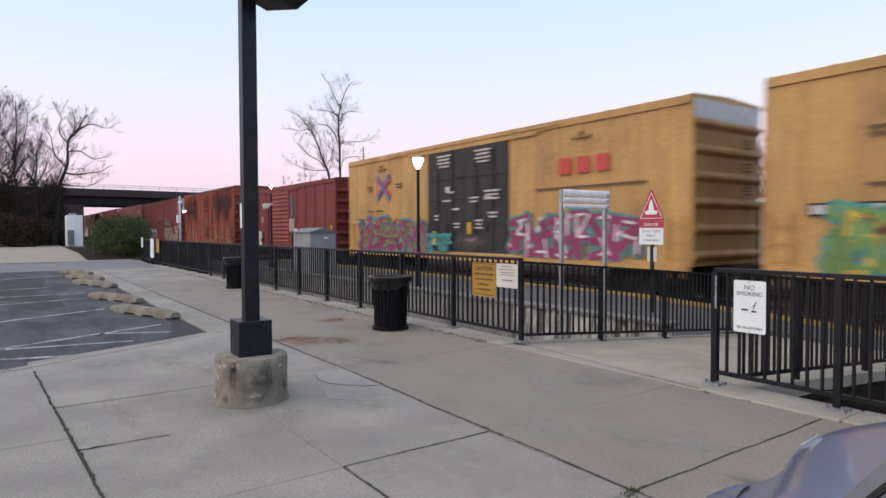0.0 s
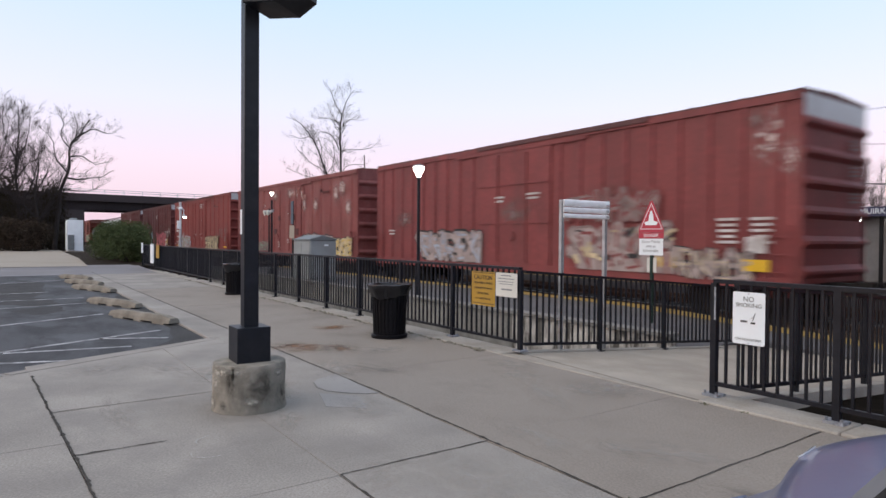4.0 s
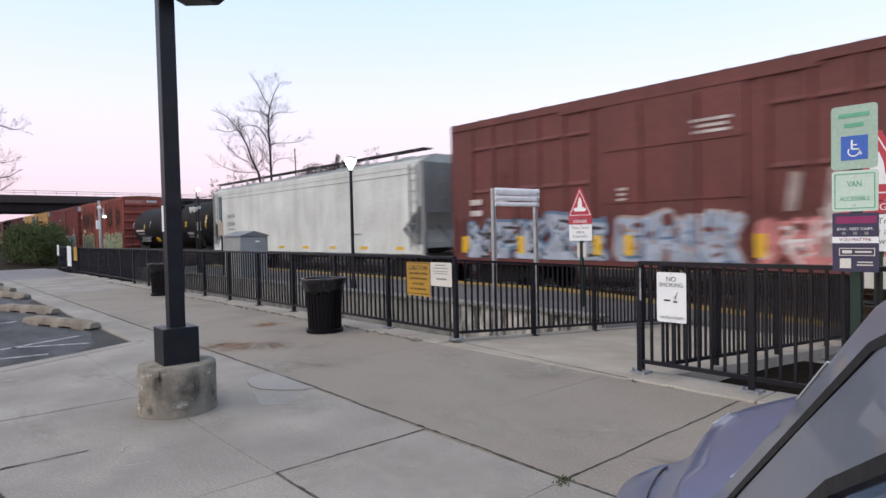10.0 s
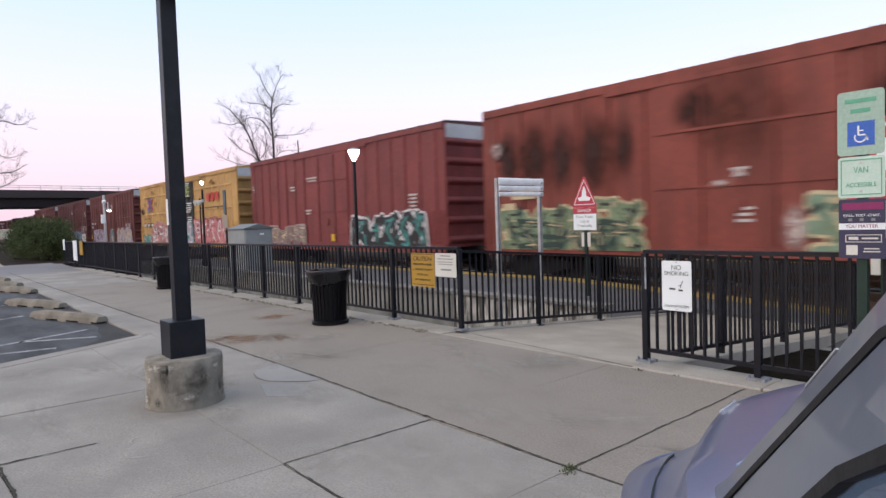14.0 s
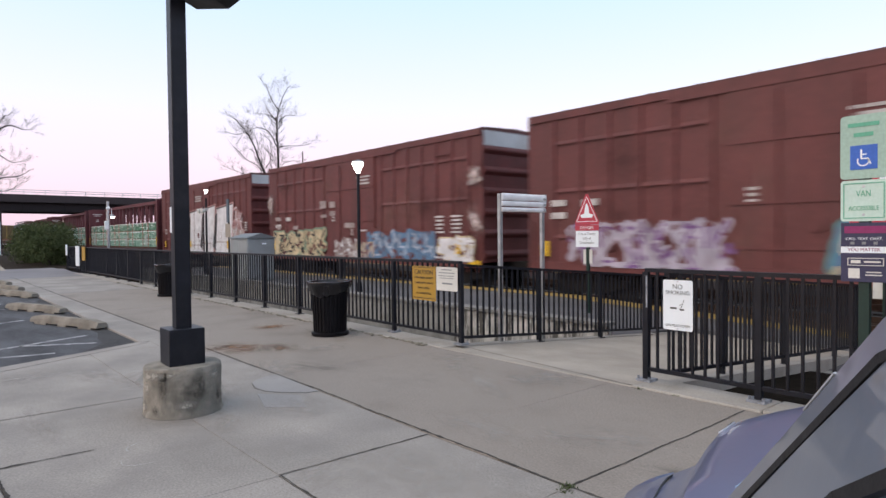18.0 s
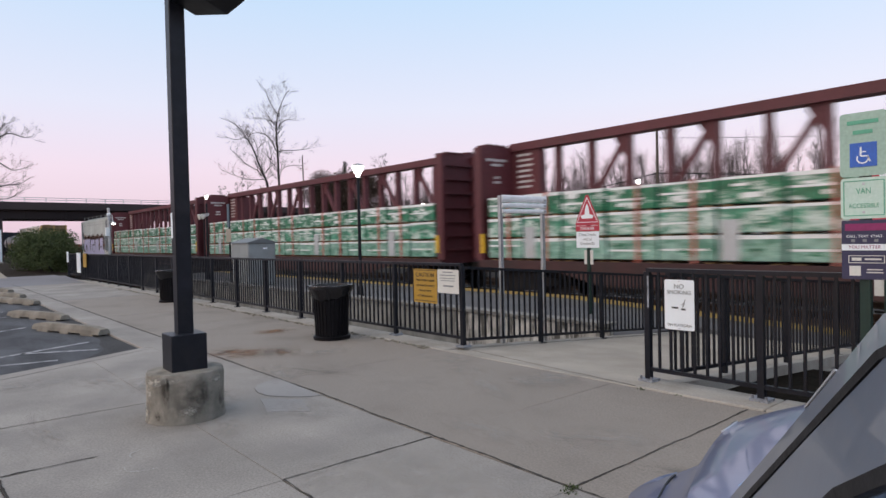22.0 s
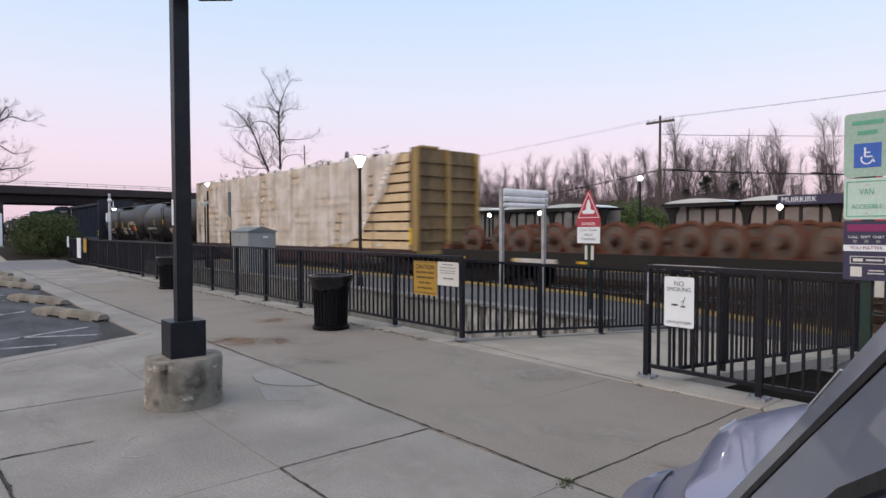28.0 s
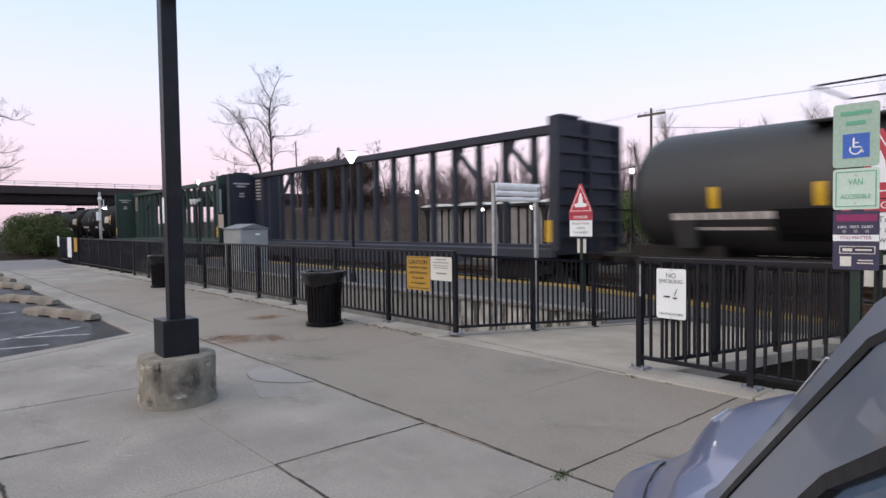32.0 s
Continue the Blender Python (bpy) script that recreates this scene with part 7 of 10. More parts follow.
c, h, patch = tank(-191.7, -176.7, "black tank car with yellow reflectors and a faded tag", C_TANK, 1, panel=False, inset_end=0.25)
graffiti(c, 61, -5.4, -3.0, 1.55, 2.0, 3, C_HOPDK, C_TANK, C_TANK2, y=-1.515, weight=0.13)
for x in (-4.82, 1.05, 4.07):
    patch(x - 0.10, x + 0.10, 2.45, 2.80, C_REFL)
for x0, x1, z0, z1, m in ((-7.0, -4.9, 2.28, 2.42, C_DECAL), (-6.7, -5.0, 2.08, 2.16, C_HOPDK), (-2.7, -1.9, 1.55, 1.85, C_REFL), (-0.3, 0.5, 1.5, 1.8, M_LIME), (2.3, 3.0, 1.92, 2.0, C_HOPDK), (1.0, 1.7, 1.8, 2.0, C_HOPDK), (4.2, 5.2, 1.95, 2.12, C_HOPDK), (4.2, 5.1, 1.80, 1.87, C_HOPDK), (5.85, 6.6, 2.2, 2.72, C_HOPDK), (5.4, 6.0, 1.75, 1.95, C_HOPDK)):
    patch(x0, x1, z0, z1, m)

c, h = boxcar(-209.6, -194.38, "faded orange red boxcar with burnt streaks and green graffiti", C_ORANGE, top=5.22, door_w=3.9, door_x=0.05, cap=None, post_d=0.055, sections=((-7.1, -2.2, 5), (2.4, 7.1, 5)), door_ribs=(0.345, 0.68))
graffiti(c, 65, -6.9, -2.2, 1.0, 2.15, 6, G_MOSS, G_CREAM, G_BLACK, extra=(C_GRN, G_CREAM, G_SAGE))
graffiti(c, 68, -6.2, -2.6, 1.0, 1.8, 5, C_GRN, G_MOSS, G_CREAM, y=-HALF - 0.108, weight=0.18)
graffiti(c, 66, 1.4, 4.6, 1.0, 2.2, 4, G_SAGE, G_CREAM, G_MOSS, extra=(C_GRN, G_CREAM, C_ORANGE))
graffiti(c, 67, 4.4, 7.4, 1.0, 2.15, 4, G_MOSS, G_SAGE, G_CREAM, extra=(C_GRN, G_CREAM, G_SAGE))
burnt(c, 65, ((-5.7, 2.3, 4.6, 1.3), (-3.5, 2.3, 4.6, 1.3), (3.6, 2.3, 4.7, 1.3), (5.8, 2.2, 4.6, 1.3), (0.1, 2.7, 4.9, 1.8)), M_BROWNED)
burnt(c, 66, ((-6.6, 2.6, 4.4, 0.55), (-5.6, 2.4, 4.4, 0.65), (-4.6, 2.4, 4.4, 0.65), (-3.6, 2.5, 4.3, 0.55), (-2.7, 2.8, 4.2, 0.4), (-0.9, 3.6, 4.7, 0.7), (2.9, 2.5, 4.6, 0.75), (4.0, 2.6, 4.6, 0.6), (6.0, 2.5, 4.4, 0.7), (6.7, 2.8, 4.2, 0.4)))
for x, z, rx, rz in ((-7.0, 3.95, 0.4, 0.25), (-7.0, 3.8, 0.3, 0.2), (1.2, 1.5, 0.3, 0.6), (0.1, 2.7, 0.2, 0.15), (-0.3, 2.5, 0.3, 0.1), (7.0, 2.1, 0.5, 0.2)):
    for k in range(3):
        side_stain(c, x, z, rx, rz, M_SCRATCH, 0.035 + 0.0005 * k)
for x, z, w, hh in ((-6.0, 2.42, 0.95, 0.30), (-6.6, 2.1, 0.5, 0.22), (-6.75, 1.3, 0.3, 0.12)):
    part("data_panel", Geo().box(x - w / 2, x + w / 2, -HALF - 0.076, -HALF - 0.072, z, z + hh), G_CREAM, c)
decals(c, [(-6.8, 2.05, 0.4, 2), (0.1, 2.75, 0.35, 2), (0.2, 1.9, 0.4, 3)])
part("end_patch", Geo().box(h + 0.045, h + 0.05, 0.2, 1.0, 4.68, 4.88), C_CAP, c)
part("end_primer", Geo().box(h + 0.045, h + 0.05, -1.4, 0.1, 4.62, 4.9), C_SCUFF, c)
end_stencils(c, h)
c, h = boxcar(-226.6, -211.5, "dusty rose red boxcar with black and white graffiti", C_RED2, top=5.24, sections=((-7.2, -2.0, 6), (2.0, 7.1, 6)), door_w=3.25, door_ribs=(0.10, 0.345, 0.68), cap=C_CAP, post_d=0.06)
graffiti(c, 71, 2.0, 6.5, 1.0, 2.1, 5, G_BLACK, G_WHITE, G_TEAL)
graffiti(c, 72, -6.5, -1.9, 1.05, 1.8, 5, G_GHOST, G_GREY, G_CREAM)
end_stencils(c, h)
side_stain(c, -7.2, 3.8, 0.3, 0.4, M_SCRATCH)
for x in (-5, -3, 3, 5):
    side_stain(c, x, 3.4, 0.7, 1.3, M_DUST)
decals(c, [(-3.0, 3.6, 0.5, 2), (-1.2, 3.9, 0.9, 2), (5.9, 2.8, 0.5, 5), (-1.6, 2.5, 0.5, 2), (6.2, 1.2, 0.3, 1)])
reflectors(c, (-6.2, -3.4, 0.4, 3.6, 5.4), 1.2, w=0.26, h=0.34)
yellow_boxcar(-246.75, -228.55, 81, (G_SALMON, G_SALMON, G_WHITE), (G_RIM, G_MAG), True, top=5.26, ledges=(4.28, 3.02), cross=-6.55)
maroon(-263.9, -248.87, "dark maroon boxcar with lilac graffiti along its foot", 91, [(-6.1, -1.7, 2.15, 6, G_LILAC, C_MAROON, G_PURP), (0.3, 1.3, 2.0, 1, G_BLUE, G_TEAL, G_CREAM), (2.6, 6.2, 2.1, 5, G_LILAC, C_MAROON, G_CREAM), (4.6, 7.1, 1.95, 3, G_LILAC, G_GREY, G_CREAM)])
c = maroon(-280.95, -265.9, "dark maroon boxcar with cream and blue graffiti", 96, [(-6.8, -2.0, 2.05, 5, G_CREAM, G_SAGE, G_BLACK), (-1.1, 0.5, 1.75, 3, G_GREY, C_MAROON, G_WHITE), (0.4, 1.7, 1.6, 2, G_GREY, C_MAROON, G_CREAM), (1.3, 5.3, 2.0, 5, G_BLUE, C_MAROON, G_ICE), (5.5, 7.2, 1.7, 2, G_WHITE, G_CREAM, G_WHITE)], ((7.25, 3.75, 0.35, 0.4), (7.3, 2.3, 0.3, 0.7), (-7.3, 3.3, 0.25, 0.6)))
part("graffiti_scrawl", Geo().bar((6.95, -HALF - 0.07, 3.5), (7.6, -HALF - 0.07, 3.62), 0.004, 0.14).bar((6.98, -HALF - 0.072, 3.72), (7.5, -HALF - 0.072, 3.95), 0.004, 0.12), G_GREY, c)
for x, z, w, hh in ((-2.16, 3.06, 0.5, 0.32), (-1.38, 3.06, 0.42, 0.26), (-1.38, 2.72, 0.42, 0.2), (-2.1, 2.66, 0.46, 0.14), (-6.45, 2.62, 0.5, 0.18), (-6.37, 2.2, 0.3, 0.16), (-4.67, 2.18, 0.45, 0.18), (-0.05, 2.2, 0.75, 0.2), (0.05, 1.9, 0.3, 0.26)):
    part("buffed_patch", Geo().box(x - w / 2, x + w / 2, -HALF - 0.096, -HALF - 0.092, z, z + hh), G_GREY, c)
side_stain(c, -7.2, 3.6, 0.5, 0.45, M_SCRATCH, 0.03)
side_stain(c, -7.25, 3.55, 0.4, 0.45, M_SCRATCH, 0.031, 40)


def white_letter_car():
    """The boxcar with four tall white block letters."""
    c, half = boxcar(-298.3, -283.2, "dark maroon boxcar with tall white block graffiti", C_MAROON, top=5.28, door_w=3.55, door_x=-0.07, cap=C_CAP, post_d=0.06, ledges=(4.30, 3.0, 1.75), sections=((-6.65, -2.2, 5), (2.1, 6.95, 6)), door_ribs=(0.10, 0.345, 0.68))
    end_stencils(c, half)
    y = -HALF - 0.09
    for k, (x0, x1, top, slant) in enumerate(((-4.15, -2.35, 3.45, 0.35), (-1.75, 0.45, 3.52, 0.35), (0.62, 2.35, 3.62, 0.35), (2.75, 5.0, 3.60, 0.35))):
        w = x1 - x0
        fill = [(x0, 1.02), (x1, 1.02), (x1 + slant * 0.45, 1.02 + (top - 1.0) * 0.45), (x1 + slant, top + 0.08), (x0 + slant + w * 0.4, top - 0.02), (x0 + slant - 0.1, top - 0.12), (x0 + 0.12, 2.1), (x0 - 0.16, 1.5)]
        rim = lambda d: [(px + (d if px > (x0 + x1) / 2 else -d), y, max(0.99, pz + (d if pz > 2 else -d))) for px, pz in fill]
        part("graffiti_rim", Geo().face(rim(0.13)), G_RIM, c, "thin pink graffiti rim")
        letter = part("graffiti_letter", Geo().face([(px, y - 0.004, pz) for px, pz in fill]), G_WHITE, c, "tall white graffiti letter")
        part("graffiti_edge", Geo().face([(x0 - 0.46, y - 0.008, 1.35), (x0 + 0.0, y - 0.008, 1.10), (x0 + 0.18, y - 0.008, 2.0), (x0 + 0.34, y - 0.008, top * 0.90), (x0 - 0.04, y - 0.008, top * 0.88), (x0 - 0.22, y - 0.008, 2.1)]), G_BLACK, letter)
        part("graffiti_edge", Geo().face([(x0 + slant - 0.16, y - 0.009, top - 0.12), (x1 + slant, y - 0.009, top + 0.08), (x1 + slant, y - 0.009, top + 0.13), (x0 + slant - 0.2, y - 0.009, top - 0.04)]), G_BLACK, letter)
        for q in (0.34, 0.7):
            xs_ = x0 + w * q
            part("graffiti_line", Geo().face([(xs_, y - 0.008, 1.1), (xs_ + 0.05, y - 0.008, 1.1), (xs_ + 0.22, y - 0.008, 1.9 + 0.5 * (k % 2)), (xs_ + 0.16, y - 0.008, 1.9 + 0.5 * (k % 2))]), G_GREY, letter)
        part("graffiti_line", Geo().box(x0 + 0.1, x1 - 0.2, y - 0.0085, y - 0.008, 1.28 + 0.1 * k, 1.33 + 0.1 * k), G_GREY, letter)
    graffiti(c, 103, 5.3, 6.7, 1.2, 2.3, 2, G_GREY, G_RIM, G_WHITE)
    graffiti(c, 104, 5.4, 6.6, 2.2, 3.4, 2, G_RIM, C_MAROON, G_WHITE, weight=0.2)
    decals(c, [(-0.1, 4.35, 1.2, 3), (-6.5, 2.4, 0.35, 3), (-5.6, 2.4, 0.35, 2), (7.0, 2.6, 0.4, 4)])
    reflectors(c, (-6.6, -3.9, -1.5, 1.3, 4.6), 1.25, y=-HALF - 0.105, w=0.24, h=0.4)


white_letter_car()


def centerbeam(left, right, label, paint, load=None, end=None):
    c, half = railcar(left, right, label, "centerbeam_flatcar", inset=1.6)
    top, deck = 4.86, 1.12
    part("deck", Geo().box(-half, half, -HALF + 0.02, HALF - 0.02, deck - 0.14, deck), paint, c)
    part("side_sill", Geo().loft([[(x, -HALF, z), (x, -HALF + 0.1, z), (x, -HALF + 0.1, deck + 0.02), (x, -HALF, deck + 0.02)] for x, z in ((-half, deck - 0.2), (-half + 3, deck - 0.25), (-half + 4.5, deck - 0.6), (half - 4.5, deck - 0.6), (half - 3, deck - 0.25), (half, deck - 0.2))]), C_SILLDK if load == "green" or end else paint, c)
    part("top_chord", Geo().box(-half + 0.1, half - 0.1, -0.22, 0.22, top - 0.26, top - 0.06).box(-half + 0.1, half - 0.1, -0.15, 0.15, top - 0.06, top), paint, c)
    part("bottom_chord", Geo().box(-half, half, -0.2, 0.2, deck, deck + 0.1), paint, c)
    n = 16
    reach = half - 2.0
    step = 2 * reach / (n - 1)
    for k in range(n):
        x = -reach + k * step
        part("beam_post", Geo().box(x - 0.075, x + 0.075, -0.11, 0.11, deck + 0.1, top - 0.26), paint, c)
        # diagonals lean towards the nearer end, from every second post
        if k % 2 == 0 and 0 < k < n - 1 and (load or abs(x) > 4.5):
            d = -1 if x < 0 else 1
            low = 3.05 if load else 3.45
            part("diagonal", Geo().bar((x + d * 0.10, 0, top - 0.34), (x + d * step * 0.92, 0, low), 0.13), paint, c)
            part("gusset", Geo().loft([[(x + d * 0.07, y, top - 0.262), (x + d * 0.46, y, top - 0.262), (x + d * 0.07, y, top - 0.95)] for y in (-0.05, 0.05)]), paint, c)
    for s in (-1, 1):
        e = s * half
        lo, hi = min(e, e - s * 0.18), max(e, e - s * 0.18)
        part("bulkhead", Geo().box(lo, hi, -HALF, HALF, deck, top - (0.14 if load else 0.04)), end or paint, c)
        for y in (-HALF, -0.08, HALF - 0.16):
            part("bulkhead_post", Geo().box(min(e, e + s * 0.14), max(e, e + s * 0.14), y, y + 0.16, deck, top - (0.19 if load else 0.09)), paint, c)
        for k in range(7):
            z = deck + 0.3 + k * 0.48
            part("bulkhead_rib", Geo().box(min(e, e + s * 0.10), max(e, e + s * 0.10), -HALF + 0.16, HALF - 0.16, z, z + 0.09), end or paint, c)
        a, b = sorted((e - s * 0.19, e - s * 1.35))
        part("end_panel", Geo().loft([[(a, y, deck + 0.1), (b, y, deck + 0.1), (b, y, top - 0.262), (a, y, top - 0.262)] for y in (-0.13, 0.13)]), paint, c)
        part("bulkhead_cap", Geo().box(min(e - s * 0.2, e + s * 0.05), max(e - s * 0.2, e + s * 0.05), -HALF + 0.3, -0.4, top - (0.138 if load else 0.038), top - (0.08 if load else -0.04)), paint, c)
        g = Geo()
        for k in range(7):
            g.box(e - s * 0.75 - 0.32, e - s * 0.75 + 0.24 + 0.04 * (k % 3), -0.137, -0.131, 4.42 - k * 0.17, 4.49 - k * 0.17)
        part("stencil", g, C_DECAL, c)
        g = Geo()
        for z, w in ((4.25, 0.9), (4.1, 0.5), (3.7, 0.25), (3.55, 0.3)):
            g.box(min(e - s * 0.185, e - s * 0.181), max(e - s * 0.185, e - s * 0.181), -0.85 - w / 2, -0.85 + w / 2, z, z + 0.08)
        part("stencil", g, C_DECAL, c)
    reflectors(c, (-half + 0.08 + 0.1, half - 0.18), 1.35, y=-HALF - 0.002, w=0.16, h=0.6)
    if load == "green":
        random.seed(int(-left))
        layers = ((deck + 0.08, 0.58, C_LOADW), (deck + 0.71, 0.58, C_LOADM), (deck + 1.34, 0.60, C_LOADG))
        n = 15
        w = (2 * half - 0.7) / n
        for k in range(n):
            xa = -half + 0.35 + k * w
            for z, hh, m in layers:
                xb = xa + w - random.uniform(0.02, 0.07)
                y0 = -HALF + 0.06 + random.uniform(0, 0.05)
                hh -= random.uniform(0, 0.03)
                pack = part("wrapped_pack", Geo().box(xa + 0.02, xb, y0, -0.30, z, z + hh), m, c, "board pack in printed plastic wrap" if k == 0 else "", bevel=0.03)
                part("wrap_top", Geo().box(xa + 0.04, xb - 0.02, y0 - 0.006, -0.32, z + hh - random.uniform(0.04, 0.09), z + hh + 0.008), C_WRAPTOP, pack)
                if random.random() < 0.6:
                    q = z + random.uniform(0.2, 0.35)
                    part("wrap_fold", Geo().box(xa + 0.06, xb - random.uniform(0.05, 0.5), y0 - 0.004, y0, q, q + 0.05), C_WRAPTOP, pack)
                for q in range(2):
                    p = random.uniform(xa + 0.1, xb - 0.5)
                    r = z + random.uniform(0.08, hh - 0.2)
                    part("print_mark", Geo().box(p, p + random.uniform(0.12, 0.4), y0 - 0.004, y0, r, r + random.uniform(0.05, 0.12)), C_WRAPTOP if m is C_LOADG else C_LOADG, pack)
                part("wrapped_pack", Geo().box(xa + 0.02, xb, 0.30, HALF - 0.06, z, z + hh), m, c)
            g = Geo()
            for d in (0.15, 0.85):
                for zz in (deck, deck + 0.662, deck + 1.292):
                    g.box(xa + d * w - 0.05, xa + d * w + 0.05, -HALF + 0.09, -0.3, zz, zz + 0.044)
            part("dunnage", g, C_DUNN, c)["kind"] = "stuff"
            if k % 3 != 2:
                part("strap", Geo().box(xa + w * 0.6, xa + w * 0.6 + 0.09, -HALF + 0.03, -HALF + 0.05, deck, deck + 1.96), C_STRAP, c)
            if k % 4 == 1:
                part("paper_flap", Geo().box(xa + 0.1, xa + 0.5, -HALF + 0.035, -HALF + 0.053, deck + 0.1, deck + 1.0), C_CAP, c)
    return c, half


centerbeam(-322.1, -299.7, "dark red centerbeam flatcar with green wrapped bundles", C_CB, "green")
centerbeam(-345.9, -323.95, "dark red centerbeam flatcar with green wrapped bundles", C_CB, "green")
centerbeam(-369.27, -347.5, "dark red centerbeam flatcar with green wrapped bundles", C_CB, "green")
c, h = hopper(-382.2, -370.65, "short dirty white covered hopper with a white block tag", C_HOP2, C_HOPDK, ((0.2, 3.64), (1.75, 2.55), (1.5, 1.25)))
for k in range(26):
    x = -4.2 + 8.2 * k / 25
    z = 2.62 + 0.22 * math.sin(k * 1.7) * math.sin(k * 0.6)
    side_stain(c, x, z, 0.55, 0.34, M_RUSTBAND, -0.055 + 0.0002 * k)
    side_stain(c, x, 1.9, 0.5, 0.9, M_RUSTBAND, -0.050 + 0.0002 * k)
y = -HALF - 0.036
for k, (xa, xb, za, zb) in enumerate(((-4.45, 4.28, 0.96, 1.46), (-4.4, -1.72, 1.44, 2.5), (-1.4, 0.30, 1.44, 2.42), (0.68, 2.04, 1.44, 2.44), (2.60, 3.78, 1.44, 2.52))):
    yy = y - 0.004 * (k + 1)
    part("graffiti_shadow", Geo().face([(xa - 0.16, y - 0.0005 * k, za), (xb + 0.02, y - 0.0005 * k, za), (xb + 0.06, y - 0.0005 * k, zb + 0.06), (xa - 0.12, y - 0.0005 * k, zb + 0.10)]), C_TAGDK, c, "dark graffiti outline" if k == 0 else "")
    part("graffiti_letter", Geo().face([(xa, yy, za), (xb, yy, za), (xb + 0.05 * (k % 2), yy, zb), (xa + 0.04, yy, zb - 0.03)]), G_BLOCK, c, "pale lilac block letter" if k == 0 else "")
for k, (xa, xb, za, zb) in enumerate(((-3.4, -2.9, 1.44, 1.95), (-0.5, 0.9, 1.30, 2.0), (3.0, 3.35, 1.62, 1.82))):
    part("graffiti_slot", Geo().face([(xa, y - 0.030, za), (xb, y - 0.030, za), (xb - 0.06, y - 0.030, zb), (xa - 0.05, y - 0.030, zb)]), C_TAGDK, c)
    if k == 1:
        part("graffiti_letter", Geo().face([(xa + 0.14, y - 0.034, za + 0.04), (xb - 0.06, y - 0.034, za + 0.04), (xb - 0.1, y - 0.034, zb - 0.12), (xa + 0.1, y - 0.034, zb - 0.14)]), G_BLOCK, c)


def wheel_flat(left, right):
    c, half = railcar(left, right, "rusty flatcar loaded with a row of spare wheelsets", "flatcar", inset=1.6)
    part("deck", Geo().box(-half, half, -HALF + 0.05, HALF - 0.05, 0.98, 1.14), C_UNDER, c)
    for s in (-1, 1):
        part("side_sill", Geo().box(-half, half, s * (HALF - 0.02) - 0.05, s * (HALF - 0.02) + 0.05, 0.84, 1.24), C_UNDER, c)
        part("end_stop", Geo().box(min(s * half, s * (half - 0.3)), max(s * half, s * (half - 0.3)), -HALF + 0.1, HALF - 0.1, 1.14, 1.4), C_WHEEL, c)
    part("rack_rail", Geo().box(-half, half, -0.80, -0.68, 1.14, 1.22).box(-half, half, 0.68, 0.80, 1.14, 1.22), C_WHEEL, c)
    wheel = Geo()
    prof = ((-0.07, 0.40), (-0.07, 0.455), (0.05, 0.455), (0.06, 0.49), (0.085, 0.49), (0.085, 0.40), (0.03, 0.37), (0.02, 0.18), (0.07, 0.16), (0.07, 0.09), (-0.12, 0.09), (-0.12, 0.16), (-0.04, 0.18), (-0.03, 0.37))
    wheel.loft([[(r * math.cos(2 * math.pi * k / 28), y, r * math.sin(2 * math.pi * k / 28)) for y, r in prof] for k in range(29)], caps=False)
    wheel.m = [1 if (k % 14) in (6, 12, 13) else 0 for k in range(len(wheel.f))]
    wme = wheel.mesh("spare_wheel", [C_WHEEL, C_WHEELGREY])
    axle = Geo().tube((0, -1.15, 0), (0, 1.15, 0), 0.085, n=10).tube((0, -1.2, 0), (0, -1.05, 0), 0.13, n=12).tube((0, 1.05, 0), (0, 1.2, 0), 0.13, n=12).mesh("axle", C_WHEELGREY)
    n = int((2 * half - 1.4) / 1.02)
    for k in range(n):
        x = -half + 0.9 + k * (2 * half - 1.8) / (n - 1)
        dz = 1.54 + (0.06 if k % 2 else 0.0)
        y = 0.14 if k % 2 else -0.14
        a = part("wheelset_axle", axle, None, c, at=(x, y, dz))
        for s in (-1, 1):
            part("spare_wheel", wme, None, a, at=pose(0, s * 0.78, 0, 0, 0, 0 if s < 0 else 180))
    reflectors(c, [-half + 2.4 * k + 1 for k in range(10)], 0.95, y=-HALF - 0.032, w=0.3, h=0.07)
    for k in range(5):
        part("placard", Geo().box(-half + 3.3 + 4.6 * k, -half + 4.9 + 4.6 * k, -HALF - 0.036, -HALF - 0.031, 0.92, 1.04), C_DECAL, c)


wheel_flat(-407.9, -383.9)


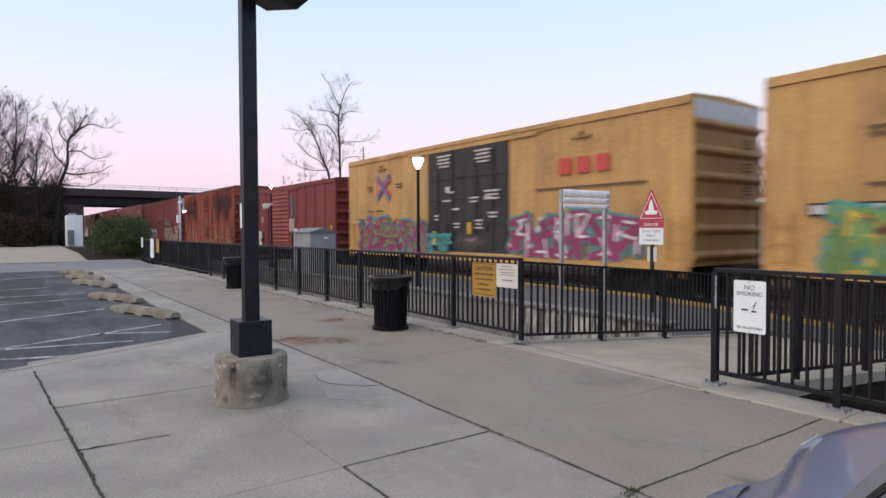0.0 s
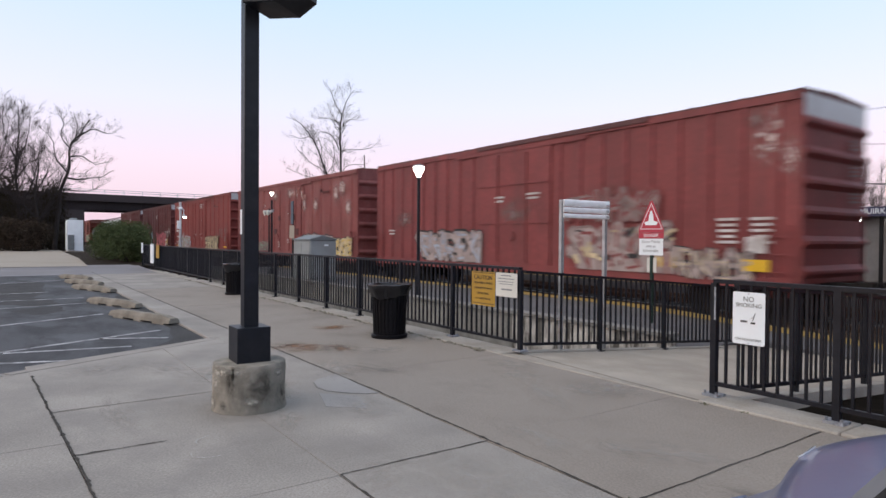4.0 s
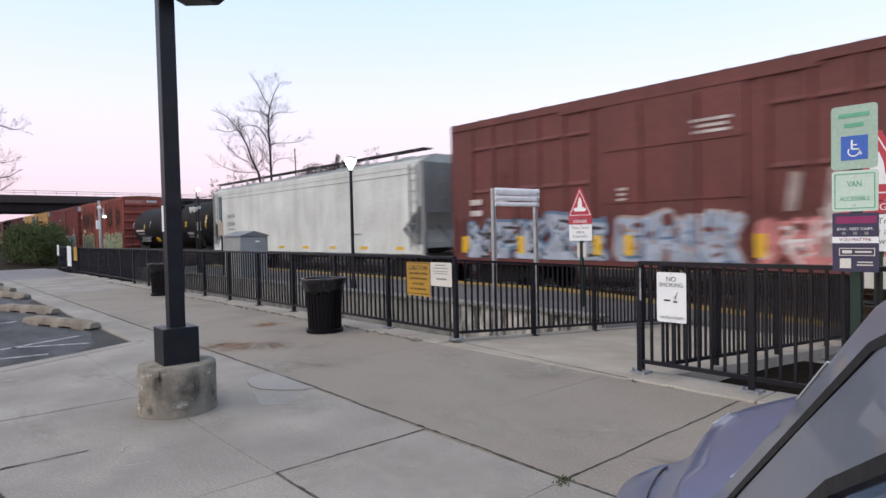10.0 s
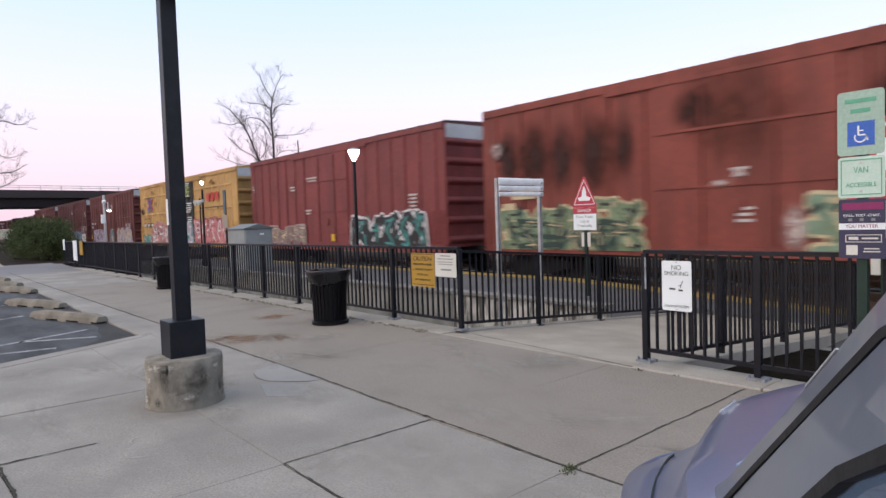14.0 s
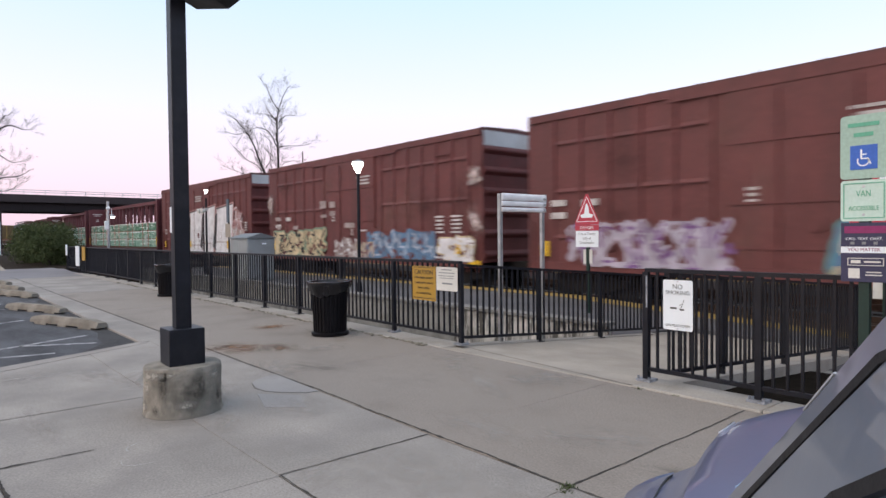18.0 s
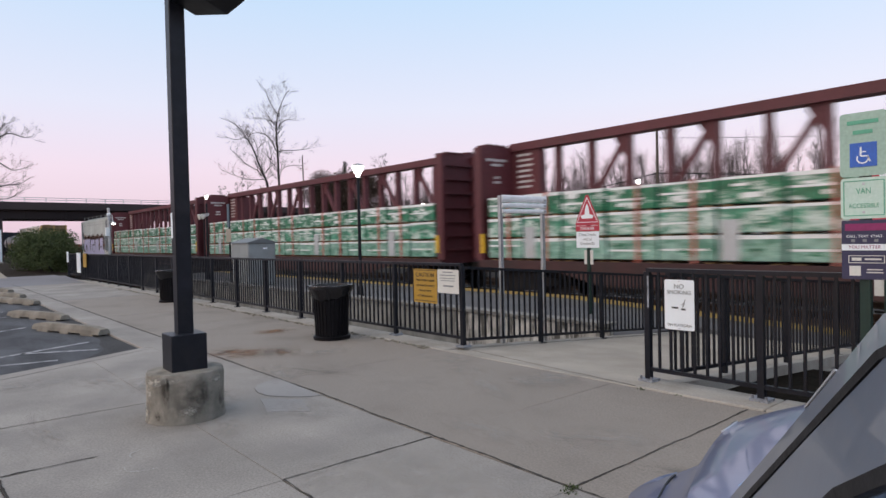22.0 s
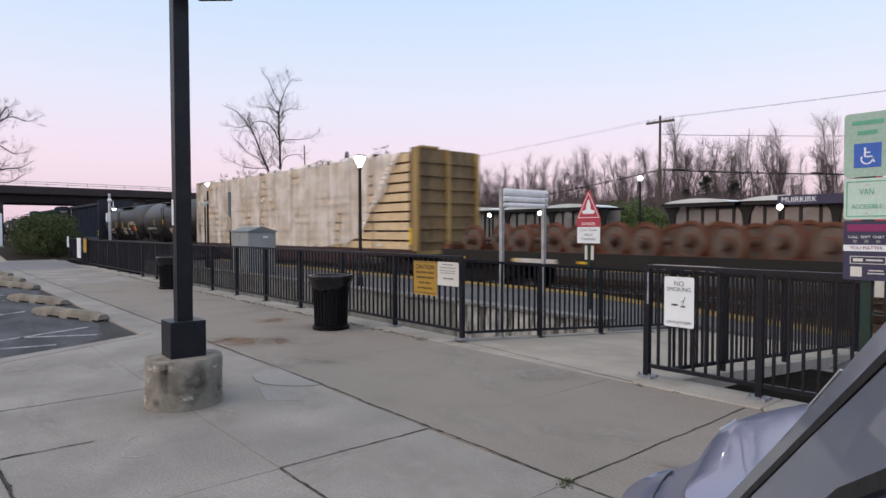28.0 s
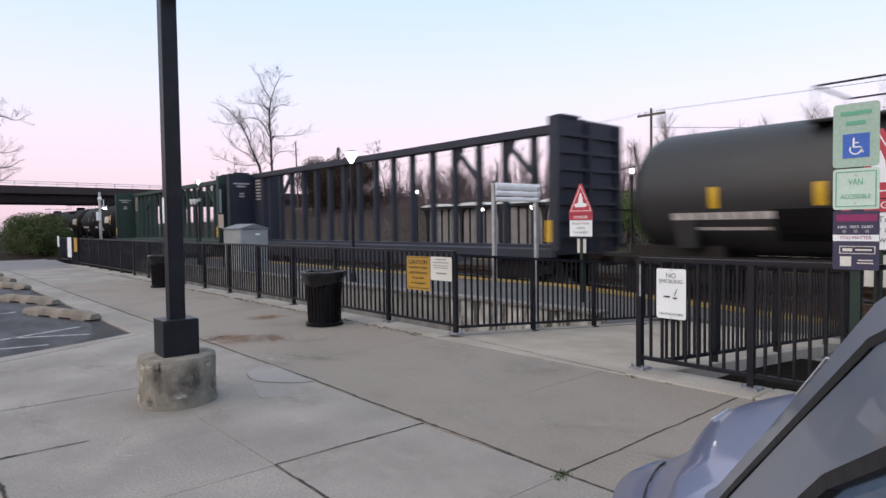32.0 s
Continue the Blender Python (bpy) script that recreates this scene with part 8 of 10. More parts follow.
def lumber_car():
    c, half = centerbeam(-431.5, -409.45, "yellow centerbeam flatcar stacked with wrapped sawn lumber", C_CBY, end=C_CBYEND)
    deck = 1.12
    random.seed(77)
    n, rows_ = 9, 10
    w = (2 * half - 0.6) / n
    hh = (4.66 - deck) / rows_
    for k in range(n):
        for r in range(rows_):
            z = deck + 0.04 + r * hh
            for y0, y1 in ((-HALF + 0.05, -0.28), (0.28, HALF - 0.05)):
                xa = -half + 0.3 + k * w
                part("lumber_pack", Geo().box(xa + random.uniform(0.0, 0.05), xa + w - 0.06, y0 + random.uniform(0, 0.03), y1, z, z + hh - 0.075), C_LUM, c)
            if random.random() < 0.35:
                part("tag", Geo().box(xa + 0.3, xa + 0.62, -HALF + 0.03, -HALF + 0.047, z + 0.08, z + 0.2), M_OFFWHITE, c)
    # the thin wrap over the side, torn away at the leading end
    g = Geo()
    cols = 46
    yy = lambda i, j: -HALF - 0.012 - 0.05 * (noise.noise((i * 0.45, j * 0.3, 3.1)) + 0.6 * abs(math.sin(i * 0.95)))
    rows2 = []
    for i in range(cols + 1):
        x = -half - 0.03 + i * (2 * half - 0.82) / cols
        lo = deck + 0.02
        lo = max(lo, float(np.interp(x, (4.6, 6.6, 7.9, 8.1, 8.5, 9.3, 9.7, 10.1), (1.14, 1.36, 1.75, 2.3, 2.75, 3.2, 3.9, 4.5))))
        ring = [(x, yy(i, j), lo + (4.70 + 0.05 * noise.noise((i * 0.5, 1.0, 8.0)) - lo) * j / 7) for j in range(8)] + [(x, -0.9, 4.80 + 0.06 * noise.noise((i * 0.6, 5.0, 1.0))), (x, -0.2, 4.82)]
        rows2.append(ring)
    g.loft(rows2, closed=False)
    for k in range(12):
        x = -half + 0.8 + k * (2 * half - 3.2) / 11
        part("strap_corner", Geo().box(x - 0.07, x + 0.07, -HALF - 0.07, -HALF + 0.16, 4.66, 4.775), C_STRAPG if k % 3 == 1 else C_SILLDK, c)
        part("strap", Geo().box(x - 0.014, x + 0.014, -HALF - 0.070, -HALF - 0.064, 1.14, 4.72), C_STRAPG, c)
    # loose folds at the torn edge and along the top
    rnd = random.Random(79)
    for k in range(16):
        x, z = 7.9 + 0.14 * k, 2.0 + 0.165 * k
        w, t = rnd.uniform(0.08, 0.16), rnd.uniform(0.12, 0.25)
        part("wrap_fold", Geo().loft([[(x - w, -HALF - 0.11, z - t), (x + 0.1, -HALF - 0.15, z - 0.4 * t), (x + w, -HALF - 0.10, z + t)], [(x - w - 0.18, -HALF - 0.12, z - 0.8 * t), (x - 0.12, -HALF - 0.20, z - 0.2 * t), (x + w - 0.16, -HALF - 0.12, z + t)]], closed=False), M_WRAPSHEET, c, smooth=True)
    for k in range(40):
        x = rnd.uniform(-10.6, 8.4)
        part("wrap_fold", Geo().loft([[(x - 0.15, -HALF - 0.02, 4.66), (x - 0.12, -HALF + 0.1, 4.80)], [(x, -HALF - 0.10, 4.66), (x, -HALF + 0.02, 4.80 + rnd.uniform(0.02, 0.09))], [(x + 0.2, -HALF - 0.02, 4.66), (x + 0.2, -HALF + 0.1, 4.80)]], closed=False), M_WRAPSHEET, c, smooth=True)
    for k in range(46):
        x, z = rnd.uniform(-10.6, 7.0), 1.2 + 0.35 * rnd.randrange(10)
        w = rnd.uniform(0.1, 0.28)
        part("wrap_fold", Geo().face([(x - w, -HALF - 0.125, z), (x + w, -HALF - 0.125, z + rnd.uniform(-0.04, 0.04)), (x + w * 0.8, -HALF - 0.125, z + rnd.uniform(0.1, 0.2)), (x - w * 0.9, -HALF - 0.125, z + 0.13)]), M_WRAPSHEET, c)
    part("wrap", g, M_WRAPSHEET, c, "translucent white wrap with a torn corner", smooth=True)


def wrap_sheet():
    m = bpy.data.materials.new("thin_white_wrap")
    m.use_nodes = True
    n, l = m.node_tree.nodes, m.node_tree.links
    b = n["Principled BSDF"]
    b.inputs["Roughness"].default_value = 0.35
    tc = n.new("ShaderNodeTexCoord")
    no = n.new("ShaderNodeTexNoise")
    no.inputs["Scale"].default_value = 0.9
    no.inputs["Detail"].default_value = 9
    l.new(tc.outputs["Object"], no.inputs["Vector"])
    # long upright creases
    mp, cr, mix = n.new("ShaderNodeMapping"), n.new("ShaderNodeTexNoise"), n.new("ShaderNodeMath")
    mp.inputs["Scale"].default_value = (1.9, 1, 0.16)
    cr.inputs["Scale"].default_value, cr.inputs["Detail"].default_value = 1.0, 5
    mix.operation = "ADD"
    half_no, half_cr = n.new("ShaderNodeMath"), n.new("ShaderNodeMath")
    for node, src in ((half_no, no), (half_cr, cr)):
        node.operation, node.inputs[1].default_value = "MULTIPLY", 0.5
        l.new(src.outputs["Fac"], node.inputs[0])
    l.new(tc.outputs["Object"], mp.inputs["Vector"])
    l.new(mp.outputs[0], cr.inputs["Vector"])
    l.new(half_no.outputs[0], mix.inputs[0])
    l.new(half_cr.outputs[0], mix.inputs[1])
    r = n.new("ShaderNodeValToRGB")
    r.color_ramp.elements[0].color, r.color_ramp.elements[1].color = (0.82, 0.76, 0.69, 1), (0.93, 0.90, 0.86, 1)
    l.new(no.outputs["Fac"], r.inputs[0])
    l.new(r.outputs[0], b.inputs["Base Color"])
    a = n.new("ShaderNodeMapRange")
    a.inputs["From Min"].default_value, a.inputs["From Max"].default_value = 0.40, 0.60
    a.inputs["To Min"].default_value, a.inputs["To Max"].default_value = 0.24, 0.82
    l.new(mix.outputs[0], a.inputs["Value"])
    l.new(a.outputs[0], b.inputs["Alpha"])
    return m


M_WRAPSHEET = wrap_sheet()
lumber_car()
c, h, patch = tank(-444.0, -432.75, "charcoal tank car with white stencils", C_TANK2, 2, yellow=False, panel=False)
for k in range(7):
    patch(-4.40 + 0.32 * k, -4.14 + 0.32 * k, 1.97, 2.11, C_DECAL)
patch(-4.33, -2.48, 1.70, 1.76, C_FAINT)
for x in (-2.53, -0.40, 2.18):
    patch(x - 0.09, x + 0.09, 2.24, 2.67, C_REFL)
patch(3.53, 4.62, 2.30, 2.80, C_DECAL)
for k in range(3):
    patch(3.60, 4.5 - 0.15 * k, 2.38 + 0.14 * k, 2.43 + 0.14 * k, C_HOPDK)
patch(4.74, 4.94, 2.03, 2.88, C_REFL)
patch(0.74, 1.45, 1.66, 2.04, G_CREAM)
patch(1.50, 2.16, 1.78, 2.08, G_CREAM)
patch(2.63, 3.30, 1.62, 1.88, C_DECAL)
patch(2.75, 3.25, 1.45, 1.54, C_DECAL)
patch(3.37, 3.80, 1.72, 1.90, L_RED)
c, h, patch = tank(-456.5, -445.0, "charcoal tank car with white stencils", C_TANK2, 3, yellow=False, panel=False)
for x in (-3.68, -1.55, 0.60, 2.62):
    patch(x - 0.09, x + 0.09, 2.15, 2.62, C_REFL)
for k in range(7):
    patch(-4.70 + 0.33 * k, -4.42 + 0.33 * k, 1.90, 2.06, C_DECAL)
patch(-4.59, -2.56, 1.66, 1.73, C_DECAL)
patch(-2.45, -0.9, 1.42, 2.1, C_TANK)
patch(0.41, 1.25, 1.58, 1.93, G_CREAM)
patch(0.57, 1.78, 2.01, 2.09, C_DECAL)
patch(2.27, 3.0, 1.95, 2.10, C_DECAL)
patch(2.38, 2.99, 1.60, 1.66, C_DECAL)
patch(2.38, 2.99, 1.74, 1.80, C_DECAL)
patch(3.07, 4.3, 2.35, 2.62, C_HOPDK)
patch(3.89, 4.35, 1.78, 2.2, L_RED)
patch(4.44, 4.66, 1.80, 2.46, C_REFL)
centerbeam(-481.3, -458.85, "empty navy blue centerbeam flatcar", C_NAVY)
centerbeam(-504.9, -482.8, "empty dark green centerbeam flatcar", C_GRN)
tank(-518.5, -506.8, "black tank car with white stencils", C_TANK, 4)
tank(-532.0, -520.3, "black tank car with white stencils", C_TANK, 5)
tank(-545.5, -533.8, "black tank car with white stencils", C_TANK, 6)


# ---------------------------------------------------------------- bridge
def road_bridge():
    t = thing("road_bridge", "dark steel girder road bridge with a pipe railing over the tracks", "bridge", at=pose(-122, 20, 0, 0, 0, 4))
    part("girder", Geo().box(-0.6, -0.2, -75, 85, 6.0, 7.6), M_BRIDGE, t)
    for y in range(-72, 84, 6):
        part("stiffener", Geo().box(-0.2, -0.05, y, y + 0.15, 6.0, 7.6), M_BRIDGE, t)
    part("girder", Geo().box(-10.6, -10.2, -75, 85, 6.0, 7.6), M_BRIDGE, t)
    part("deck", Geo().box(-11.5, 0.35, -75, 85, 7.6, 8.1), M_BRIDGEC, t)
    part("parapet", Geo().box(0.35, 0.65, -75, 85, 7.5, 8.75), M_BRIDGEC, t, "pale concrete parapet")
    part("parapet", Geo().box(-11.8, -11.5, -75, 85, 7.5, 8.75), M_BRIDGEC, t, "pale concrete parapet")
    for z in (9.15, 9.5):
        part("hand_rail", Geo().bar((0.5, -75, z), (0.5, 85, z), 0.09), M_GALV, t)
    for y in range(-75, 86, 3):
        part("rail_post", Geo().box(0.44, 0.56, y - 0.05, y + 0.05, 8.75, 9.5), M_GALV, t)
    for y in (22.0, 45):
        for x in (-9.5, -5.5, -1.5):
            part("pier", Geo().tube((x, y, -1.3), (x, y, 5.2), 0.5, n=14), M_BRIDGEC, t)
        part("pier_cap", Geo().box(-10.6, -0.4, y - 0.6, y + 0.6, 5.2, 6.0), M_BRIDGEC, t)
    part("abutment", Geo().box(-11, 0, -40, -9.0, -1.3, 6.0), M_BRIDGEC, t)
    part("abutment", Geo().box(-11, 0, 60, 80, -1.3, 6.0), M_BRIDGEC, t)


road_bridge()


# ---------------------------------------------------------------- bare trees and brush
def grow(g, seed, height, limbs=16, reach=0.30, rise=0.75, trunk=0.014, lean=(0.0, 0.0), bare=0.28, twigs=5, levels=3, base=(0, 0, 0), thin=0.012):
    """Adds a bare tree to g: a wandering leader, limbs along it that bend upwards, branches and twigs on these."""
    rnd = random.Random(seed)

    def shoot(p, d, length, r, level):
        n = (7, 5, 4, 3)[min(level, 3)]
        sides = (6, 4, 3, 3)[min(level, 3)]
        pts = [p]
        for k in range(n):
            d = (d + Vector((rnd.gauss(0, 0.16), rnd.gauss(0, 0.16), rnd.gauss(0.05, 0.10)))).normalized()
            pts.append(pts[-1] + d * length / n)
        for k in range(n):
            ra, rb = r * (1 - 0.8 * k / n), r * (1 - 0.8 * (k + 1) / n)
            g.tube(pts[k], pts[k + 1], max(ra, thin * 1.15), max(rb, thin), n=sides, m=0 if level < 2 else 1, caps=False)
        if level >= levels:
            return
        for k in range(twigs + (2 if level == 1 else 0)):
            u = rnd.uniform(0.25, 1.0)
            i = min(n - 1, int(u * n))
            q = pts[i].lerp(pts[i + 1], u * n - i)
            along = (pts[i + 1] - pts[i]).normalized()
            side = Vector((rnd.gauss(0, 1), rnd.gauss(0, 1), rnd.gauss(0.25, 0.6))).normalized()
            shoot(q, (along * 0.55 + side * 0.75).normalized(), length * rnd.uniform(0.28, 0.55) * (1.15 - 0.5 * u), r * 0.5 * (1.1 - 0.7 * u), level + 1)

    p = Vector(base)
    d = Vector((lean[0], lean[1], 1)).normalized()
    n = 14
    pts = [p]
    for k in range(n):
        d = (d + Vector((rnd.gauss(0, 0.06), rnd.gauss(0, 0.06), 0.05))).normalized()
        pts.append(pts[-1] + d * height / n)
    for k in range(n):
        ra, rb = height * trunk * (1 - 0.93 * k / n), height * trunk * (1 - 0.93 * (k + 1) / n)
        g.tube(pts[k], pts[k + 1], ra, rb, n=9, m=0, caps=False)
    for k in range(limbs):
        u = bare + (1 - bare) * (k + rnd.uniform(0, 0.8)) / limbs
        i = min(n - 1, int(u * n))
        q = pts[i].lerp(pts[i + 1], u * n - i)
        a = k * 2.4 + rnd.uniform(-0.6, 0.6)
        d = Vector((math.cos(a), math.sin(a), rise * rnd.uniform(0.5, 1.4))).normalized()
        shoot(q, d, height * reach * (1.15 - 0.75 * u) * rnd.uniform(0.7, 1.2), height * trunk * 0.50 * (1.05 - 0.85 * u), 1)


def split_tree(label, seed, height, at, second=None, **how):
    g = Geo()
    grow(g, seed, height, **how)
    if second:
        grow(g, seed + 1, height * second[0], lean=second[1], **{k: v for k, v in how.items() if k != "lean"})
    a, b = Geo(), Geo()
    a.v = b.v = g.v
    for f, m in zip(g.f, g.m):
        (b if m else a).f.append(f)
        (b if m else a).m.append(0)
    t = thing("bare_tree", label, "tree", at=at)
    part("trunk", a, M_BARK, t)
    part("crown", b, M_TWIG, t, "fine bare twigs")
    return t


def spike(g, p, q, r, m=0):
    """A fine twig: three faces that meet in its tip."""
    d = (q - p).normalized()
    a = d.cross(Vector((0.3, 0.2, 1.0))).normalized() * r
    b = d.cross(a).normalized() * r
    n = len(g.v)
    g.v += [tuple(p + a), tuple(p - 0.5 * a + 0.87 * b), tuple(p - 0.5 * a - 0.87 * b), tuple(q)]
    g.f += [(n, n + 1, n + 3), (n + 1, n + 2, n + 3), (n + 2, n, n + 3)]
    g.m += [m, m, m]


def limb_tree(label, at, lines, seed, twig=1.0, dense=1.5, thin=0.014, droop=0.0):
    """A bare tree along chosen limbs, each a list of (across, height, depth) with its thickness at both ends; branches and twigs fill it in."""
    rnd = random.Random(seed)
    a, b = Geo(), Geo()

    def shoot(p, d, length, r, level):
        n = (6, 4)[level]
        pts = [p]
        bend = Vector((rnd.gauss(0, 0.07), rnd.gauss(0, 0.07), 0.09 - droop))
        for k in range(n):
            d = (d + bend + Vector((rnd.gauss(0, 0.07), rnd.gauss(0, 0.07), rnd.gauss(0, 0.06)))).normalized()
            pts.append(pts[-1] + d * length / n)
        least = thin * (1.0, 0.7)[level]
        for k in range(n):
            b.tube(pts[k], pts[k + 1], max(r * (1 - 0.85 * k / n), least * 1.1), max(r * (1 - 0.85 * (k + 1) / n), least), n=(4, 3)[level], caps=False)
        for k in range((7, 6)[level]):
            u = rnd.uniform(0.15, 1.0)
            i = min(n - 1, int(u * n))
            q = pts[i].lerp(pts[i + 1], u * n - i)
            side = Vector((rnd.gauss(0, 1), rnd.gauss(0, 1), rnd.gauss(0.2, 0.6))).normalized()
            way = ((pts[i + 1] - pts[i]).normalized() * 0.9 + side * 0.6).normalized()
            if level == 0:
                shoot(q, way, length * rnd.uniform(0.3, 0.6) * (1.1 - 0.45 * u), r * 0.42, 1)
            else:
                mid = q + way * length * rnd.uniform(0.35, 0.75)
                spike(b, q, mid, thin * 0.6)
                spike(b, q.lerp(mid, 0.5), mid + (way + 0.8 * side).normalized() * length * 0.12, thin * 0.5)

    for r0, r1, pts in lines:
        pts = [Vector((p[0], p[2] if len(p) > 2 else 0.0, p[1])) for p in pts]
        fine = []
        for i in range(len(pts) - 1):
            p0, p1, p2, p3 = pts[max(0, i - 1)], pts[i], pts[i + 1], pts[min(len(pts) - 1, i + 2)]
            for k in range(5):
                u = k / 5
                q = 0.5 * ((2 * p1) + (p2 - p0) * u + (2 * p0 - 5 * p1 + 4 * p2 - p3) * u * u + (3 * p1 - p0 - 3 * p2 + p3) * u ** 3)
                fine.append(q + Vector((rnd.gauss(0, 0.03), rnd.gauss(0, 0.03), 0)) * (1 if fine else 0))
        fine.append(pts[-1])
        n = len(fine) - 1
        rad = lambda k: r0 + (r1 - r0) * (k / n) ** 0.8
        for k in range(n):
            a.tube(fine[k], fine[k + 1], rad(k), rad(k + 1), n=8 if r0 > 0.1 else 6, caps=False)
        start = 0.45 if r0 > 0.2 else 0.12
        total = sum((fine[k + 1] - fine[k]).length for k in range(n))
        for k in range(int(total * dense)):
            u = rnd.uniform(start, 1.0)
            i = min(n - 1, int(u * n))
            along = (fine[i + 1] - fine[i]).normalized()
            side = Vector((rnd.gauss(0, 1), rnd.gauss(0, 0.8), rnd.gauss(0.15, 0.5))).normalized()
            shoot(fine[i], (along * 0.75 + side * 0.75).normalized(), twig * rnd.uniform(0.7, 2.2) * (1.2 - 0.5 * u), max(thin, rad(i) * 0.24), 0)
    t = thing("bare_tree", label, "tree", at=at)
    part("trunk", a, M_BARK, t, smooth=True)
    part("crown", b, M_TWIG, t, "fine bare twigs")
    return t


STEM_LIMBS = [
    (0.25, 0.07, [(0, 0), (0.1, 5), (0.05, 8.5), (-0.1, 13.9), (-0.1, 17.1), (0.1, 18.8)]),
    (0.07, 0.032, [(0.1, 18.8), (-1.1, 20.9, 0.3), (-1.5, 22.3, 0.5)]), (0.07, 0.032, [(0.1, 18.8), (0.7, 20.5, -0.2), (1.4, 21.7, -0.4), (2.0, 22.3, -0.5)]),
    (0.10, 0.032, [(-0.2, 13.7), (-1.1, 15.5, 0.4), (-1.9, 16.2, 0.7), (-3.1, 16.5, 0.9), (-4.0, 16.2, 1.0)]), (0.06, 0.032, [(-0.1, 17.2), (-1.2, 18.6, 0.6), (-1.8, 19.6, 0.9)]),
    (0.06, 0.032, [(-0.1, 17.6), (-1.5, 18.1, -0.7), (-2.9, 18.1, -1.0)]), (0.08, 0.032, [(0, 13.5), (0.8, 13.8, 0.4), (3.0, 13.9, 0.6), (4.5, 14.2, 0.6)]),
    (0.06, 0.032, [(0.1, 17.0), (1.2, 18.0, -0.5), (2.7, 17.9, -0.8)]), (0.06, 0.032, [(0.1, 9.7), (0.6, 11.0, -0.5), (1.8, 11.5, -0.8), (3.5, 11.5, -1.0)])]
FORK_LIMBS = [
    (0.19, 0.035, [(-0.2, 2.0), (-1.5, 8.5), (-1.9, 9.8), (-2.5, 11.4), (-3.4, 13.9), (-4.0, 15.1), (-4.8, 16.3), (-6.0, 17.6), (-7.0, 18.1)]),
    (0.07, 0.032, [(-3.8, 15.1), (-4.8, 15.7, 0.5), (-6.0, 15.5, 0.8), (-7.8, 16.0, 0.9)]), (0.07, 0.032, [(-1.8, 10.6), (-1.2, 11.8, 0.4), (-1.1, 13.5, 0.6), (-1.5, 15.2, 0.8)]),
    (0.07, 0.032, [(-2.3, 10.2), (-3.1, 11.1, -0.5), (-4.4, 11.8, -0.8), (-5.2, 12.8, -1.0), (-6.1, 13.6, -1.1)]), (0.06, 0.032, [(-2.0, 9.7), (-4.0, 9.7, 0.4), (-5.6, 10.1, 0.6), (-8.2, 11.2, 0.7)]),
    (0.06, 0.032, [(-2.9, 12.7), (-2.7, 14.0, -0.5), (-3.2, 15.3, -0.8)])]
limb_tree("tall bare tree with a forked trunk beyond the tracks", pose(-82.6, 40, 0.6, 0, 0, 54.75), STEM_LIMBS + FORK_LIMBS, 5, twig=1.35, dense=2.9, thin=0.005)
limb_tree("leaning bare tree with twisted limbs by the bridge", pose(-76, 4.5, 0, 0, 0, 87), [
    (0.24, 0.04, [(-0.3, 0), (0, 3.5), (0.3, 6.4), (1.0, 8.7), (1.1, 11.0), (2.0, 12.3), (2.9, 13.9)]),
    (0.11, 0.02, [(0.7, 7.6), (1.8, 7.5, 0.4), (2.8, 7.7, 0.5), (4.0, 7.9, 0.5), (4.9, 8.6, 0.5)]), (0.11, 0.02, [(1.1, 11.0), (2.2, 12.2, -0.4), (3.2, 12.8, -0.6), (4.3, 12.5, -0.6), (5.1, 12.6, -0.6)]),
    (0.09, 0.02, [(1.0, 9.8), (2.2, 10.0, 0.6), (3.4, 9.3, 0.8), (4.6, 9.6, 0.8)]), (0.10, 0.02, [(0.8, 8.2), (-0.2, 9.6), (-0.4, 11.2), (-1.0, 12.2)]),
    (0.08, 0.02, [(1.1, 10.6), (0.3, 12.0, 0.5), (0.5, 13.4, 0.7), (0.0, 14.4, 0.7)]), (0.08, 0.02, [(0.4, 6.4), (1.6, 6.3, 0.6), (3.0, 6.4, 0.8), (4.2, 7.2, 0.8)]), (0.06, 0.02, [(1.6, 11.8), (1.7, 13.2), (1.4, 14.5)])],
    14, twig=1.05, dense=3.4, thin=0.005, droop=0.05)
for label, x, y, h, seed in (("bare tree above dark brush by the drive", -77, 1.0, 14.6, 23), ("bare tree above dark brush by the drive", -79, -0.9, 13.6, 27), ("bare tree above dark brush by the drive", -75, 2.6, 10.0, 29), ("bare tree above dark brush by the drive", -80, -3.6, 13.8, 35)):
    limb_tree(label, pose(x, y, 0, 0, 0, 88), [
        (0.20, 0.03, [(0, 0), (0.1, h * 0.3), (-0.1, h * 0.6), (0.2, h * 0.82), (0.1, h)]), (0.12, 0.02, [(0.1, h * 0.3), (1.3, h * 0.48, 0.4), (1.9, h * 0.66, 0.6), (2.5, h * 0.85, 0.7)]),
        (0.12, 0.02, [(0, h * 0.34), (-1.4, h * 0.5, -0.4), (-1.8, h * 0.72, -0.6), (-2.6, h * 0.88, -0.6)]), (0.09, 0.02, [(0, h * 0.5), (1.0, h * 0.62, 0.9), (2.9, h * 0.68, 1.2)]),
        (0.09, 0.02, [(0, h * 0.45), (-1.6, h * 0.54, 0.8), (-3.0, h * 0.58, 1.0)]), (0.08, 0.02, [(-0.1, h * 0.6), (0.9, h * 0.78, -0.7), (1.2, h * 0.94, -0.9)]), (0.08, 0.02, [(0, h * 0.62), (-1.0, h * 0.8), (-1.2, h * 0.97)])],
        seed, twig=1.35, dense=4.0, thin=0.007)
split_tree("slim bare tree at the edge of the woods", 31, 11.5, pose(-77, 56, 2.6, 0, 0, 90), None, limbs=12, reach=0.34, rise=1.3, trunk=0.010, bare=0.35, twigs=4)
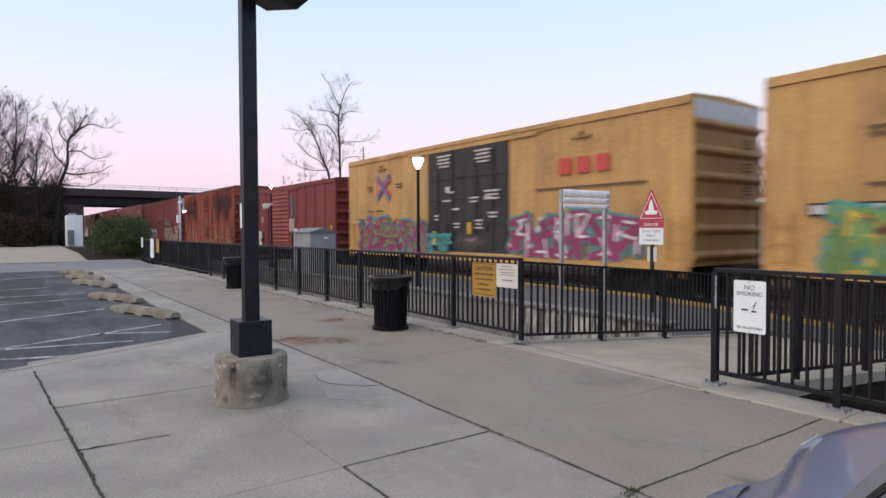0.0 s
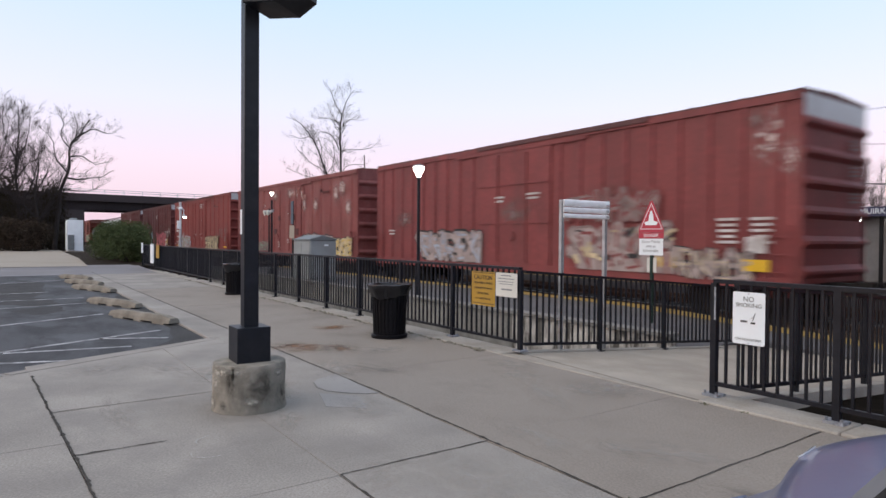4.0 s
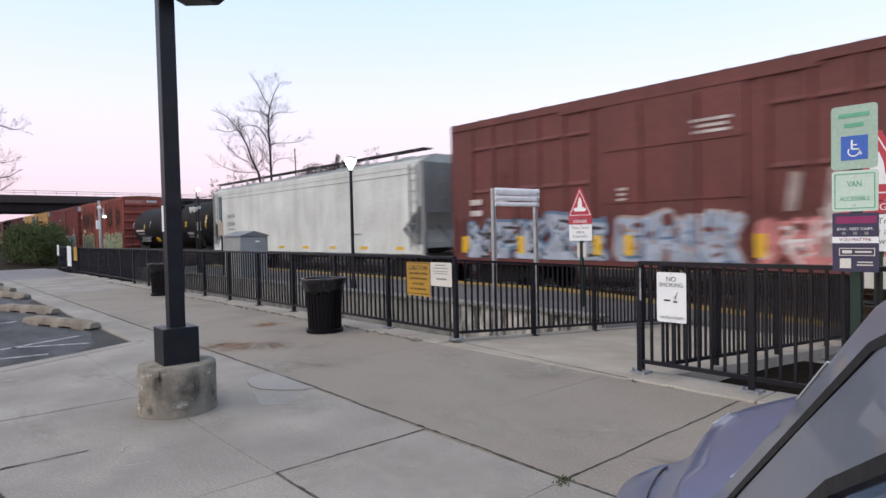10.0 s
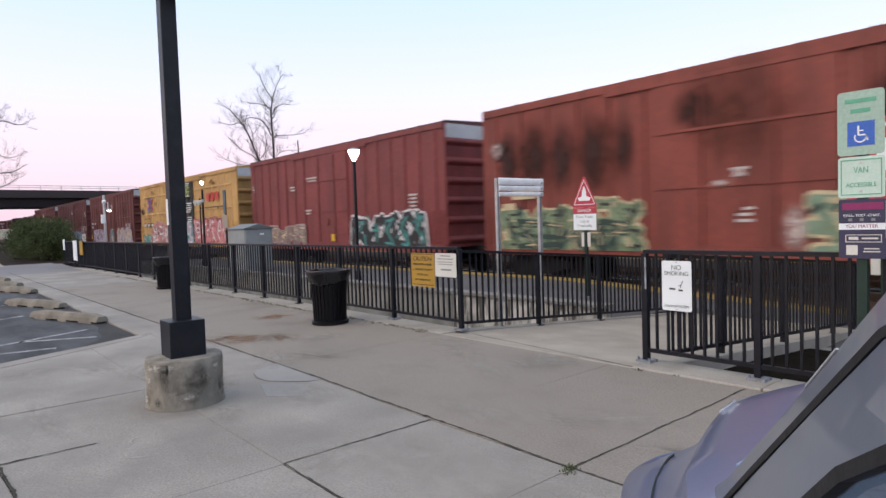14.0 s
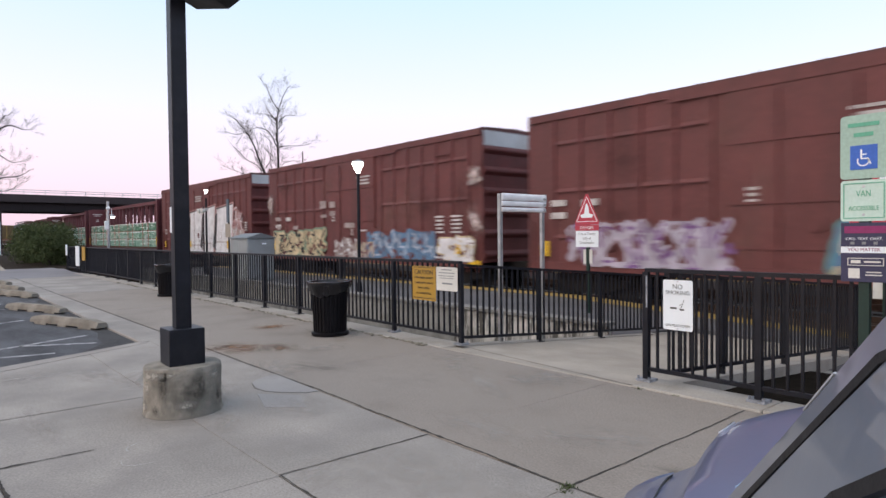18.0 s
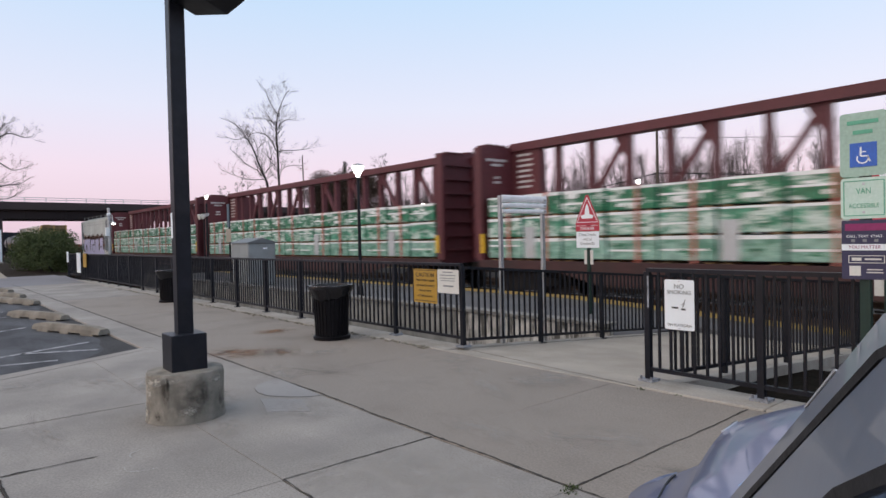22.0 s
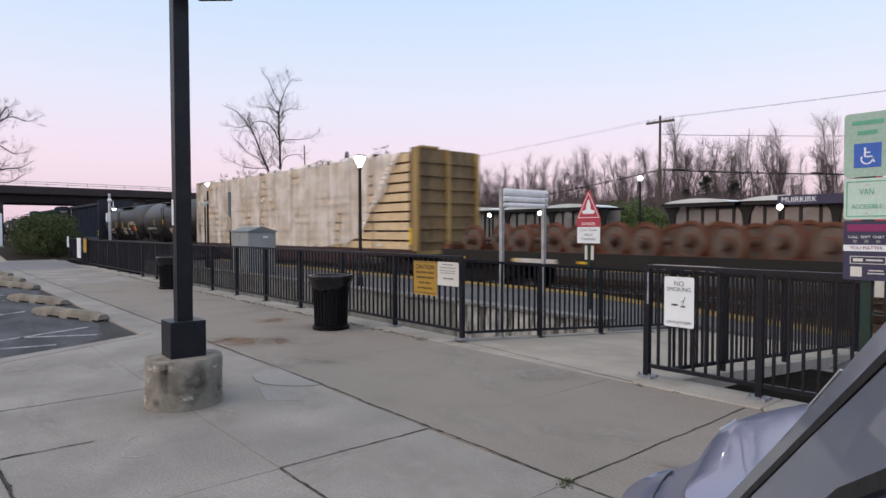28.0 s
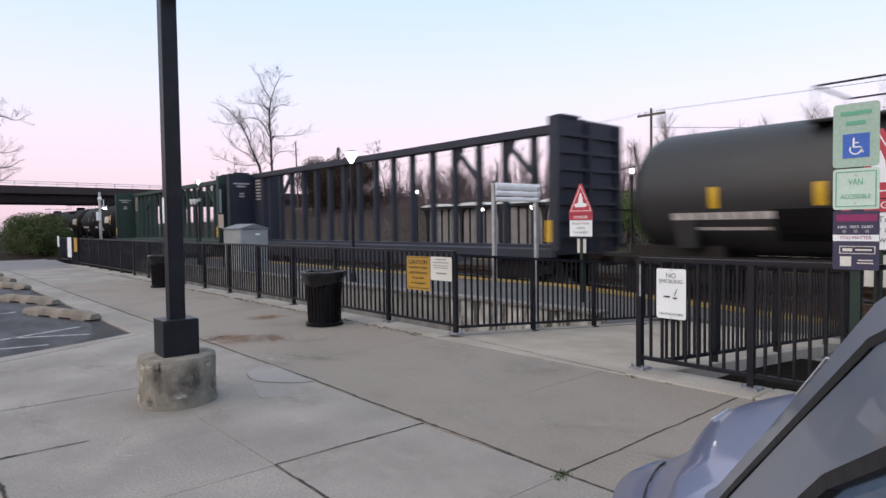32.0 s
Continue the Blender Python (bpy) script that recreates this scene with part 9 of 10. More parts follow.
split_tree("small bare tree beyond the tracks", 33, 9.5, pose(-100, 44, 2.6, 0, 0, 10), (0.9, (0.3, 0.2)), limbs=12, reach=0.36, rise=0.9, trunk=0.010, bare=0.2, twigs=5)
split_tree("small bare tree beyond the tracks", 37, 8.5, pose(-108, 43, 2.6, 0, 0, 10), (0.9, (-0.3, 0.2)), limbs=12, reach=0.36, rise=0.9, trunk=0.010, bare=0.2, twigs=5)


def leaf_cloud(g, blobs, n, size, seed, flat=0.8):
    """Many small leaf faces scattered through overlapping uneven clumps."""
    rnd = random.Random(seed)
    for k in range(n):
        cx, cy, cz, rx, ry, rz = blobs[rnd.randrange(len(blobs))]
        while True:
            p = Vector((rnd.uniform(-1, 1), rnd.uniform(-1, 1), rnd.uniform(-1, 1)))
            if 0.45 < p.length < 1.0:
                break
        c = Vector((cx + p.x * rx, cy + p.y * ry, max(0.03, cz + p.z * rz)))
        a = Vector((rnd.gauss(0, 1), rnd.gauss(0, 1), rnd.gauss(0, flat))).normalized() * size * rnd.uniform(0.5, 1.2)
        b = a.cross(Vector((rnd.gauss(0, 1), rnd.gauss(0, 1), rnd.gauss(0, 1)))).normalized() * size * rnd.uniform(0.3, 0.6)
        g.face([c - a, c + b, c + a, c - b])


def bush(name, label, blobs, n, size, material, seed, at, stems=8):
    t = thing(name, label, "bush", at=at)
    g = Geo()
    leaf_cloud(g, blobs, n, size, seed)
    part("foliage", g, material, t)
    g = Geo()
    rnd = random.Random(seed)
    for k in range(stems):
        cx, cy, cz, rx, ry, rz = blobs[rnd.randrange(len(blobs))]
        g.tube((cx + rnd.uniform(-0.3, 0.3), cy + rnd.uniform(-0.3, 0.3), 0), (cx + rnd.uniform(-0.6, 0.6) * rx, cy + rnd.uniform(-0.6, 0.6) * ry, cz + 0.5 * rz), 0.04, 0.015, n=5)
    part("stems", g, M_BARK, t)
    return t


random.seed(41)
bush("hedge", "clipped evergreen hedge beside the drive", [(random.uniform(-5.4, 4.2), random.uniform(-0.75, 1.2), random.uniform(0.5, 1.85), 1.0, 0.7, 0.75) for k in range(60)], 46000, 0.060, M_HEDGE, 5, (-42.2, 5.6, -0.01))
random.seed(42)
bush("brush", "dark tangled brush at the edge of the lot", [(random.uniform(-4, 5), random.uniform(-7.5, 5.0), 0.4 + 6.6 * random.random() ** 1.3, 1.4, 1.2, 1.1) for k in range(150)], 60000, 0.11, M_BRUSH, 6, (-82, 0.5, 0), stems=90)
random.seed(43)
bush("bush", "rounded brown bush at the edge of the lot", [(random.uniform(-1.5, 1.5), random.uniform(-1.9, 1.7), random.uniform(0.6, 2.3), 1.3, 1.2, 1.1) for k in range(24)], 12000, 0.12, M_BUSH, 7, (-72, 1.4, 0))
random.seed(44)
bush("brush", "dark tangled brush at the edge of the lot", [(random.uniform(-5, 5), random.uniform(-6, 6), random.uniform(1, 5.5), 1.8, 1.6, 1.5) for k in range(40)], 12000, 0.26, M_BRUSH, 8, (-86, -9, 0), stems=40)
random.seed(46)
bush("brush", "dark evergreen brush beyond the tracks", [(x, random.uniform(-2, 2), random.uniform(0.35, 1.0) * (8.0 - 0.07 * (x + 11)), 1.9, 1.7, 1.5) for x in [random.uniform(-10.5, 4.5) for k in range(60)]], 42000, 0.13, M_BUSH, 10, (-68, 44, 2.1), stems=60)
random.seed(45)
bush("shrub", "fresh green shrub behind the far platform", [(random.uniform(-2.0, 2.0), random.uniform(-0.8, 0.8), random.uniform(0.5, 2.7), 0.8, 0.8, 0.75) for k in range(24)], 9000, 0.10, M_SHRUB, 9, (-21.5, 34.0, 0.1))


def woods():
    """The far bare woods behind the other platform, and the thicket below them."""
    base = []
    for k in range(9):
        rnd = random.Random(100 + k)
        g = Geo()

        def shoot(p, d, length, r, n, level):
            pts = [p]
            for q in range(n):
                s_ = 0.045 if level == 0 else 0.10
                d = (d + Vector((rnd.gauss(0, s_), rnd.gauss(0, s_), rnd.gauss(0.07, 0.05)))).normalized()
                pts.append(pts[-1] + d * length / n)
            for q in range(n):
                g.tube(pts[q], pts[q + 1], r * (1 - 0.8 * q / n), r * (1 - 0.8 * (q + 1) / n), n=5 if level == 0 else 3, m=0 if level == 0 else 1, caps=False)
            return pts

        lead = [shoot(Vector((0, 0, 0)), Vector((rnd.gauss(0, 0.05), rnd.gauss(0, 0.05), 1)), 1.0, 0.0082, 8, 0)]
        if k % 2:
            lead.append(shoot(lead[0][2], Vector((rnd.uniform(-0.4, 0.4), rnd.uniform(-0.4, 0.4), 1)), 0.62, 0.006, 6, 0))
        for line in lead:
            n = len(line) - 1
            for q in range(22 if line is lead[0] else 14):
                u = rnd.uniform(0.22, 0.97)
                i = min(n - 1, int(u * n))
                a = rnd.uniform(0, 6.28)
                limb = shoot(line[i].lerp(line[i + 1], u * n - i), Vector((math.cos(a), math.sin(a), rnd.uniform(1.2, 2.8))).normalized(), rnd.uniform(0.14, 0.34) * (1.25 - 0.8 * u), 0.0022, 3, 1)
                for w in range(9):
                    v = rnd.uniform(0.1, 1.0) * 3
                    i2 = min(2, int(v))
                    p = limb[i2].lerp(limb[i2 + 1], v - i2)
                    d = ((limb[i2 + 1] - limb[i2]).normalized() + Vector((rnd.gauss(0, 0.5), rnd.gauss(0, 0.5), rnd.gauss(0.15, 0.35)))).normalized()
                    tip = p + d * rnd.uniform(0.07, 0.20)
                    spike(g, p, tip, 0.0009, 1)
                    spike(g, p.lerp(tip, 0.4), tip + Vector((rnd.gauss(0, 0.025), rnd.gauss(0, 0.025), rnd.gauss(0.0, 0.02))), 0.0007, 1)
        base.append((g.v, g.f, g.m))
    rnd = random.Random(9)
    g = Geo()

    def plant(x, y, z, h, wide):
        v, f, m = base[rnd.randrange(9)]
        a = rnd.uniform(0, 6.28)
        ca, sa = math.cos(a) * h * wide, math.sin(a) * h * wide
        n = len(g.v)
        g.v += [(x + px * ca - py * sa, y + px * sa + py * ca, z + pz * h) for px, py, pz in v]
        g.f += [tuple(n + i for i in q) for q in f]
        g.m += m

    for k in range(330):
        x = rnd.uniform(-100, 22)
        crest = 1.0 + 0.3 * noise.noise((x * 0.09, 2.0, 0.5))
        plant(x, rnd.uniform(56, 84), 2.4, rnd.uniform(5.8, 8.8) * crest * (1.0 if rnd.random() < 0.85 else 1.2), rnd.uniform(0.8, 1.3))
    for k in range(170):
        plant(rnd.uniform(-105, 25), rnd.uniform(53, 74), 2.2, rnd.uniform(2.8, 5.0), 1.8)
    w = part("woods", g, [M_WOODBARK, M_WOODTWIG])
    tagged(w, "bare winter woods beyond the far platform", "woods", kind="stuff")
    g = Geo()
    for k in range(64000):
        x, y = rnd.uniform(-108, 28), rnd.uniform(52, 74)
        top = 2.4 + 4.2 * rnd.random() ** 0.75 * (0.8 + 0.5 * noise.noise((x * 0.12, y * 0.1, 0.0)))
        p = Vector((x, y, rnd.uniform(1.6, max(1.9, top - 0.8))))
        spike(g, p, p + Vector((rnd.gauss(0, 0.4), rnd.gauss(0, 0.2), rnd.uniform(0.5, 1.5))), 0.032)
    for k in range(44000):
        x, y = rnd.uniform(-108, 28), 31 + 22 * rnd.random() ** 0.8
        foot = -1.25 + min(1, (y - 28) / 18.0) * (4.2 if x < -20 else 2.6)
        top = 0.7 + 2.4 * rnd.random() * (0.8 + 0.6 * noise.noise((x * 0.15, y * 0.15, 4.0)))
        p = Vector((x, y, foot - 0.1 + rnd.random() * top * 0.6))
        spike(g, p, p + Vector((rnd.gauss(0, 0.35), rnd.gauss(0, 0.25), rnd.uniform(0.3, 1.0))), 0.028)
    u = part("thicket", g, M_WOODTWIG)
    tagged(u, "brown leafless thicket below the woods", "undergrowth", kind="stuff")


woods()


def conifer(x, y, z, h, seed, spread=0.34):
    """A ragged evergreen: drooping boughs in uneven whorls, each a spray of short needles."""
    t = thing("conifer", "dark green conifer among the bare trees", "tree", at=(x, y, z), group="conifers in the woods")
    part("trunk", Geo().tube((0, 0, 0), (0, 0, h * 0.97), h * 0.018, 0.02, n=7), M_BARK, t)
    rnd = random.Random(seed)
    g = Geo()
    for k in range(150):
        u = 0.10 + 0.88 * k / 150
        a = rnd.uniform(0, 6.28)
        reach = (h * spread * (1 - u) ** 0.8 + 0.15) * rnd.uniform(0.45, 1.1)
        out = Vector((math.cos(a), math.sin(a), 0))
        for q in range(26):
            v = rnd.random() ** 0.7
            c = Vector((0, 0, h * u)) + out * reach * v + Vector((rnd.gauss(0, 0.10), rnd.gauss(0, 0.10), rnd.gauss(0, 0.08) - 0.25 * reach * v + 0.18 * reach * v * v))
            d = (out * rnd.uniform(0.2, 1) + Vector((rnd.gauss(0, 0.6), rnd.gauss(0, 0.6), rnd.gauss(0, 0.5)))).normalized() * rnd.uniform(0.10, 0.26)
            s = d.cross(Vector((0, 0, 1))).normalized() * 0.035
            g.face([c - s, c + d, c + s, c - d * 0.4])
    part("needles", g, M_CONIFER, t)


conifer(-74.5, 46, 1.5, 11.0, 1, 0.22)
conifer(-77.3, 46.5, 1.5, 8.8, 5)
conifer(-27.5, 55, 2.0, 4.3, 2, 0.5)
conifer(-25.2, 55.5, 2.0, 3.6, 6, 0.6)
conifer(-29.6, 55.5, 2.0, 3.2, 7, 0.6)


# ---------------------------------------------------------------- the far platform
def shelter(x, y, n, sign=None):
    """A row of bays, each under a low white roof, between tapered columns."""
    t = thing("platform_shelter", "black shelter with a low white vaulted roof", "shelter", at=(x, y, PLAT_Z - 0.05), group="shelters on the far platform")
    w = 3.0
    for k in range(n):
        a = k * w
        arc = [(a - 0.12 + (w - 0.22) * q / 12, 2.72 + 0.17 * math.sin(math.pi * q / 12) ** 0.7) for q in range(13)]
        part("roof", Geo().loft([[(px, yy, pz) for px, pz in arc] for yy in (-0.5, 1.7)]), M_SHROOF, t, "low white vaulted roof")
        part("fascia", Geo().box(a - 0.28, a + w - 0.02, -0.42, -0.34, 2.58, 2.715).box(a - 0.28, a + w - 0.02, 1.58, 1.66, 2.58, 2.715), M_SHELTER, t)
        for q in (0.66, 1.28, 1.88, 2.52):
            part("post", Geo().box(a + q - 0.05, a + q + 0.05, -0.05, 0.05, 0, 2.58), M_SHELTER, t)
        for q0, q1 in ((0.16, 0.60), (0.72, 1.22), (1.34, 1.82), (1.94, 2.46), (2.58, 2.84)):
            part("pane", Geo().box(a + q0, a + q1, -0.01, 0.01, 0.35, 2.45), M_SHPANE, t)
        part("back_wall", Geo().box(a + 0.1, a + w - 0.1, 1.40, 1.46, 0.0, 2.58), M_SHPANE, t)
        part("bench", Geo().box(a + 0.3, a + w - 0.3, 0.9, 1.25, 0.42, 0.48), M_SHELTER, t)
    for k in range(n + 1):
        a = k * w
        part("column", Geo().loft([[(a - q, yy, z), (a + q, yy, z)] + [(a + q, yy + 0.1, z), (a - q, yy + 0.1, z)] for z, q, yy in ((0.0, 0.07, -0.08), (1.9, 0.09, -0.08), (2.3, 0.16, -0.10), (2.579, 0.34, -0.12))]), M_SHELTER, t)
    if sign is not None:
        part("name_board", Geo().box(sign - 0.7, sign + 1.5, -0.56, -0.50, 2.54, 2.86), M_NAVY, t, "navy station name board")
        words("MUIRKIRK", 0.255, M_WHITE, t, (sign, -0.565, 2.70), squash=1.0)


shelter(-13.38, 23.95, 4, 5.0)
shelter(-28.75, 23.95, 4)


def globe_lamp(x, y, z):
    t = thing("platform_lamp", "lit round globe lamp on the far platform", "lamp post", at=(x, y, PLAT_Z - 0.05), group="platform lamps")
    part("pole", Geo().tube((0, 0, 0), (0, 0, z - 0.15), 0.05, n=8), M_BLACK, t)
    rings = [[(0.105 * math.sin(radians(p)) * math.cos(2 * math.pi * k / 12), 0.105 * math.sin(radians(p)) * math.sin(2 * math.pi * k / 12), z - 0.105 * math.cos(radians(p))) for k in range(12)] for p in (5, 40, 70, 100, 140, 175)]
    part("globe", Geo().loft(rings), M_LAMP, t, smooth=True)


for x, y, z in ((-14.69, 23.6, 3.86), (-8.77, 22.8, 2.44), (-19.58, 22.8, 2.46), (-22.99, 22.8, 2.44), (-29.38, 23.6, 3.68)):
    globe_lamp(x, y, z)


def utility_pole(x, y, z, h, arm=True, lean=0.0):
    t = thing("utility_pole", "wooden utility pole with a crossarm behind the far platform", "utility pole", at=pose(x, y, z, 0, lean, 0), group="utility poles")
    part("pole", Geo().tube((0, 0, 0), (0, 0, h), 0.105, 0.075, n=10), M_WOODPOLE, t, smooth=True)
    if arm:
        part("crossarm", Geo().box(-0.95, 0.95, -0.06, 0.06, h - 0.45, h - 0.32), M_WOODPOLE, t)
        for q in (-0.85, -0.4, 0.4, 0.85):
            part("insulator", Geo().tube((q, 0, h - 0.32), (q, 0, h - 0.15), 0.05, 0.03, n=8), M_GALV, t)


utility_pole(-21.03, 36, 0.6, 8.0)
utility_pole(-75, 40, 1.6, 11.2, arm=False, lean=-2)
utility_pole(-118, 42, 2.5, 8.0)
utility_pole(60, 38, 0.6, 8.0)


def wire(p, q, sag, r=0.02):
    pts = []
    for k in range(17):
        u = k / 16
        v = Vector(p).lerp(Vector(q), u)
        v.z -= sag * 4 * u * (1 - u)
        pts.append(v)
    d = (pts[-1] - pts[0]).cross(Vector((0, 0, 1))).normalized() * r
    g = Geo().loft([[v + d, v + Vector((0, 0, r)), v - d, v - Vector((0, 0, r))] for v in pts])
    return tagged(part("overhead_wire", g, M_CARTRIM), "thin dark overhead wire between poles", "wire", group="overhead wires")


for dx in (-0.85, 0.85):
    wire((-21.03 + dx, 36, 8.42), (60, 38, 9.8), 0.9, 0.006)
    wire((-21.03 + dx, 36, 8.42), (-118, 42, 9.3), 1.4, 0.006)
wire((-21.03, 36, 7.42), (25, 36, 3.2), 0.5, 0.012)
wire((-21.03, 36, 5.20), (25, 36, 3.0), 0.75, 0.034)
wire((-21.03, 36, 5.20), (-66, 40, 3.4), 1.0, 0.034)


def cable_splice(x, y, z, length):
    tagged(part("cable_splice", Geo().tube((x, y, z), (x + length, y, z - 0.04), 0.07, n=8), M_CARTRIM), "black splice closure hung on the overhead cable", "cable splice", group="splices on the overhead cable")


cable_splice(-20.2, 36, 5.13, 0.9)
cable_splice(-12.3, 36, 4.36, 0.6)


# ---------------------------------------------------------------- the parked car
def parked_car():
    """A small estate car; its nose points along +x and the viewer stands close to the driver's door."""
    turn = Matrix.Rotation(radians(90 + 38), 4, "Z")
    off = turn @ Vector((0.0, 1.02, 0.0))
    t = thing("parked_car", "lavender grey metallic car parked by the walk", "car", at=Matrix.Translation(-off) @ turn)
    st = [  # along, half width, height in the middle, floor
        (2.30, 0.42, 0.68, 0.36), (2.28, 0.55, 0.775, 0.28), (2.20, 0.695, 0.868, 0.22), (2.05, 0.775, 0.925, 0.20), (1.8, 0.835, 0.965, 0.19), (1.5, 0.87, 0.995, 0.19), (1.25, 0.89, 1.015, 0.19),
        (1.05, 0.895, 1.02, 0.19), (0.6, 0.90, 1.0, 0.19), (0.0, 0.90, 0.99, 0.19), (-0.9, 0.90, 1.0, 0.19), (-1.6, 0.89, 1.02, 0.19), (-2.0, 0.86, 1.01, 0.22), (-2.2, 0.78, 0.96, 0.28)]

    def station(x):
        xs = [r[0] for r in st][::-1]
        return [float(np.interp(x, xs, [r[k] for r in st][::-1])) for k in (1, 2, 3)]

    nose = [  # along, crest's half width and height, height in the middle, half width, floor
        (1.05, 0.835, 0.928, 1.020, 0.900, 0.19), (1.25, 0.800, 0.910, 1.004, 0.898, 0.19), (1.45, 0.745, 0.892, 0.990, 0.896, 0.19), (1.62, 0.685, 0.880, 0.980, 0.892, 0.19), (1.78, 0.620, 0.874, 0.970, 0.885, 0.19),
        (1.92, 0.545, 0.866, 0.954, 0.872, 0.20), (2.03, 0.460, 0.850, 0.928, 0.845, 0.20), (2.12, 0.380, 0.815, 0.885, 0.795, 0.22), (2.22, 0.290, 0.735, 0.790, 0.710, 0.26), (2.31, 0.220, 0.600, 0.640, 0.570, 0.36)]

    def ring_at(x):
        if x >= 1.05:
            yc, zr, zc, w, zf = [float(np.interp(x, [r[0] for r in nose], [r[k] for r in nose])) for k in (1, 2, 3, 4, 5)]
            top = [(x, u * yc, zc - (zc - zr) * u ** 2.2) for u in (0.0, 0.2, 0.4, 0.55, 0.7, 0.82, 0.93, 1.0)]
            side = [(yc + 0.10 * (w - yc), zr - 0.055), (yc + 0.36 * (w - yc), zr - 0.14), (yc + 0.72 * (w - yc), min(zr - 0.20, 0.655)), (w, min(0.585, zr - 0.1)), (w, 0.46 - 0.2 * max(0, x - 2.2)), (0.985 * w, 0.40 - 0.2 * max(0, x - 2.2)), (0.90 * w, zf)]
            return top + [(x, y, z) for y, z in side]
        w, zc, zf = station(x)
        soft = 0.45 + 0.55 * min(1, max(0, (x - 0.95) / 0.3))
        fr = [0.0, 0.2, 0.42, 0.56, 0.68, 0.76, 0.83, 0.88, 0.92, 0.955, 0.985, 0.998, 1.0, 0.985, 0.90]
        zz = [zc, zc - 0.002, zc - 0.010, zc - 0.024 * soft, zc - 0.046 * soft, zc - 0.070 * soft, zc - 0.102 * soft, zc - 0.135 * soft, zc - 0.172 * soft, zc - 0.225 * soft, zc - 0.29, zc - 0.35, 0.52, 0.36, zf]
        return [(x, f_ * w, z) for f_, z in zip(fr, zz)]

    cuts = [2.31, 2.30, 2.28, 2.25, 2.20, 2.15, 2.10, 2.05, 1.97, 1.88, 1.8, 1.65, 1.5, 1.37, 1.25, 1.15, 1.05, 0.8, 0.6, 0.3, 0.0, -0.45, -0.9, -1.25, -1.6, -1.8, -2.0, -2.1, -2.2]
    rings = []
    for x in cuts:
        hr = ring_at(x)
        rings.append(hr + [(x, -y, z) for x, y, z in reversed(hr[1:])])
    body = part("body", Geo().loft(rings), M_CARPAINT, t)
    body.data.shade_smooth()
    body.data.set_sharp_from_angle(angle=radians(60))

    def skin(x, k):
        """The point k along the half ring at x, a hair above the panel."""
        a = ring_at(x)
        i = int(k)
        p = Vector(a[i]).lerp(Vector(a[min(i + 1, 14)]), k - i)
        return p

    for s in (1, -1):
        for name, line in (("wing_seam", [(1.96, 9.58), (1.93, 9.62), (1.89, 9.67), (1.85, 9.72), (1.80, 9.77), (1.74, 9.82), (1.66, 9.86)]),):
            g = Geo()
            pts = [skin(*q) for q in line]
            pts = [Vector((p.x, p.y * s, p.z)) for p in pts]
            for p, q in zip(pts[:-1], pts[1:]):
                g.bar(p, q, 0.005, 0.005)
            part(name, g, M_CARTRIM, t)
        lamp = []
        for x, k0, k1 in ((1.90, 6.86, 7.06), (1.87, 6.84, 7.10), (1.83, 6.84, 7.12), (1.795, 6.88, 7.10)):
            a, b = skin(x, k0), skin(x, k1)
            lamp.append([(x, a.y * s, a.z + 0.004), (x, (b.y + 0.003) * s, b.z + 0.004), (x, (b.y - 0.004) * s, b.z - 0.006), (x, (a.y - 0.004) * s, a.z - 0.006)])
        part("headlight", Geo().loft(lamp), M_HEADLIGHT, t, "clear headlight lens", smooth=True)
        for x in (1.42, -1.35):
            w = part("wheel", Geo().tube((0, -0.10, 0), (0, 0.10, 0), 0.32, n=28), M_TYRE, t, at=(x, 0.80 * s, 0.32), smooth=True)
            part("rim", Geo().tube((0, -0.105, 0), (0, 0.105, 0), 0.21, n=20), M_RIM, w)
        part("front_pillar", Geo().loft([[(x0, y0 * s, z0), (x1, y1 * s, z1), (x1 - 0.02, (y1 - 0.03) * s, z1), (x0 - 0.05, (y0 - 0.035) * s, z0 + 0.01)] for x0, y0, z0, x1, y1, z1 in
                                         ((1.30, 0.765, 0.85, 1.13, 0.793, 0.875), (1.09, 0.763, 0.972, 0.882, 0.784, 1.066), (0.837, 0.755, 1.161, 0.70, 0.778, 1.207), (0.60, 0.748, 1.342, 0.559, 0.769, 1.316), (0.36, 0.70, 1.49, 0.28, 0.75, 1.45))]), M_PILLAR, t, "grey windscreen pillar", smooth=True)
        part("pillar_seal", Geo().bar((1.13, 0.793 * s, 0.872), (0.877, 0.785 * s, 1.066), 0.006, 0.008).bar((0.877, 0.785 * s, 1.066), (0.554, 0.77 * s, 1.315), 0.006, 0.008).bar((0.554, 0.77 * s, 1.315), (0.27, 0.751 * s, 1.45), 0.006, 0.008), M_CARTRIM, t)
        part("door_frame", Geo().loft([[(x0, y0 * s, z0), (x1, y1 * s, z1), (x1 - 0.01, (y1 - 0.03) * s, z1), (x0 - 0.01, (y0 - 0.03) * s, z0)] for x0, y0, z0, x1, y1, z1 in
                                       ((1.11, 0.792, 0.88, 0.93, 0.82, 0.88), (0.867, 0.786, 1.066, 0.712, 0.807, 1.066), (0.69, 0.779, 1.203, 0.546, 0.802, 1.203), (0.545, 0.771, 1.315, 0.395, 0.790, 1.315), (0.27, 0.752, 1.445, 0.18, 0.765, 1.445))]), M_DOORFRAME, t, "dark grey door frame beside the pillar", smooth=True)
        part("window_gasket", Geo().bar((0.925, 0.822 * s, 0.88), (0.543, 0.803 * s, 1.203), 0.012, 0.012).bar((0.543, 0.803 * s, 1.203), (0.17, 0.766 * s, 1.445), 0.012, 0.012), M_CARTRIM, t)
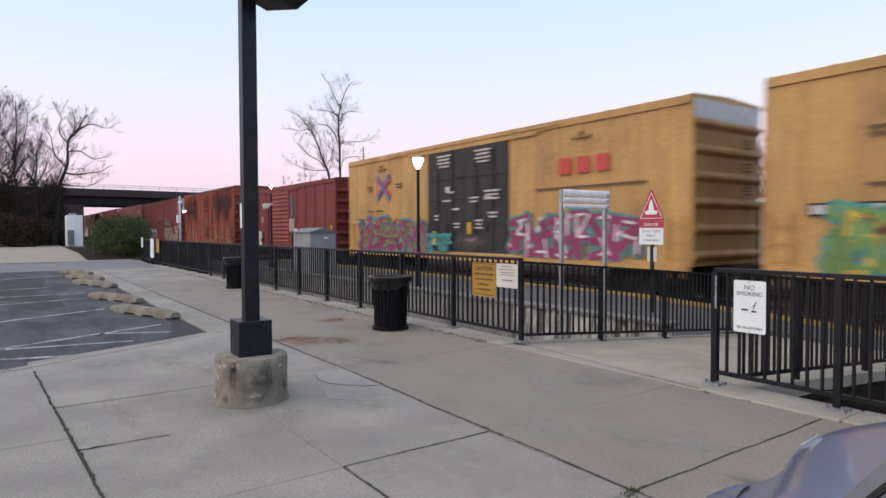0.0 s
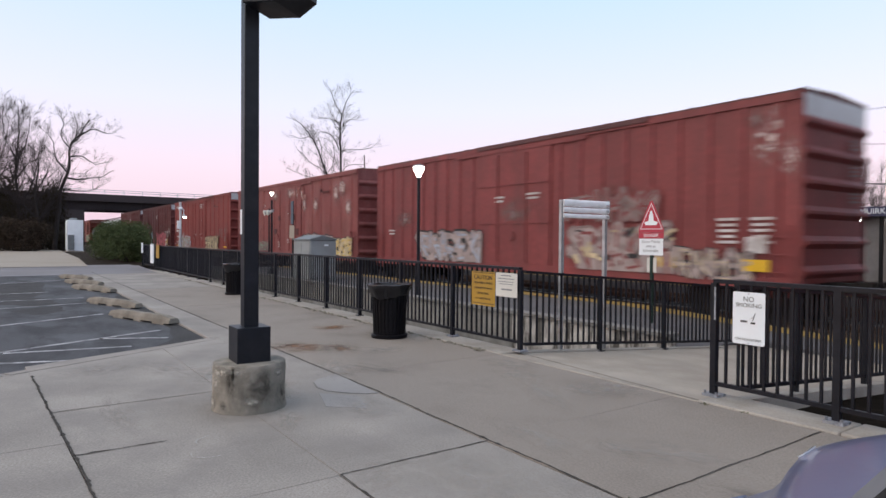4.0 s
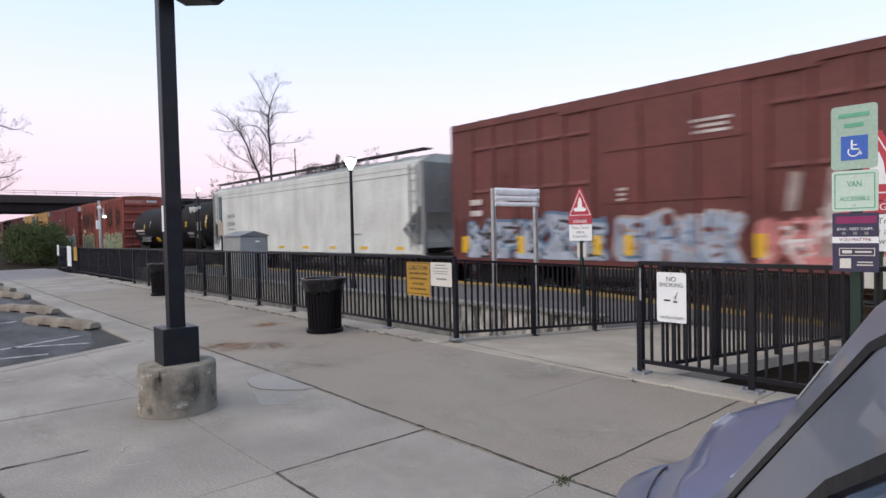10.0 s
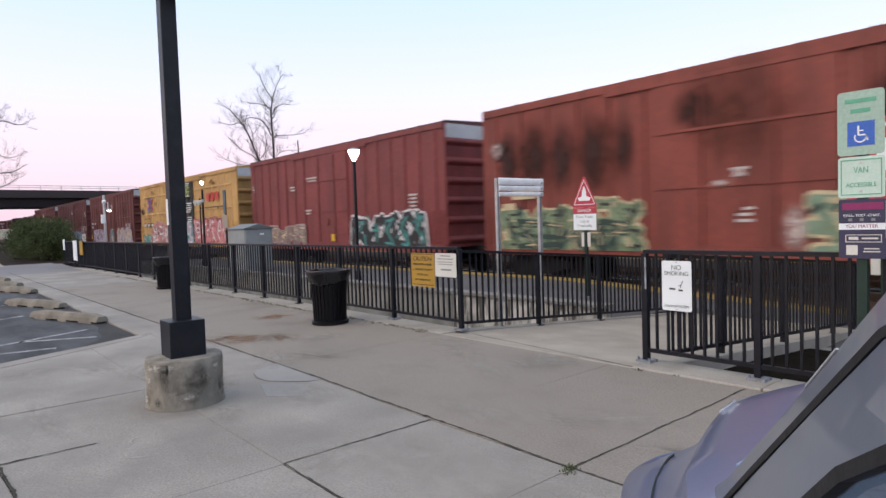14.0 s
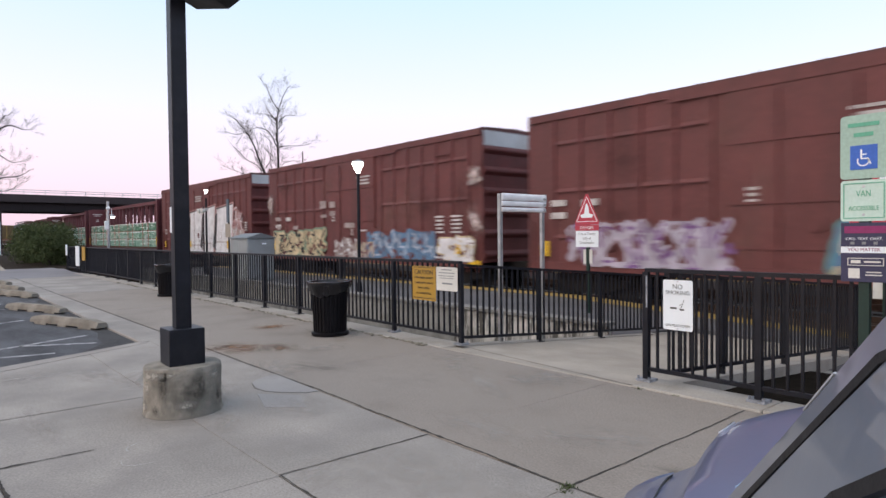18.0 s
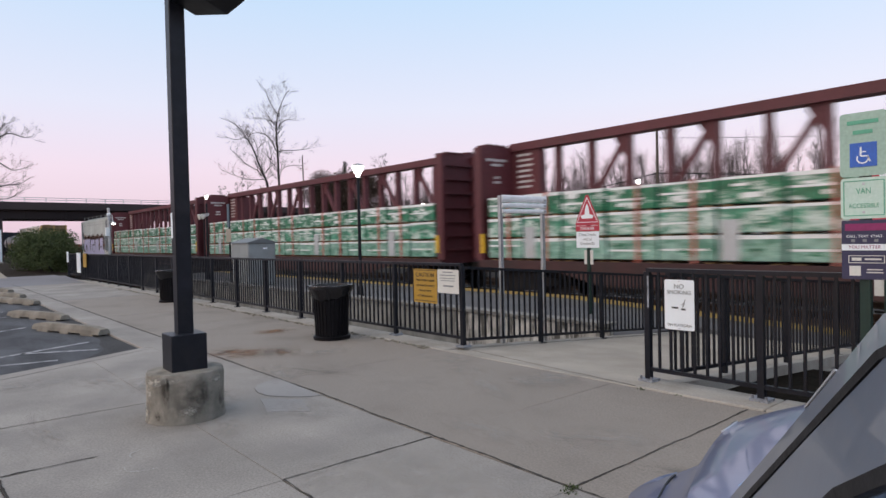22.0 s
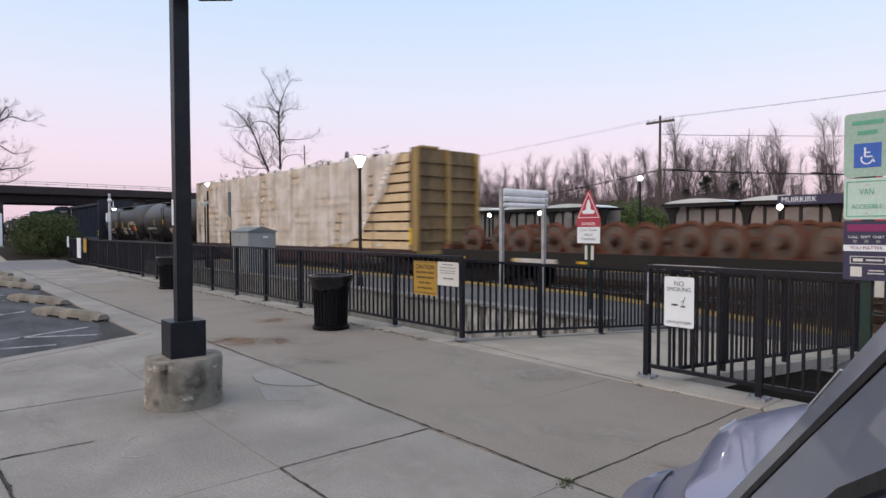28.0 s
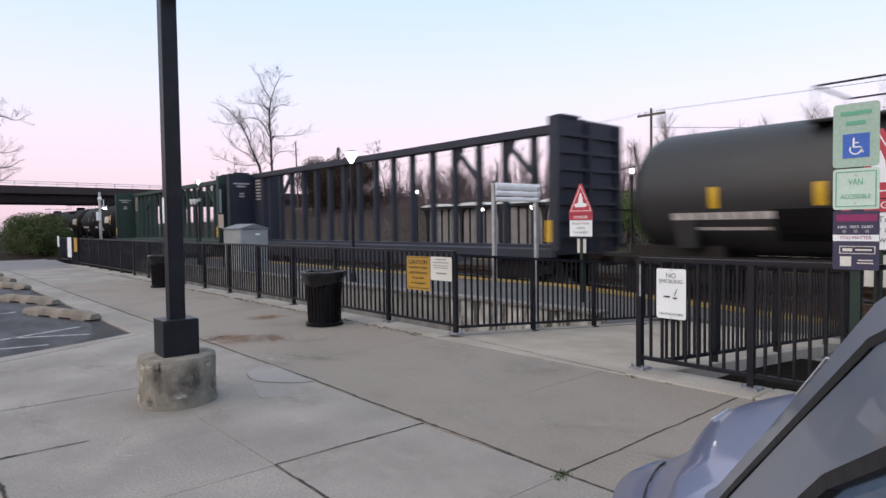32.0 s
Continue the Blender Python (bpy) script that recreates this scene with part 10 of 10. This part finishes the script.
        # Thin pale bar stands in for the highlight along the pillar's edge.
        part("pillar_highlight", Geo().bar((0.768, 0.7535 * s, 1.214), (0.69, 0.7515 * s, 1.274), 0.003, 0.002), M_GALV, t, "pale strip standing in for a highlight on the pillar")
        part("roof_rail", Geo().bar((0.28, 0.715 * s, 1.475), (-1.5, 0.69 * s, 1.475), 0.09, 0.05), M_PILLAR, t)
        part("centre_pillar", Geo().bar((-0.32, 0.86 * s, 0.98), (-0.38, 0.73 * s, 1.46), 0.09, 0.04), M_CARTRIM, t)
        part("rear_pillar", Geo().bar((-2.0, 0.78 * s, 1.0), (-1.5, 0.69 * s, 1.475), 0.22, 0.05), M_PILLAR, t)
        part("side_glass", Geo().face([(0.80, 0.815 * s, 0.97), (-0.30, 0.845 * s, 0.985), (-0.36, 0.735 * s, 1.445), (0.16, 0.760 * s, 1.44), (0.535, 0.797 * s, 1.20)]), M_CARGLASS, t)
        part("rear_side_glass", Geo().face([(-0.34, 0.845 * s, 0.985), (-1.85, 0.79 * s, 1.0), (-1.45, 0.705 * s, 1.445), (-0.4, 0.735 * s, 1.445)]), M_CARGLASS, t)
        part("window_sill", Geo().bar((0.9, 0.835 * s, 0.955), (-1.8, 0.835 * s, 0.975), 0.02, 0.02), M_CARTRIM, t)
        part("door_panel", Geo().box(-0.4, 0.95, min(0.66 * s, 0.76 * s), max(0.66 * s, 0.76 * s), 0.45, 1.0), M_CARINT, t, bevel=0.02)
    part("windscreen", Geo().face([(1.17, 0.73, 0.965), (1.17, -0.73, 0.965), (0.31, -0.67, 1.50), (0.31, 0.67, 1.50)]), M_CARGLASS, t)
    part("rear_window", Geo().face([(-2.02, 0.72, 1.02), (-2.02, -0.72, 1.02), (-1.56, -0.64, 1.485), (-1.56, 0.64, 1.485)]), M_CARGLASS, t)
    part("roof", Geo().loft([[(x, -w, z - 0.02), (x, -w * 0.6, z + 0.02), (x, 0, z + 0.035), (x, w * 0.6, z + 0.02), (x, w, z - 0.02), (x, 0, z - 0.03)] for x, w, z in ((0.28, 0.69, 1.49), (-0.3, 0.71, 1.52), (-1.52, 0.66, 1.49))]), M_PILLAR, t, smooth=True)
    part("dashboard", Geo().box(0.45, 1.06, -0.70, 0.70, 0.72, 1.03), M_CARINT, t, bevel=0.04)
    for y in (-0.38, 0.38):
        part("seat", Geo().box(-0.55, 0.05, y - 0.24, y + 0.24, 0.3, 0.52).loft([[(-0.55, y - 0.22, 0.5), (-0.42, y - 0.22, 0.5), (-0.42, y + 0.22, 0.5), (-0.55, y + 0.22, 0.5)], [(-0.78, y - 0.2, 1.15), (-0.68, y - 0.2, 1.15), (-0.68, y + 0.2, 1.15), (-0.78, y + 0.2, 1.15)]]), M_CARINT, t)


parked_car()
pavement_slabs()


# ---------------------------------------------------------------- what moves
def motions():
    for car, x in CARS:
        walk(car, [(t, pose(x + SPEED * t, TRACK_Y, RAIL_Z)) for t in (0.0, 16.0, 32.0)])


motions()
